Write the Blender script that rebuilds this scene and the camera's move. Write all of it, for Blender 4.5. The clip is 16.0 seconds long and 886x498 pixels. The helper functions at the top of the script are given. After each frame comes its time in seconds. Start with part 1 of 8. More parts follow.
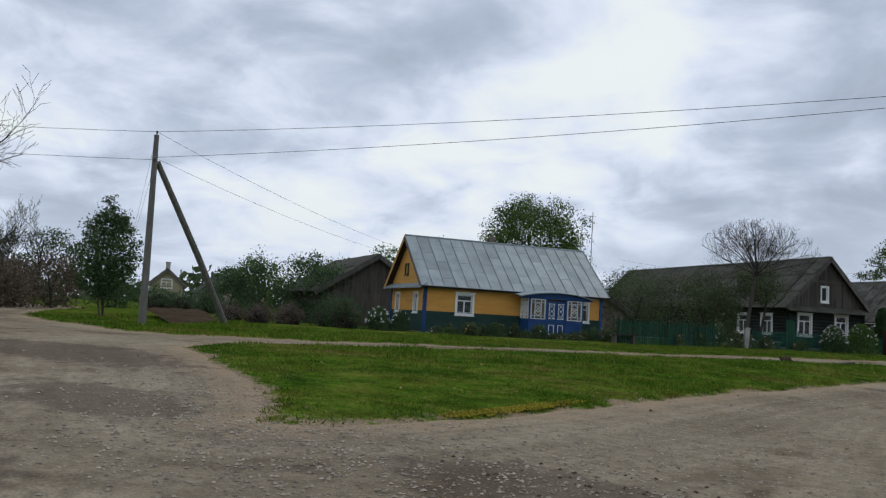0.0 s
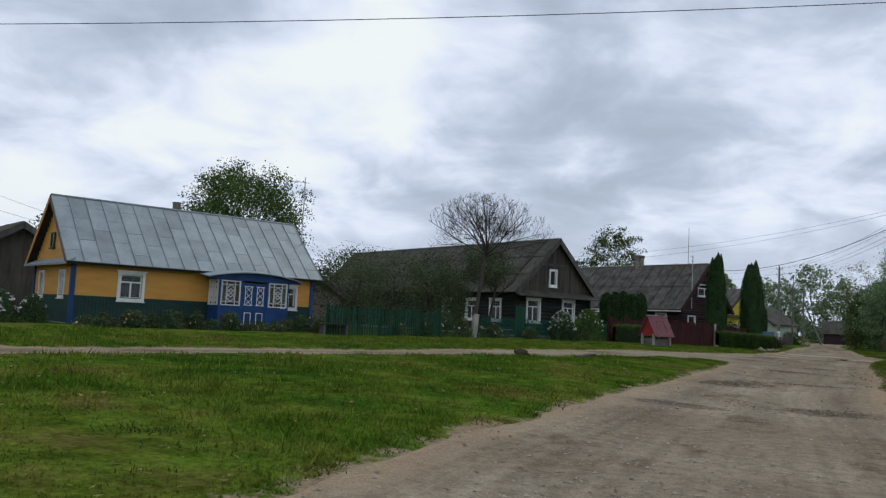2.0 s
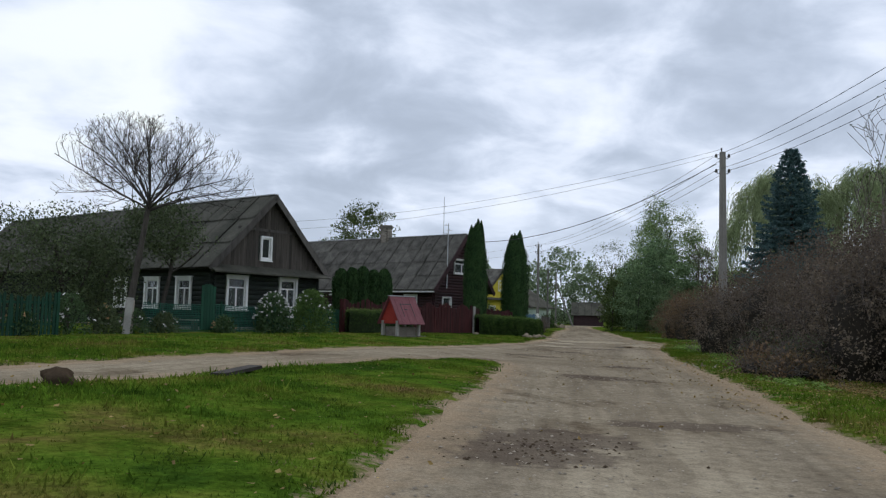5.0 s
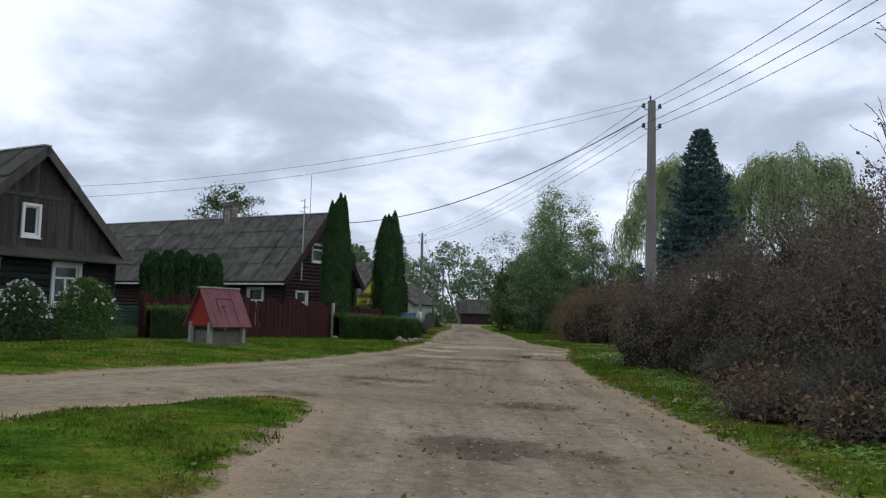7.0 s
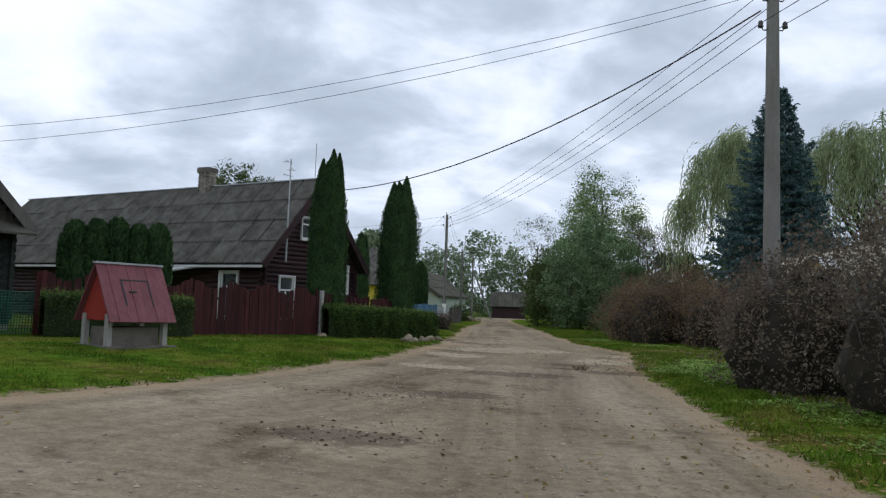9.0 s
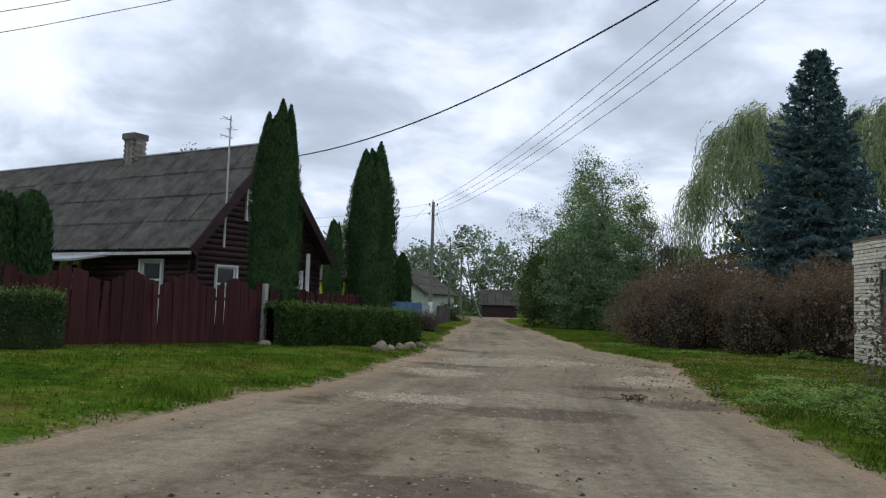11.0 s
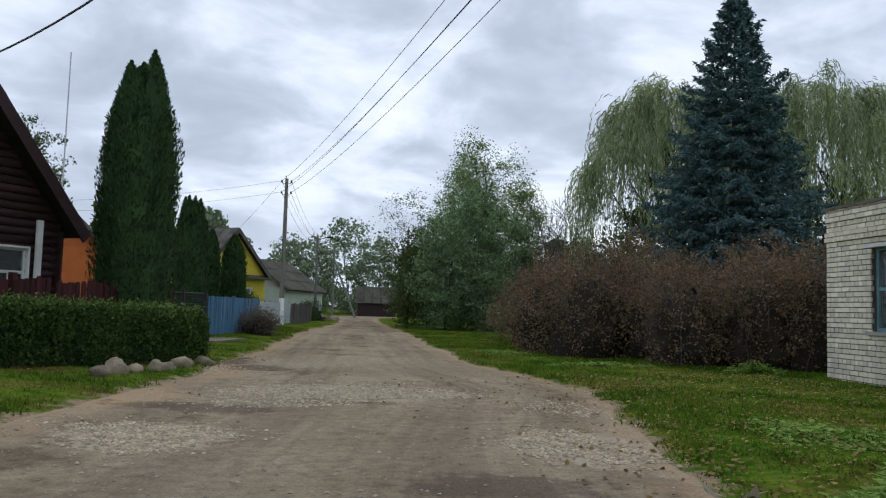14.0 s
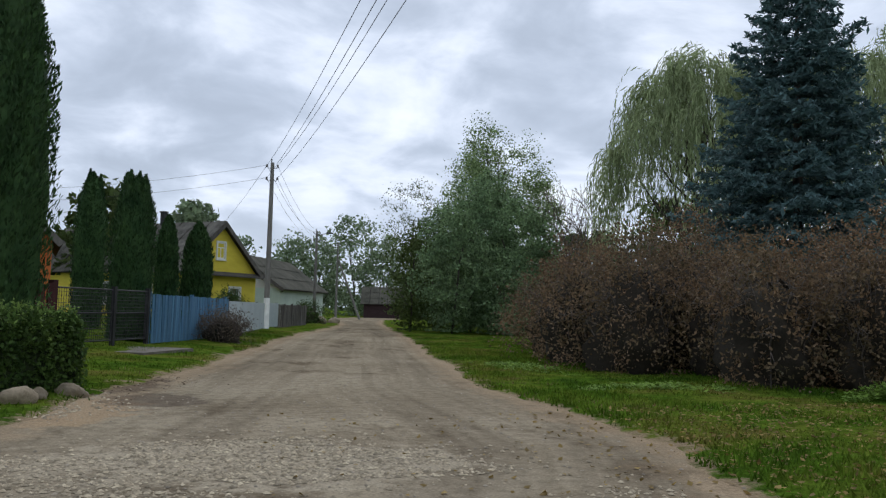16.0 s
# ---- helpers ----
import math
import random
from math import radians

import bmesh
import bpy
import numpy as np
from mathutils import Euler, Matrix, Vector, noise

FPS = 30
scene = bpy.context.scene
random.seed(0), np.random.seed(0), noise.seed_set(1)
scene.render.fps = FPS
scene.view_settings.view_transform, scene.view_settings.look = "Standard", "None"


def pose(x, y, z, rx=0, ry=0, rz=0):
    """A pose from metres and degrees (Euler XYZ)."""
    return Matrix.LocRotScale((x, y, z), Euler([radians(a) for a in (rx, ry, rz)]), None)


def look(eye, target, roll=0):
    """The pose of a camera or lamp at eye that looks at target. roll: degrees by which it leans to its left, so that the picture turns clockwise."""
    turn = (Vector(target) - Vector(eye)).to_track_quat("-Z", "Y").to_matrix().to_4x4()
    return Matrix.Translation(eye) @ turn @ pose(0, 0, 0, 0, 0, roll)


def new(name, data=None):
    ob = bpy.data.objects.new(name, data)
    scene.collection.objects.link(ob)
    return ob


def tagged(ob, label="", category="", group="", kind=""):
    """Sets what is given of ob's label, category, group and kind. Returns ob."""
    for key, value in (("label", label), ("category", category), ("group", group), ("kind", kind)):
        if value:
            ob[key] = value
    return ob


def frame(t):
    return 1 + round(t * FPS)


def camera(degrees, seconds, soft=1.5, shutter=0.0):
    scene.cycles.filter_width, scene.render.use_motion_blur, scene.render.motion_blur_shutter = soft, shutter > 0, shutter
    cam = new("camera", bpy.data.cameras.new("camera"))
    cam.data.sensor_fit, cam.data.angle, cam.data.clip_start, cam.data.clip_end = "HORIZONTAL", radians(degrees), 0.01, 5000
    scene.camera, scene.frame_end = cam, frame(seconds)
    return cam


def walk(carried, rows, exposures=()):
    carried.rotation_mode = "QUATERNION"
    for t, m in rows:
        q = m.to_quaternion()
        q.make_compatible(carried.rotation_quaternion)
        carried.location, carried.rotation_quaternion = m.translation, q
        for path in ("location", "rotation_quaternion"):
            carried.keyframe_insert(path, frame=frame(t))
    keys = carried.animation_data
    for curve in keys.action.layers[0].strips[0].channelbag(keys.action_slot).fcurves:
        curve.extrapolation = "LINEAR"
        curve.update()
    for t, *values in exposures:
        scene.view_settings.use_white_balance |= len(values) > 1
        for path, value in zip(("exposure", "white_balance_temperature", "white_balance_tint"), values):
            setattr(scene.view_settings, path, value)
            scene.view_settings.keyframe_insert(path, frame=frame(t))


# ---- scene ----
cam = camera(57.1, 16.0, soft=1.25)
METRES, EYE, TILT, LEAN, TURN = 57.143, 1.2, 0.0, 0.0, 31.8
ROWS = [
    (0.0, 0.0, 0.0, 0.0, -0.26, 4.73, -3.2),
    (0.5, 0.0072, 0.0329, 0.0001, -4.8, 4.74, -3.13),
    (1.0, 0.0176, 0.0652, 0.0003, -9.65, 4.8, -3.02),
    (1.5, 0.0312, 0.097, 0.0004, -14.3, 4.85, -2.85),
    (2.0, 0.047, 0.1288, 0.0006, -18.51, 4.86, -2.76),
    (2.5, 0.065, 0.1603, 0.0007, -22.08, 4.63, -2.46),
    (3.0, 0.0836, 0.1891, 0.0, -25.22, 4.57, -2.26),
    (3.5, 0.1045, 0.2201, -0.0001, -27.95, 4.58, -2.13),
    (4.0, 0.1267, 0.2505, 0.0002, -30.28, 4.64, -1.95),
    (4.5, 0.1514, 0.2809, -0.0001, -32.69, 4.7, -1.65),
    (5.0, 0.1767, 0.3097, 0.0002, -35.11, 4.64, -1.42),
    (7.5, 0.3173, 0.4452, 0.0022, -43.25, 4.67, -1.58),
    (8.0, 0.3455, 0.4713, 0.0023, -42.88, 4.54, -1.67),
    (8.5, 0.3672, 0.4942, 0.0023, -41.84, 4.11, -1.94),
    (9.0, 0.386, 0.5159, 0.0016, -40.56, 4.11, -1.97),
    (11.5, 0.479, 0.6161, 0.0012, -42.2, 3.99, -1.54),
    (12.0, 0.4989, 0.6316, 0.0009, -44.44, 3.8, -1.54),
    (12.5, 0.5188, 0.6461, 0.0005, -46.64, 3.88, -1.57),
    (13.0, 0.5386, 0.6594, 0.0007, -48.27, 4.15, -1.67),
    (13.5, 0.5558, 0.6721, 0.0006, -49.21, 4.24, -1.67),
    (14.0, 0.5726, 0.6848, 0.0005, -49.48, 4.23, -1.66),
    (14.5, 0.591, 0.6988, 0.0008, -49.34, 4.44, -1.6),
    (15.0, 0.6098, 0.7141, 0.0008, -49.09, 4.6, -1.66),
    (15.5, 0.6283, 0.7281, 0.0007, -48.81, 4.54, -1.59),
    (16.0, 0.6454, 0.7414, 0.0006, -48.62, 4.28, -1.5),
]
walk(cam, [(t, pose(0, 0, EYE, TILT, LEAN, TURN) @ pose(METRES * x, METRES * y, METRES * z, 90 + pitch, roll, yaw)) for t, x, y, z, yaw, pitch, roll in ROWS], exposures=[(0.0, -0.18), (2.0, -0.12), (5.0, 0.0), (9.0, 0.08), (16.0, 0.08)])

# ---- world and light: an overcast autumn day ----
world = bpy.data.worlds.new("overcast_sky")
scene.world = world
world.use_nodes = True
wn, wl = world.node_tree.nodes, world.node_tree.links
wn.clear()


def wnode(kind, **values):
    n = wn.new(kind)
    for k, v in values.items():
        n.inputs[k].default_value = v
    return n


SUN_EL, SUN_AZ = radians(48), radians(15)
sky = wn.new("ShaderNodeTexSky")
sky.sky_type, sky.sun_disc, sky.sun_elevation, sky.sun_rotation = "NISHITA", False, SUN_EL, SUN_AZ
coord = wn.new("ShaderNodeTexCoord")
split = wn.new("ShaderNodeSeparateXYZ")
wl.new(coord.outputs["Generated"], split.inputs[0])


def wmath(op, a, b, clamp=False):
    n = wn.new("ShaderNodeMath")
    n.operation, n.use_clamp = op, clamp
    for i, v in enumerate((a, b)):
        if isinstance(v, (int, float)):
            n.inputs[i].default_value = v
        else:
            wl.new(v, n.inputs[i])
    return n.outputs[0]


# the cloud deck is a flat layer: the direction divided by its height
up = wmath("MAXIMUM", split.outputs[2], 0.0)
deck = wmath("ADD", up, 0.30)
cx, cy = wmath("DIVIDE", split.outputs[0], deck), wmath("DIVIDE", split.outputs[1], deck)
flat = wn.new("ShaderNodeCombineXYZ")
wl.new(cx, flat.inputs[0])
wl.new(cy, flat.inputs[1])


def cloud(scale, detail, rough, shift, warp):
    m = wn.new("ShaderNodeMapping")
    m.inputs["Location"].default_value = shift
    wl.new(flat.outputs[0], m.inputs[0])
    n = wnode("ShaderNodeTexNoise", Scale=scale, Detail=detail, Roughness=rough, Distortion=warp)
    wl.new(m.outputs[0], n.inputs["Vector"])
    return n.outputs["Fac"]


big, mid, fine = cloud(0.85, 3.0, 0.5, (3.1, 1.7, 0.4), 0.0), cloud(3.6, 7.0, 0.53, (7.3, 2.2, 1.0), 0.35), cloud(0.35, 1.0, 0.5, (1.2, 9.4, 2.0), 0.0)
mixed = wmath("ADD", wmath("MULTIPLY", big, 0.40), wmath("ADD", wmath("MULTIPLY", mid, 0.46), wmath("MULTIPLY", fine, 0.14)))
# the deck is thin and bright in two places
for az_, el_, wide_, gain_ in ((14.5, 22.0, 11.0, 0.060), (-16.0, 20.0, 11.0, 0.075)):
    toward = wn.new("ShaderNodeVectorMath")
    toward.operation = "DOT_PRODUCT"
    toward.inputs[1].default_value = (math.sin(radians(az_)) * math.cos(radians(el_)), math.cos(radians(az_)) * math.cos(radians(el_)), math.sin(radians(el_)))
    wl.new(coord.outputs["Generated"], toward.inputs[0])
    thin = wn.new("ShaderNodeMapRange")
    thin.interpolation_type = "SMOOTHSTEP"
    for key, val in (("From Min", math.cos(radians(wide_))), ("From Max", 1.0), ("To Min", 0.0), ("To Max", gain_)):
        thin.inputs[key].default_value = val
    wl.new(toward.outputs["Value"], thin.inputs[0])
    mixed = wmath("ADD", mixed, thin.outputs[0])
ramp = wn.new("ShaderNodeValToRGB")
ramp.color_ramp.interpolation = "B_SPLINE"
ramp.color_ramp.elements[0].position, ramp.color_ramp.elements[0].color = 0.38, (0.412, 0.48, 0.596, 1)
ramp.color_ramp.elements[1].position, ramp.color_ramp.elements[1].color = 0.60, (0.955, 1.01, 1.11, 1)
for at, c in ((0.455, (0.51, 0.59, 0.73, 1)), (0.52, (0.737, 0.82, 0.978, 1))):
    ramp.color_ramp.elements.new(at).color = c
wl.new(mixed, ramp.inputs[0])
# towards the horizon the deck closes to an even pale haze
haze = wn.new("ShaderNodeMixRGB")
haze.inputs[2].default_value = (0.688, 0.78, 0.948, 1)
wl.new(wmath("SUBTRACT", 0.6, wmath("MULTIPLY", up, 4.0), True), haze.inputs[0])
wl.new(ramp.outputs[0], haze.inputs[1])
back_sky, back_cloud = wnode("ShaderNodeBackground", Strength=0.06), wnode("ShaderNodeBackground", Strength=1.06)
wl.new(sky.outputs[0], back_sky.inputs[0])
wl.new(haze.outputs[0], back_cloud.inputs[0])
both = wn.new("ShaderNodeMixShader")
both.inputs[0].default_value = 0.94
wl.new(back_sky.outputs[0], both.inputs[1])
wl.new(back_cloud.outputs[0], both.inputs[2])
wl.new(both.outputs[0], wn.new("ShaderNodeOutputWorld").inputs[0])

sun = new("sun", bpy.data.lights.new("sun", "SUN"))
sun.data.energy, sun.data.angle, sun.data.color = 0.8, radians(25), (1.0, 0.97, 0.92)
sun.matrix_world = look((0, 0, 60), (-60 * math.sin(SUN_AZ) / math.tan(SUN_EL), -60 * math.cos(SUN_AZ) / math.tan(SUN_EL), 0))

# ---- materials ----


def material(name, dark, light, scale=3.0, rough=0.8, bump=0.2, fine=40.0, metal=0.0, stretch=(1, 1, 1), per_piece=0.12, island=False, third=None, spec=0.3, translucent=0.0):
    """Two-scale colour variation, fine relief, and a shade of its own for each piece or leaf."""
    m = bpy.data.materials.new(name)
    m.use_nodes = True
    n, l = m.node_tree.nodes, m.node_tree.links
    p = n["Principled BSDF"]
    geo = n.new("ShaderNodeNewGeometry")
    place = n.new("ShaderNodeMapping")
    place.inputs["Scale"].default_value = stretch
    l.new(geo.outputs["Position"], place.inputs[0])

    def tex(s, d, r=0.6):
        t = n.new("ShaderNodeTexNoise")
        t.inputs["Scale"].default_value, t.inputs["Detail"].default_value, t.inputs["Roughness"].default_value = s, d, r
        l.new(place.outputs[0], t.inputs["Vector"])
        return t.outputs["Fac"]

    large, small = tex(scale, 4), tex(fine, 3)
    r = n.new("ShaderNodeValToRGB")
    r.color_ramp.elements[0].position, r.color_ramp.elements[0].color = 0.32, (*dark, 1)
    r.color_ramp.elements[1].position, r.color_ramp.elements[1].color = 0.68, (*light, 1)
    if third:
        r.color_ramp.elements.new(0.80).color = (*third, 1)
    blend = n.new("ShaderNodeMath")
    blend.operation = "MULTIPLY_ADD"
    blend.inputs[1].default_value = 0.35
    l.new(small, blend.inputs[0])
    part2 = n.new("ShaderNodeMath")
    part2.operation = "MULTIPLY"
    part2.inputs[1].default_value = 0.65
    l.new(large, part2.inputs[0])
    l.new(part2.outputs[0], blend.inputs[2])
    l.new(blend.outputs[0], r.inputs[0])
    shade = n.new("ShaderNodeHueSaturation")
    rnd = geo.outputs["Random Per Island"] if island else n.new("ShaderNodeObjectInfo").outputs["Random"]
    spread = n.new("ShaderNodeMapRange")
    spread.inputs["To Min"].default_value, spread.inputs["To Max"].default_value = 1 - per_piece, 1 + per_piece
    l.new(rnd, spread.inputs[0])
    l.new(spread.outputs[0], shade.inputs["Value"])
    l.new(r.outputs[0], shade.inputs["Color"])
    l.new(shade.outputs[0], p.inputs["Base Color"])
    p.inputs["Roughness"].default_value, p.inputs["Metallic"].default_value = rough, metal
    p.inputs["Specular IOR Level"].default_value = spec
    if bump:
        b = n.new("ShaderNodeBump")
        b.inputs["Strength"].default_value, b.inputs["Distance"].default_value = bump, 0.02
        l.new(small, b.inputs["Height"])
        l.new(b.outputs[0], p.inputs["Normal"])
    if translucent:
        t = n.new("ShaderNodeBsdfTranslucent")
        l.new(shade.outputs[0], t.inputs[0])
        mix = n.new("ShaderNodeMixShader")
        mix.inputs[0].default_value = translucent
        l.new(p.outputs[0], mix.inputs[1])
        l.new(t.outputs[0], mix.inputs[2])
        l.new(mix.outputs[0], n["Material Output"].inputs[0])
    return m


def leaves(name, dark, light, scale=0.9, per=0.35, third=None):
    return material(name, dark, light, scale, 0.65, 0, 9.0, island=True, per_piece=per, third=third, translucent=0.3, spec=0.15)


def grass_material(name, gain, blades):
    """Deep and fresh green, yellowing and trodden brown places, dark tufts; the sod turns to sand at the road's edge."""
    m = bpy.data.materials.new(name)
    m.use_nodes = True
    n, l = m.node_tree.nodes, m.node_tree.links
    p = n["Principled BSDF"]
    geo = n.new("ShaderNodeNewGeometry")

    def tex(scale, detail, rough=0.6):
        t = n.new("ShaderNodeTexNoise")
        t.inputs["Scale"].default_value, t.inputs["Detail"].default_value, t.inputs["Roughness"].default_value = scale, detail, rough
        l.new(geo.outputs["Position"], t.inputs["Vector"])
        return t.outputs["Fac"]

    def ramp(fac, stops):
        r = n.new("ShaderNodeValToRGB")
        for e, (at, c) in zip(r.color_ramp.elements, stops):
            e.position, e.color = at, (*c, 1)
        for at, c in stops[2:]:
            r.color_ramp.elements.new(at).color = (*c, 1)
        l.new(fac, r.inputs[0])
        return r.outputs[0]

    def mix(fac, a, b, how):
        x = n.new("ShaderNodeMixRGB")
        x.blend_type = how
        for i, v in enumerate((fac, a, b)):
            if isinstance(v, float):
                x.inputs[i].default_value = v
            else:
                l.new(v, x.inputs[i])
        return x.outputs[0]

    tone = [(0.34, (0.044, 0.098, 0.014)), (0.74, (0.165, 0.116, 0.050)), (0.46, (0.092, 0.164, 0.018)), (0.56, (0.142, 0.180, 0.028)), (0.65, (0.176, 0.152, 0.044))]
    c = ramp(tex(0.50, 7, 0.68), [(a, tuple(gain * v for v in k)) for a, k in tone])
    c = mix(0.85, c, ramp(tex(2.3, 6, 0.7), [(0.36, (0.42, 0.46, 0.42)), (0.60, (1.15, 1.15, 1.15))]), "MULTIPLY")
    c = mix(0.8, c, ramp(tex(17, 3), [(0.34, (0.62, 0.62, 0.62)), (0.66, (1.30, 1.28, 1.25))]), "MULTIPLY")
    if blades:
        shade = n.new("ShaderNodeHueSaturation")
        spread = n.new("ShaderNodeMapRange")
        spread.inputs["To Min"].default_value, spread.inputs["To Max"].default_value = 0.62, 1.38
        l.new(geo.outputs["Random Per Island"], spread.inputs[0])
        l.new(spread.outputs[0], shade.inputs["Value"])
        l.new(c, shade.inputs["Color"])
        c = shade.outputs[0]
        t, both_ = n.new("ShaderNodeBsdfTranslucent"), n.new("ShaderNodeMixShader")
        both_.inputs[0].default_value = 0.35
        l.new(c, t.inputs[0])
        l.new(p.outputs[0], both_.inputs[1])
        l.new(t.outputs[0], both_.inputs[2])
        l.new(both_.outputs[0], n["Material Output"].inputs[0])
    else:
        away = n.new("ShaderNodeAttribute")
        away.attribute_name = "edge_distance"
        rag = n.new("ShaderNodeMath")
        rag.operation = "MULTIPLY_ADD"
        rag.inputs[1].default_value = -1.5
        l.new(tex(2.6, 6, 0.7), rag.inputs[0])
        l.new(away.outputs["Fac"], rag.inputs[2])
        sand = n.new("ShaderNodeMapRange")
        for key, val in (("From Min", -0.74), ("From Max", -0.56), ("To Min", 1.0), ("To Max", 0.0)):
            sand.inputs[key].default_value = val
        l.new(rag.outputs[0], sand.inputs[0])
        c = mix(sand.outputs[0], c, ramp(tex(30, 3), [(0.34, (0.190, 0.142, 0.090)), (0.66, (0.345, 0.265, 0.175))]), "MIX")
        b = n.new("ShaderNodeBump")
        b.inputs["Strength"].default_value, b.inputs["Distance"].default_value = 0.9, 0.05
        l.new(tex(14, 4, 0.7), b.inputs["Height"])
        l.new(b.outputs[0], p.inputs["Normal"])
    l.new(c, p.inputs["Base Color"])
    p.inputs["Roughness"].default_value, p.inputs["Specular IOR Level"].default_value = 1.0, 0.0
    return m


grass_mat, blade_mat = grass_material("grass_sod", 0.80, False), grass_material("grass_blades", 1.08, True)
tuft_mat = material("dark_tuft", (0.030, 0.062, 0.012), (0.075, 0.120, 0.018), 1.5, 0.8, 0, 5.0, island=True, per_piece=0.35, translucent=0.3, spec=0.05)
dry_grass = material("dry_grass", (0.13, 0.105, 0.045), (0.26, 0.215, 0.10), 1.5, 0.9, 0, 5.0, island=True, per_piece=0.35, spec=0.05)
moss_mat = material("yellow_moss", (0.20, 0.17, 0.02), (0.38, 0.32, 0.03), 2.0, 0.95, 0.5, 40.0)
soil_mat = material("bare_soil", (0.040, 0.029, 0.019), (0.086, 0.063, 0.043), 1.2, 1.0, 0.8, 20.0, spec=0.0)
barn_board = material("dark_barn_board", (0.034, 0.030, 0.026), (0.108, 0.094, 0.080), 1.6, 0.95, 0.4, 26.0, stretch=(5, 5, 0.4), per_piece=0.3)
chalk_gravel = material("pale_gravel", (0.235, 0.190, 0.128), (0.455, 0.388, 0.280), 5.0, 0.95, 0.5, 45.0, island=True, per_piece=0.4)
stone_mat = material("field_stone", (0.120, 0.096, 0.064), (0.350, 0.290, 0.205), 3.0, 0.9, 0.5, 25.0, per_piece=0.35)
pebble_mat = material("pebble", (0.150, 0.126, 0.096), (0.350, 0.300, 0.232), 3.0, 0.9, 0, 25.0, island=True, per_piece=0.40)
concrete = material("weathered_concrete", (0.24, 0.23, 0.21), (0.42, 0.40, 0.37), 2.0, 0.9, 0.3, 30.0)
old_pole_wood = material("grey_pole", (0.10, 0.095, 0.085), (0.22, 0.21, 0.19), 2.0, 0.9, 0.3, 30.0, stretch=(4, 4, 0.6))
ochre_board = material("ochre_painted_board", (0.53, 0.255, 0.048), (0.67, 0.345, 0.075), 0.8, 0.6, 0.15, 30.0, stretch=(1, 1, 6))
dark_green_paint = material("dark_green_paint", (0.008, 0.032, 0.027), (0.020, 0.060, 0.049), 1.2, 0.6, 0.15, 30.0, stretch=(1, 1, 4))
blue_paint = material("blue_paint", (0.009, 0.038, 0.125), (0.020, 0.074, 0.215), 1.4, 0.55, 0.12, 30.0)
white_paint = material("white_paint", (0.62, 0.62, 0.60), (0.84, 0.84, 0.82), 3.0, 0.55, 0.08, 40.0)
metal_roof = material("galvanised_roof_sheet", (0.165, 0.198, 0.212), (0.292, 0.335, 0.348), 1.3, 0.55, 0.12, 16.0, metal=0.3, per_piece=0.13, spec=0.4)
slate_roof = material("weathered_slate_sheet", (0.036, 0.034, 0.029), (0.168, 0.159, 0.136), 2.0, 0.95, 0.6, 26.0, per_piece=0.11, third=(0.225, 0.225, 0.155))
mossy_roof = material("mossy_dark_roof", (0.030, 0.032, 0.023), (0.104, 0.099, 0.078), 0.9, 0.95, 0.5, 12.0, per_piece=0.08, third=(0.088, 0.102, 0.044))
green_log = material("green_black_log", (0.013, 0.018, 0.015), (0.031, 0.037, 0.031), 1.2, 0.9, 0.4, 24.0, stretch=(1, 1, 5), per_piece=0.25)
dark_log = material("dark_old_log", (0.018, 0.015, 0.013), (0.055, 0.046, 0.040), 1.2, 0.9, 0.4, 24.0, stretch=(1, 1, 5), per_piece=0.3)
grey_board = material("weathered_grey_board", (0.06, 0.055, 0.05), (0.16, 0.145, 0.13), 1.6, 0.92, 0.4, 26.0, stretch=(3, 3, 0.5), per_piece=0.3)
maroon_log = material("maroon_stained_log", (0.0215, 0.0098, 0.0112), (0.0560, 0.0262, 0.0275), 1.4, 0.65, 0.25, 24.0, stretch=(1, 1, 4), per_piece=0.28)
maroon_picket = material("maroon_fence_paint", (0.0300, 0.0068, 0.0072), (0.0720, 0.0180, 0.0175), 2.6, 0.8, 0.25, 30.0, stretch=(6, 6, 0.7), per_piece=0.35, third=(0.19, 0.145, 0.135))
green_picket = material("green_fence_paint", (0.0050, 0.0341, 0.0186), (0.0136, 0.0713, 0.0403), 2.0, 0.7, 0.2, 26.0, stretch=(3, 3, 0.6), per_piece=0.3)
blue_board = material("blue_fence_paint", (0.045, 0.125, 0.225), (0.105, 0.225, 0.345), 2.0, 0.7, 0.2, 26.0, stretch=(4, 4, 0.5), per_piece=0.2)
pale_sheet = material("pale_blue_sheet", (0.36, 0.42, 0.45), (0.50, 0.56, 0.58), 1.0, 0.5, 0.1, 20.0)
well_red = material("faded_red_tin", (0.145, 0.040, 0.048), (0.24, 0.082, 0.092), 2.0, 0.6, 0.2, 20.0, stretch=(5, 5, 0.7))
bright_red = material("red_painted_board", (0.26, 0.025, 0.018), (0.40, 0.05, 0.035), 2.0, 0.65, 0.2, 20.0)
yellow_wall = material("lemon_painted_wall", (0.58, 0.47, 0.05), (0.74, 0.62, 0.08), 0.9, 0.7, 0.15, 22.0, stretch=(1, 1, 3))
yellow_cream = material("cream_wall", (0.30, 0.27, 0.17), (0.42, 0.38, 0.26), 0.9, 0.8, 0.2, 22.0)
mustard_paint = material("old_mustard_paint", (0.30, 0.21, 0.03), (0.46, 0.34, 0.06), 2.5, 0.7, 0.2, 22.0)
orange_wall = material("orange_wall", (0.40, 0.10, 0.025), (0.55, 0.16, 0.04), 1.0, 0.7, 0.15, 22.0)
plaster = material("pale_plaster", (0.40, 0.40, 0.37), (0.58, 0.58, 0.54), 0.8, 0.85, 0.2, 22.0)
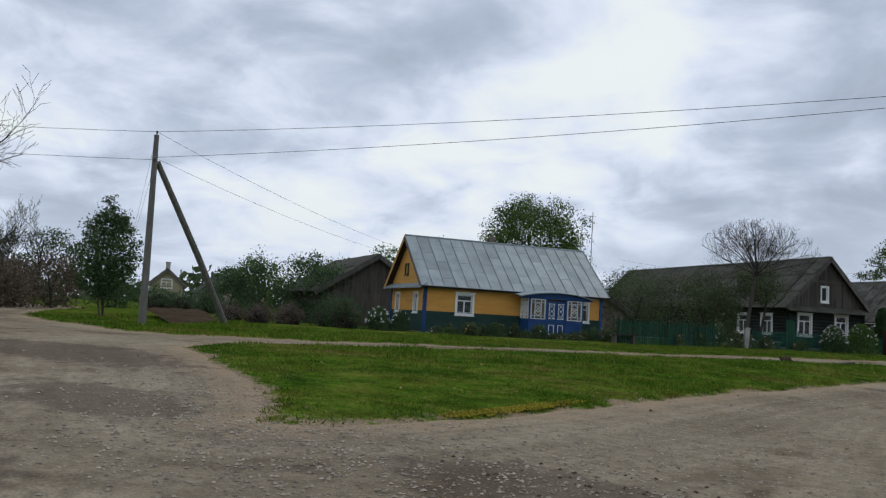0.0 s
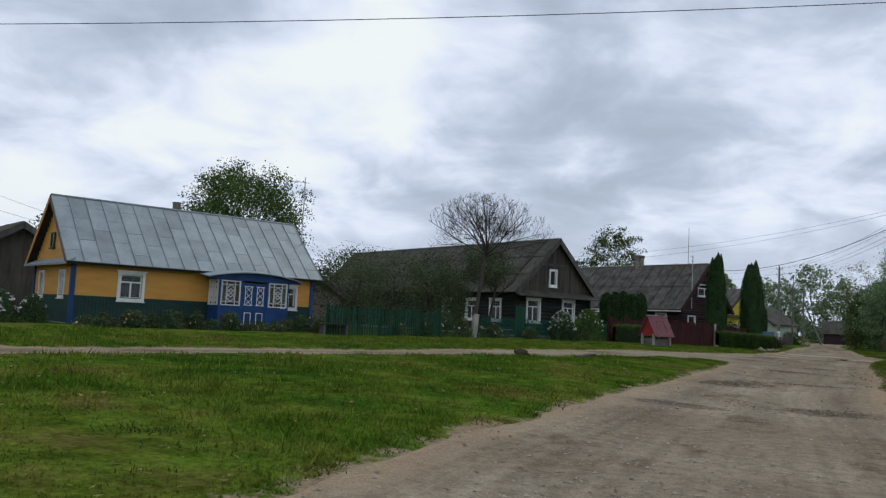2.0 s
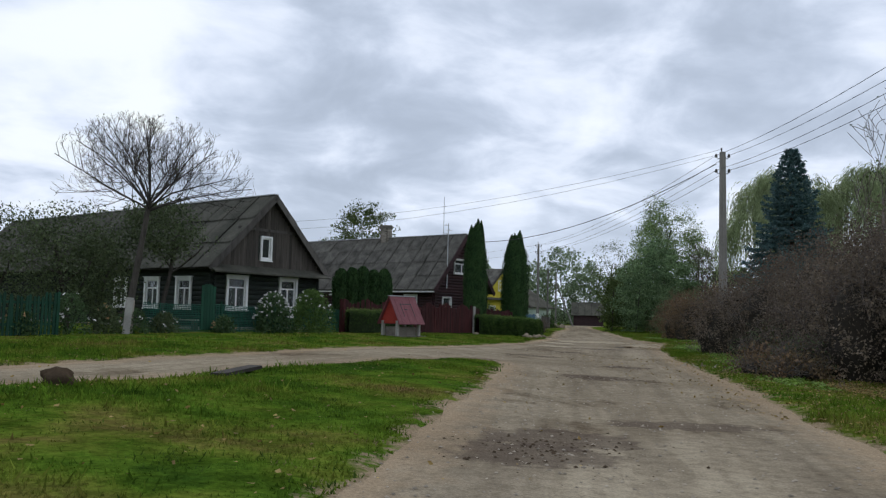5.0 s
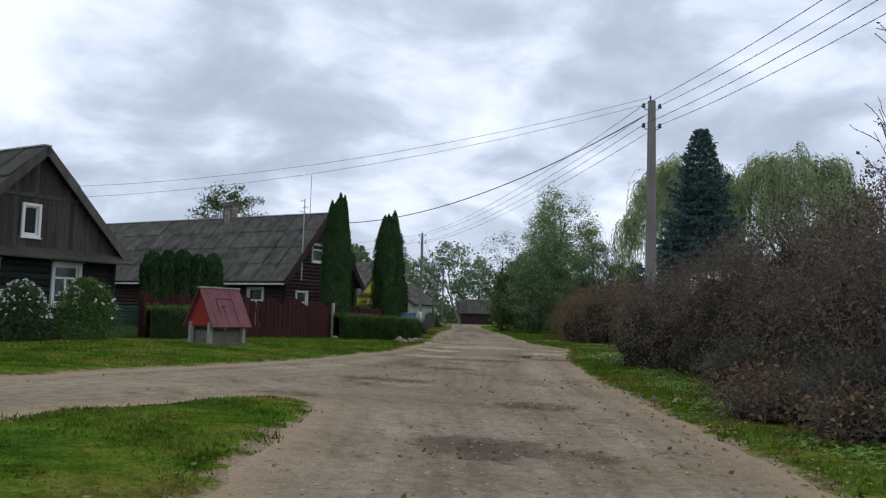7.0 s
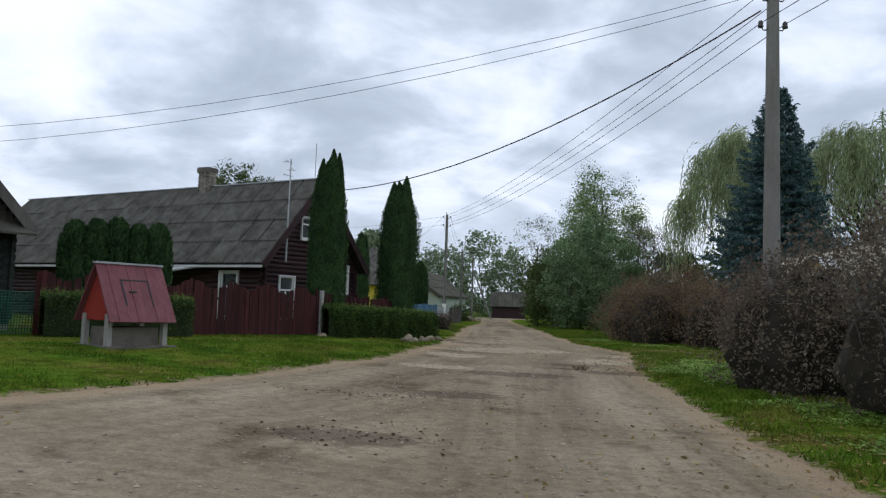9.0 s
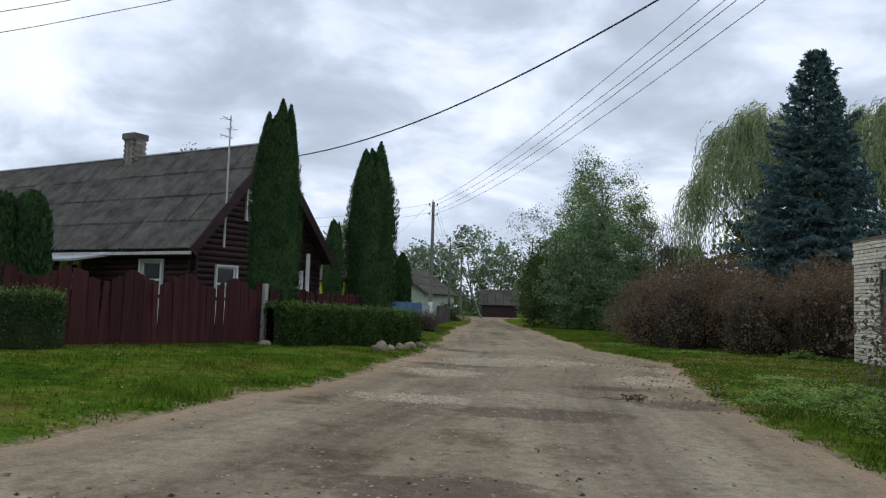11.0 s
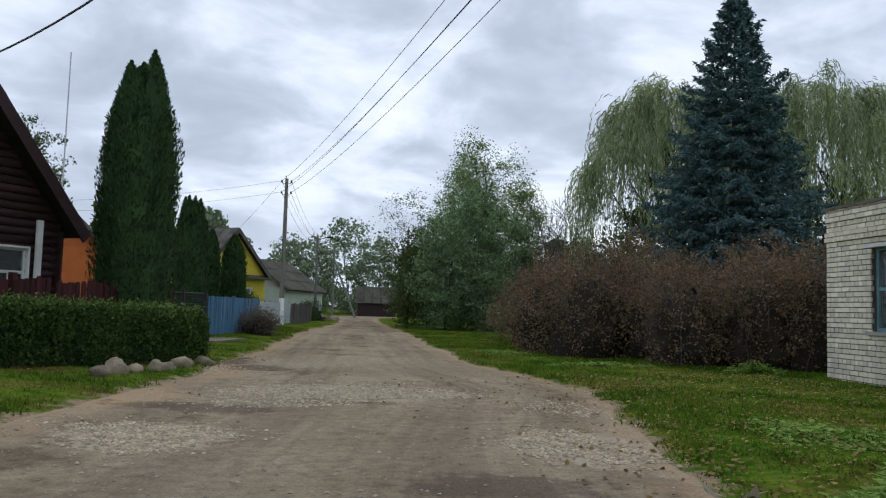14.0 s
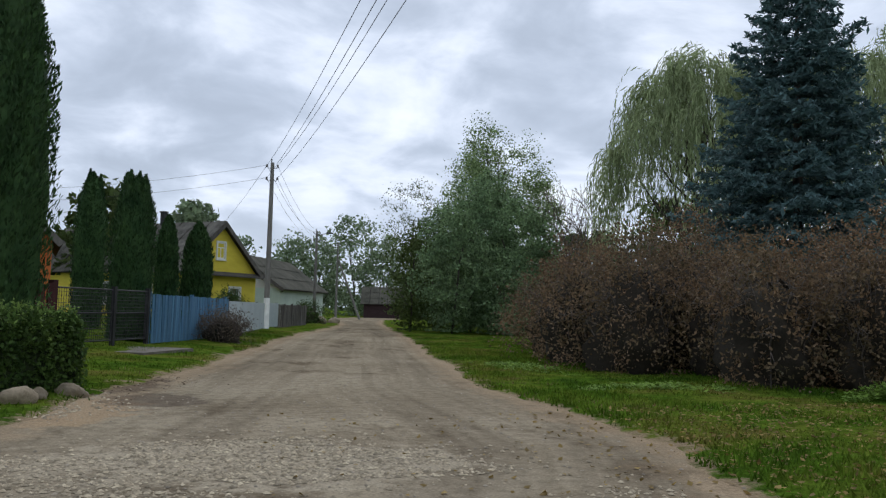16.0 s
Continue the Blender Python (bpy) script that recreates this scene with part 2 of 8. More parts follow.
mint_wall = material("mint_plaster", (0.36, 0.44, 0.38), (0.50, 0.58, 0.51), 0.8, 0.85, 0.2, 22.0)
beige_wall = material("beige_plaster", (0.26, 0.23, 0.19), (0.38, 0.34, 0.29), 0.9, 0.9, 0.3, 22.0)
sand_brick = material("sand_lime_brick", (0.66, 0.60, 0.47), (0.86, 0.80, 0.655), 4.0, 0.9, 0.35, 60.0, per_piece=0.18)
chimney_brick = material("sooty_brick", (0.170, 0.150, 0.122), (0.360, 0.325, 0.270), 4.0, 0.9, 0.35, 60.0, per_piece=0.25)
mortar = material("grey_mortar", (0.070, 0.064, 0.056), (0.125, 0.114, 0.100), 4.0, 0.95, 0.4, 50.0)
pole_concrete = material("weathered_pole_concrete", (0.17, 0.16, 0.14), (0.31, 0.295, 0.265), 1.2, 0.95, 0.3, 26.0, stretch=(2, 2, 0.5))
rust_iron = material("rusty_iron", (0.075, 0.042, 0.028), (0.17, 0.10, 0.07), 4.0, 0.8, 0.2, 40.0)
old_concrete = material("stained_concrete", (0.085, 0.075, 0.062), (0.205, 0.185, 0.155), 2.6, 0.95, 0.4, 30.0)
brown_roof = material("brown_tin_roof", (0.055, 0.038, 0.028), (0.12, 0.085, 0.065), 1.4, 0.8, 0.2, 18.0, per_piece=0.25)
teal_paint = material("faded_teal_paint", (0.10, 0.20, 0.22), (0.20, 0.33, 0.35), 3.0, 0.65, 0.15, 30.0)
tin = material("grey_tin", (0.35, 0.36, 0.36), (0.52, 0.53, 0.53), 2.0, 0.45, 0.1, 20.0, metal=0.5)
dark_metal = material("dark_metal", (0.02, 0.02, 0.022), (0.05, 0.05, 0.052), 3.0, 0.6, 0.1, 30.0)
wire_mat = material("wire", (0.05, 0.05, 0.055), (0.09, 0.09, 0.095), 3.0, 0.7, 0, 30.0)
porcelain = material("dark_porcelain", (0.06, 0.055, 0.05), (0.12, 0.11, 0.10), 3.0, 0.3, 0, 30.0)
bark_mat = material("bark", (0.035, 0.030, 0.025), (0.10, 0.088, 0.075), 3.0, 0.95, 0.5, 18.0, stretch=(3, 3, 0.7))
pale_bark = material("pale_bark", (0.16, 0.15, 0.135), (0.33, 0.32, 0.30), 3.0, 0.95, 0.4, 18.0, stretch=(3, 3, 1))
# darkness of the unlit rooms, put into the colour
room_dark = material("room_shade", (0.018, 0.016, 0.014), (0.040, 0.036, 0.032), 1.0, 0.95, 0, 10.0)
curtain_mat = material("white_curtain", (0.45, 0.45, 0.44), (0.65, 0.65, 0.63), 6.0, 0.9, 0, 30.0, stretch=(6, 6, 0.5))
net_mat = material("green_net", (0.006, 0.070, 0.048), (0.016, 0.125, 0.082), 2.0, 0.8, 0, 30.0)

glass = bpy.data.materials.new("window_glass")
glass.use_nodes = True
gp = glass.node_tree.nodes["Principled BSDF"]
gp.inputs["Base Color"].default_value, gp.inputs["IOR"].default_value = (0.62, 0.67, 0.68, 1), 1.33
gp.inputs["Roughness"].default_value, gp.inputs["Transmission Weight"].default_value = 0.03, 0.9

leaf_green = leaves("leaf_green", (0.050, 0.100, 0.024), (0.130, 0.205, 0.055), 0.7, 0.42)
leaf_walnut = leaves("walnut_leaf", (0.044, 0.090, 0.022), (0.112, 0.180, 0.048), 0.7, 0.42)
leaf_dark = leaves("leaf_dark_green", (0.036, 0.070, 0.030), (0.098, 0.155, 0.066), 0.7, 0.42)
leaf_mid = leaves("leaf_autumn_green", (0.0451, 0.0770, 0.0264), (0.1188, 0.1562, 0.0473), third=(0.2079, 0.1639, 0.0451))
leaf_thuja = leaves("thuja_spray", (0.018, 0.048, 0.018), (0.058, 0.112, 0.036), 2.2, 0.45)
leaf_hedge = leaves("hedge_leaf", (0.022, 0.052, 0.013), (0.080, 0.136, 0.030), 2.4, 0.45)
shoot_leaf = leaves("hedge_shoot", (0.085, 0.155, 0.035), (0.20, 0.29, 0.075), 2.4, 0.4)
# green taken almost to black for the shade behind the hedge leaves
hedge_core = material("hedge_inner_shade", (0.012, 0.022, 0.008), (0.030, 0.046, 0.016), 3.0, 0.95, 0.6, 20.0)
leaf_grove = leaves("grove_leaf", (0.088, 0.152, 0.074), (0.220, 0.310, 0.150), 0.6, 0.5)
leaf_aspen = leaves("aspen_leaf", (0.120, 0.185, 0.072), (0.290, 0.375, 0.170), 0.6, 0.5)
leaf_orchard = leaves("orchard_leaf", (0.048, 0.070, 0.034), (0.122, 0.152, 0.072), 0.8, 0.45, third=(0.135, 0.105, 0.045))
# leaf green lightened to carry the distance haze in its colour
leaf_haze = leaves("far_leaf", (0.130, 0.185, 0.105), (0.260, 0.330, 0.190), 0.35, 0.35)
leaf_willow = leaves("willow_leaf", (0.185, 0.240, 0.112), (0.350, 0.405, 0.215), 0.5, 0.35)
leaf_spruce = leaves("blue_spruce_needles", (0.040, 0.088, 0.088), (0.130, 0.205, 0.205), 1.6, 0.5)
leaf_rust = leaves("rusty_bush_leaf", (0.082, 0.078, 0.044), (0.250, 0.152, 0.090), 0.9, 0.5, third=(0.215, 0.225, 0.080))
leaf_brown = leaves("brown_bush_leaf", (0.088, 0.072, 0.056), (0.200, 0.156, 0.114), 0.9, 0.40, third=(0.160, 0.170, 0.072))
# shade deep in the bushes, put into a near-black brown
bush_core = material("bush_inner_shade", (0.016, 0.014, 0.010), (0.042, 0.034, 0.024), 3.0, 0.95, 0.6, 20.0)
twig_mat = material("bush_twig", (0.075, 0.062, 0.055), (0.185, 0.155, 0.135), 2.0, 0.9, 0, 20.0, island=True, per_piece=0.3)
bare_twig = material("bare_twig", (0.030, 0.026, 0.023), (0.075, 0.066, 0.060), 2.0, 0.95, 0, 20.0, island=True, per_piece=0.2)
far_leaf = leaves("far_foliage", (0.041, 0.068, 0.030), (0.101, 0.135, 0.057), 0.15, 0.3)
leaf_weed = leaves("weed_leaf", (0.105, 0.195, 0.028), (0.225, 0.345, 0.062), 1.5)
petal_white = material("white_petal", (0.55, 0.52, 0.52), (0.80, 0.78, 0.78), 6.0, 0.8, 0, 30.0, island=True, per_piece=0.15)
petal_mixed = material("mixed_petal", (0.45, 0.18, 0.20), (0.60, 0.48, 0.15), 9.0, 0.8, 0, 30.0, island=True, per_piece=0.3)

# ---- building helpers ----


def box(bm, x0, x1, y0, y1, z0, z1, m=None):
    vs = [bm.verts.new((x, y, z)) for x in (x0, x1) for y in (y0, y1) for z in (z0, z1)]
    for f in ((0, 1, 3, 2), (4, 6, 7, 5), (0, 4, 5, 1), (2, 3, 7, 6), (0, 2, 6, 4), (1, 5, 7, 3)):
        bm.faces.new([vs[i] for i in f])
    if m is not None:
        for v in vs:
            v.co = m @ v.co
    return vs


def tube(bm, points, radii, sides=6, cap=True):
    rings = []
    for i, p in enumerate(points):
        a, b = Vector(points[max(i - 1, 0)]), Vector(points[min(i + 1, len(points) - 1)])
        d = (b - a).normalized()
        u = d.cross(Vector((0.31, 0.95, 0.05)) if abs(d.z) > 0.9 else Vector((0, 0, 1))).normalized()
        w = d.cross(u)
        rings.append([bm.verts.new(Vector(p) + radii[i] * (math.cos(k) * u + math.sin(k) * w)) for k in (2 * math.pi * j / sides for j in range(sides))])
    for r, s in zip(rings, rings[1:]):
        for j in range(sides):
            bm.faces.new((r[j], r[(j + 1) % sides], s[(j + 1) % sides], s[j]))
    if cap:
        bm.faces.new(rings[0][::-1])
        bm.faces.new(rings[-1])


def prism(bm, outline, axis_from, axis_to, axis="x"):
    """An outline of (a, z) pairs drawn out along x (or y)."""
    put = (lambda t, a, z: (t, a, z)) if axis == "x" else (lambda t, a, z: (a, t, z))
    r0 = [bm.verts.new(put(axis_from, a, z)) for a, z in outline]
    r1 = [bm.verts.new(put(axis_to, a, z)) for a, z in outline]
    n = len(outline)
    for j in range(n):
        bm.faces.new((r0[j], r0[(j + 1) % n], r1[(j + 1) % n], r1[j]))
    bm.faces.new(r0[::-1])
    bm.faces.new(r1)


def mesh_of(name, bm, mat, smooth=False):
    bmesh.ops.recalc_face_normals(bm, faces=bm.faces[:])
    me = bpy.data.meshes.new(name)
    bm.to_mesh(me)
    bm.free()
    me.materials.append(mat)
    if smooth:
        me.shade_smooth()
    return me


def part(name, bm, mat, parent, label="", m=None, smooth=False):
    ob = new(name, mesh_of(name, bm, mat, smooth) if isinstance(bm, bmesh.types.BMesh) else bm)
    ob.parent = parent
    if m is not None:
        ob.matrix_local = m
    if label:
        tagged(ob, label)
    return ob


def piece(name, me, parent, m=None):
    ob = new(name, me)
    ob.parent = parent
    if m is not None:
        ob.matrix_local = m
    return ob


def thing(name, m, label, category, group="", kind=""):
    ob = new(name)
    ob.empty_display_size = 0.2
    ob.matrix_world = m
    return tagged(ob, label, category, group, kind)


def solo(name, bm, mat, label, category, m=None, group="", kind="", smooth=False):
    ob = new(name, mesh_of(name, bm, mat, smooth))
    if m is not None:
        ob.matrix_world = m
    return tagged(ob, label, category, group, kind)


def array_mesh(name, verts, faces, mat, smooth=False):
    verts, faces = np.asarray(verts, np.float32), np.asarray(faces, np.int32)
    me = bpy.data.meshes.new(name)
    me.vertices.add(len(verts))
    me.vertices.foreach_set("co", verts.ravel())
    k = faces.shape[1]
    me.loops.add(faces.size)
    me.loops.foreach_set("vertex_index", faces.ravel())
    me.polygons.add(len(faces))
    me.polygons.foreach_set("loop_start", np.arange(0, faces.size, k, dtype=np.int32))
    me.polygons.foreach_set("loop_total", np.full(len(faces), k, np.int32))
    me.update(calc_edges=True)
    me.materials.append(mat)
    if smooth:
        me.shade_smooth()
    return me


# ---- the lie of the land ----


def height(x, y):
    """Level along the road, rising a third of a metre towards the houses on the west side."""
    x, y = np.asarray(x, float), np.asarray(y, float)
    s = -(x + 3.2) * 0.98 + (y - 8.6) * 0.19
    s = 0.8 * np.log1p(np.exp(np.clip(s / 0.8, -30, 30)))
    z = 0.35 * (1 - np.exp(-s / 3.5))
    return z + 0.015 * np.sin(x * 0.9 + 1.3 * np.sin(y * 0.37)) * np.sin(y * 0.7 + 0.8)


def ground_at(x, y):
    return float(height(x, y))


OUTER = [(1.4, 12), (3.05, 24.8), (4.1, 29), (6.2, 37.3), (7.3, 42.5), (8.9, 49), (10.2, 53.5), (11.3, 57), (13.5, 62.2), (13.55, 68), (15.3, 77.4), (17.9, 90), (19.6, 100), (23, 118), (28, 140), (33, 150), (60, 158), (60, 164), (28, 157), (22.5, 141),
         (19, 114), (16.5, 103), (13.3, 91), (11.9, 85), (9.1, 71.5), (7.5, 64.8), (6.2, 60), (4.4, 54.5), (2.7, 50.6), (1.1, 47.2), (-1.4, 43.3), (-4.4, 37.4), (-6.9, 31.4), (-8.9, 27), (-12, 21.5), (-14.2, 17.2), (-16.5, 14.6), (-19, 14.2), (-24, 15.6), (-30, 18.2), (-41, 26),
         (-60, 42), (-63, 38), (-44, 20), (-33, 11), (-24, 4), (-20, -10), (-16, -40), (14, -40), (9, -12), (2.2, -2)]
ISLAND = [(-5.35, 5.5), (-4.9, 6.1), (-4.42, 7.9), (-4.0, 9.5), (-3.8, 11), (-3.45, 14.4), (-2.5, 19), (-1.3, 24.4), (0.1, 31), (1.55, 37.8), (1.9, 40.2), (1.2, 40.6), (-0.9, 38.1), (-3.8, 32.1), (-6, 28.7), (-7.3, 26.2), (-10.4, 20.6), (-12.6, 16), (-13.5, 13.2),
          (-12.6, 10.9), (-10.1, 9.3), (-7.9, 7.85), (-6.15, 6.5)]


def signed(poly, x, y):
    """Distance to a polygon's edge, positive inside."""
    x, y = np.asarray(x, float), np.asarray(y, float)
    best, inside = np.full(x.shape, 1e9), np.zeros(x.shape, bool)
    for (ax, ay), (bx, by) in zip(poly, poly[1:] + poly[:1]):
        dx, dy = bx - ax, by - ay
        t = np.clip(((x - ax) * dx + (y - ay) * dy) / (dx * dx + dy * dy), 0, 1)
        best = np.minimum(best, (x - ax - t * dx) ** 2 + (y - ay - t * dy) ** 2)
        if ay != by:
            inside ^= ((ay > y) != (by > y)) & (x < (bx - ax) * (y - ay) / (by - ay) + ax)
    return np.where(inside, 1, -1) * np.sqrt(best)


def road_depth(x, y):
    """How far inside the road a place lies, with ragged edges."""
    f = np.minimum(signed(OUTER, x, y), -signed(ISLAND, x, y))
    rag = 0.09 * np.sin(x * 1.7 + 2 * np.sin(y * 0.9)) * np.sin(y * 1.9 + x) + 0.06 * np.sin(x * 5.3 - y * 3.1 + 3 * np.sin(x)) * np.sin(y * 4.7 + 1) + 0.05 * np.sin(x * 0.43 + y * 0.71)
    return f + rag


def stretched(lo, hi, step, far):
    inner = np.arange(lo, hi + step / 2, step)
    grow = step * np.cumsum(1.32 ** np.arange(1, 40))
    grow = grow[grow < far]
    return np.concatenate([(lo - grow)[::-1], inner, hi + grow])


gx, gy = stretched(-46, 34, 0.5, 2600), stretched(-8, 126, 0.5, 2600)
X, Y = np.meshgrid(gx, gy)
depth_grid = road_depth(X, Y)
Z = height(X, Y)


def hummock(x, y, d):
    """The sod's small humps; d: how far off the road."""
    return np.clip(0.16 * d, -0.06, 0.035) + 0.022 * np.clip(d - 0.3, 0, 1) * np.sin(x * 2.3 + 1.7 * np.sin(y * 1.1)) * np.sin(y * 2.6 + 1.3 * np.sin(x * 0.8))


ground_z = Z + hummock(X, Y, -depth_grid)
nx, ny = len(gx), len(gy)
index = np.arange(nx * ny).reshape(ny, nx)
quads = np.stack([index[:-1, :-1], index[:-1, 1:], index[1:, 1:], index[1:, :-1]], -1).reshape(-1, 4)
ground = new("ground", array_mesh("ground", np.stack([X, Y, ground_z], -1).reshape(-1, 3), quads, grass_mat, True))
ground.data.attributes.new("edge_distance", "FLOAT", "POINT").data.foreach_set("value", np.clip(-depth_grid, -2, 5).astype(np.float32).ravel())
tagged(ground, "rough autumn grass with worn brown patches", "ground", kind="structure")

# the dirt road: the same cells, cut along the ragged edge
rv, rf, seen_v = [], [], {}


def road_vertex(key, x, y):
    if key not in seen_v:
        seen_v[key] = len(rv)
        rv.append((x, y, ground_at(x, y)))
    return seen_v[key]


inside_cells = (np.maximum.reduce([depth_grid[:-1, :-1], depth_grid[:-1, 1:], depth_grid[1:, 1:], depth_grid[1:, :-1]]) > 0)
for j, i in np.argwhere(inside_cells):
    if abs(gx[i]) > 70 or gy[j] > 170 or gy[j] < -42:
        continue
    corner = [(j, i), (j, i + 1), (j + 1, i + 1), (j + 1, i)]
    d = [depth_grid[c] for c in corner]
    loop = []
    for k in range(4):
        a, b, da, db = corner[k], corner[(k + 1) % 4], d[k], d[(k + 1) % 4]
        if da > 0:
            loop.append(road_vertex(a, gx[a[1]], gy[a[0]]))
        if (da > 0) != (db > 0):
            t = da / (da - db)
            loop.append(road_vertex((min(a, b), max(a, b)), gx[a[1]] + t * (gx[b[1]] - gx[a[1]]), gy[a[0]] + t * (gy[b[0]] - gy[a[0]])))
    if len(loop) > 2:
        rf.append(loop)


def road_material():
    """Packed sandy dirt with darker damp patches, pale worn lanes and fine gravel."""
    m = bpy.data.materials.new("packed_dirt_road")
    m.use_nodes = True
    n, l = m.node_tree.nodes, m.node_tree.links
    p = n["Principled BSDF"]
    geo = n.new("ShaderNodeNewGeometry")

    def tex(scale, detail, rough=0.6, stretch=(1, 1, 1), turn=0.0):
        place = n.new("ShaderNodeMapping")
        place.inputs["Scale"].default_value = stretch
        place.inputs["Rotation"].default_value = (0, 0, turn)
        l.new(geo.outputs["Position"], place.inputs[0])
        t = n.new("ShaderNodeTexNoise")
        t.inputs["Scale"].default_value, t.inputs["Detail"].default_value, t.inputs["Roughness"].default_value = scale, detail, rough
        l.new(place.outputs[0], t.inputs["Vector"])
        return t.outputs["Fac"]

    def ramp(fac, stops):
        r = n.new("ShaderNodeValToRGB")
        for e, (at, c) in zip(r.color_ramp.elements, stops):
            e.position, e.color = at, (*c, 1)
        for at, c in stops[2:]:
            r.color_ramp.elements.new(at).color = (*c, 1)
        l.new(fac, r.inputs[0])
        return r.outputs[0]

    def mix(fac, a, b, how="MIX"):
        x = n.new("ShaderNodeMixRGB")
        x.blend_type = how
        for i, v in enumerate((fac, a, b)):
            if isinstance(v, float):
                x.inputs[i].default_value = v
            elif isinstance(v, tuple):
                x.inputs[i].default_value = (*v, 1)
            else:
                l.new(v, x.inputs[i])
        return x.outputs[0]

    # wheel lanes keep their distance from the road's edges
    inward = n.new("ShaderNodeAttribute")
    inward.attribute_name = "edge_depth"
    spot = n.new("ShaderNodeSeparateXYZ")
    l.new(geo.outputs["Position"], spot.inputs[0])
    track = n.new("ShaderNodeCombineXYZ")
    l.new(inward.outputs["Fac"], track.inputs[0])
    l.new(spot.outputs[1], track.inputs[1])

    def along(scale, detail, slow, rough=0.55):
        place = n.new("ShaderNodeMapping")
        place.inputs["Scale"].default_value = (1, slow, 1)
        l.new(track.outputs[0], place.inputs[0])
        t = n.new("ShaderNodeTexNoise")
        t.inputs["Scale"].default_value, t.inputs["Detail"].default_value, t.inputs["Roughness"].default_value = scale, detail, rough
        l.new(place.outputs[0], t.inputs["Vector"])
        return t.outputs["Fac"]

    base = ramp(tex(0.30, 5, 0.55), [(0.32, (0.206, 0.170, 0.122)), (0.68, (0.312, 0.268, 0.199))])
    lanes = ramp(along(1.3, 3, 0.05), [(0.36, (0.80, 0.78, 0.77)), (0.62, (1.13, 1.12, 1.10))])
    ruts = ramp(along(5.5, 4, 0.035), [(0.36, (0.86, 0.85, 0.84)), (0.55, (1.03, 1.03, 1.03))])
    damp = ramp(tex(0.7, 7, 0.66, (1, 0.6, 1), 0.17), [(0.55, (1.0, 1.0, 1.0)), (0.66, (0.58, 0.55, 0.53))])
    clods = ramp(tex(6.5, 7, 0.72), [(0.36, (0.70, 0.69, 0.68)), (0.58, (1.10, 1.10, 1.09))])
    grit = ramp(tex(42, 3, 0.7), [(0.34, (0.74, 0.74, 0.74)), (0.66, (1.22, 1.22, 1.22))])
    speck = ramp(tex(95, 2, 0.6), [(0.66, (0.0, 0.0, 0.0)), (0.74, (0.8, 0.8, 0.8))])
    c = mix(0.9, base, lanes, "MULTIPLY")
    c = mix(0.9, c, ruts, "MULTIPLY")
    c = mix(1.0, c, damp, "MULTIPLY")
    c = mix(0.8, c, clods, "MULTIPLY")
    c = mix(0.8, c, grit, "MULTIPLY")
    c = mix(speck, c, (0.36, 0.32, 0.26))
    # loose ochre sand thrown to the edges
    rim = n.new("ShaderNodeMath")
    rim.operation = "MULTIPLY_ADD"
    rim.inputs[1].default_value = 1.6
    l.new(tex(2.2, 5, 0.65), rim.inputs[0])
    l.new(inward.outputs["Fac"], rim.inputs[2])
    loose = n.new("ShaderNodeMapRange")
    for key, val in (("From Min", 0.85), ("From Max", 1.45), ("To Min", 0.65), ("To Max", 0.0)):
        loose.inputs[key].default_value = val
    l.new(rim.outputs[0], loose.inputs[0])
    c = mix(loose.outputs[0], c, mix(1.0, grit, (0.345, 0.255, 0.165), "MULTIPLY"))
    # damp potholes and trodden litter, pale crushed-stone fillings, and last three broad darker areas by the western
    # lane: x, y, half-sizes, pale or dark
    ragged = tex(3.2, 5, 0.65)
    for px, py, sx, sy, pale in ((3.4, 37.0, 1.0, 0.9, 0), (0.5, 27.4, 0.9, 0.8, 0), (1.4, 22.1, 1.0, 0.8, 0), (0.9, 28.3, 1.0, 0.8, 0), (3.6, 44.4, 0.9, 0.5, 0), (5.1, 40.6, 0.8, 0.7, 0), (8.0, 68.3, 0.8, 1.9, 0), (5.2, 48.5, 1.0, 0.6, 0), (9.9, 53.6, 1.3, 0.8, 0), (-2.4, 5.4, 1.6, 0.9, 0), (7.2, 52.6, 1.4, 0.7, 0),
                                 (5.75, 53.8, 1.0, 0.6, 1), (10.7, 57.4, 0.8, 1.1, 1), (6.95, 58.3, 0.9, 1.0, 1), (9.5, 62.1, 2.1, 1.15, 1), (7.4, 65.6, 1.0, 1.6, 1), (6.5, 61.4, 1.0, 1.6, 2), (7.8, 65.2, 0.8, 1.6, 2), (-0.9, 21.2, 0.9, 0.5, 0), (2.6, 29.6, 1.2, 0.5, 0), (7.4, 60.3, 1.2, 0.5, 0), (9.4, 55.9, 0.9, 0.5, 0), (8.6, 66.2, 0.8, 1.0, 0), (-8.0, 2.8, 4.0, 1.6, 0), (-12, 8.0, 4.0, 1.6, 0), (-7.2, 5.2, 1.6, 1.0, 0)):
        shift = n.new("ShaderNodeMapping")
        shift.vector_type = "TEXTURE"
        shift.inputs["Location"].default_value, shift.inputs["Scale"].default_value, shift.inputs["Rotation"].default_value = (px, py, 0), (sx, sy, 50), (0, 0, -0.15)
        l.new(geo.outputs["Position"], shift.inputs[0])
        far = n.new("ShaderNodeVectorMath")
        far.operation = "LENGTH"
        l.new(shift.outputs[0], far.inputs[0])
        edge = n.new("ShaderNodeMath")
        edge.operation = "MULTIPLY_ADD"
        edge.inputs[1].default_value = 1.5
        l.new(ragged, edge.inputs[0])
        l.new(far.outputs["Value"], edge.inputs[2])
        where = n.new("ShaderNodeMapRange")
        where.interpolation_type = "SMOOTHSTEP"
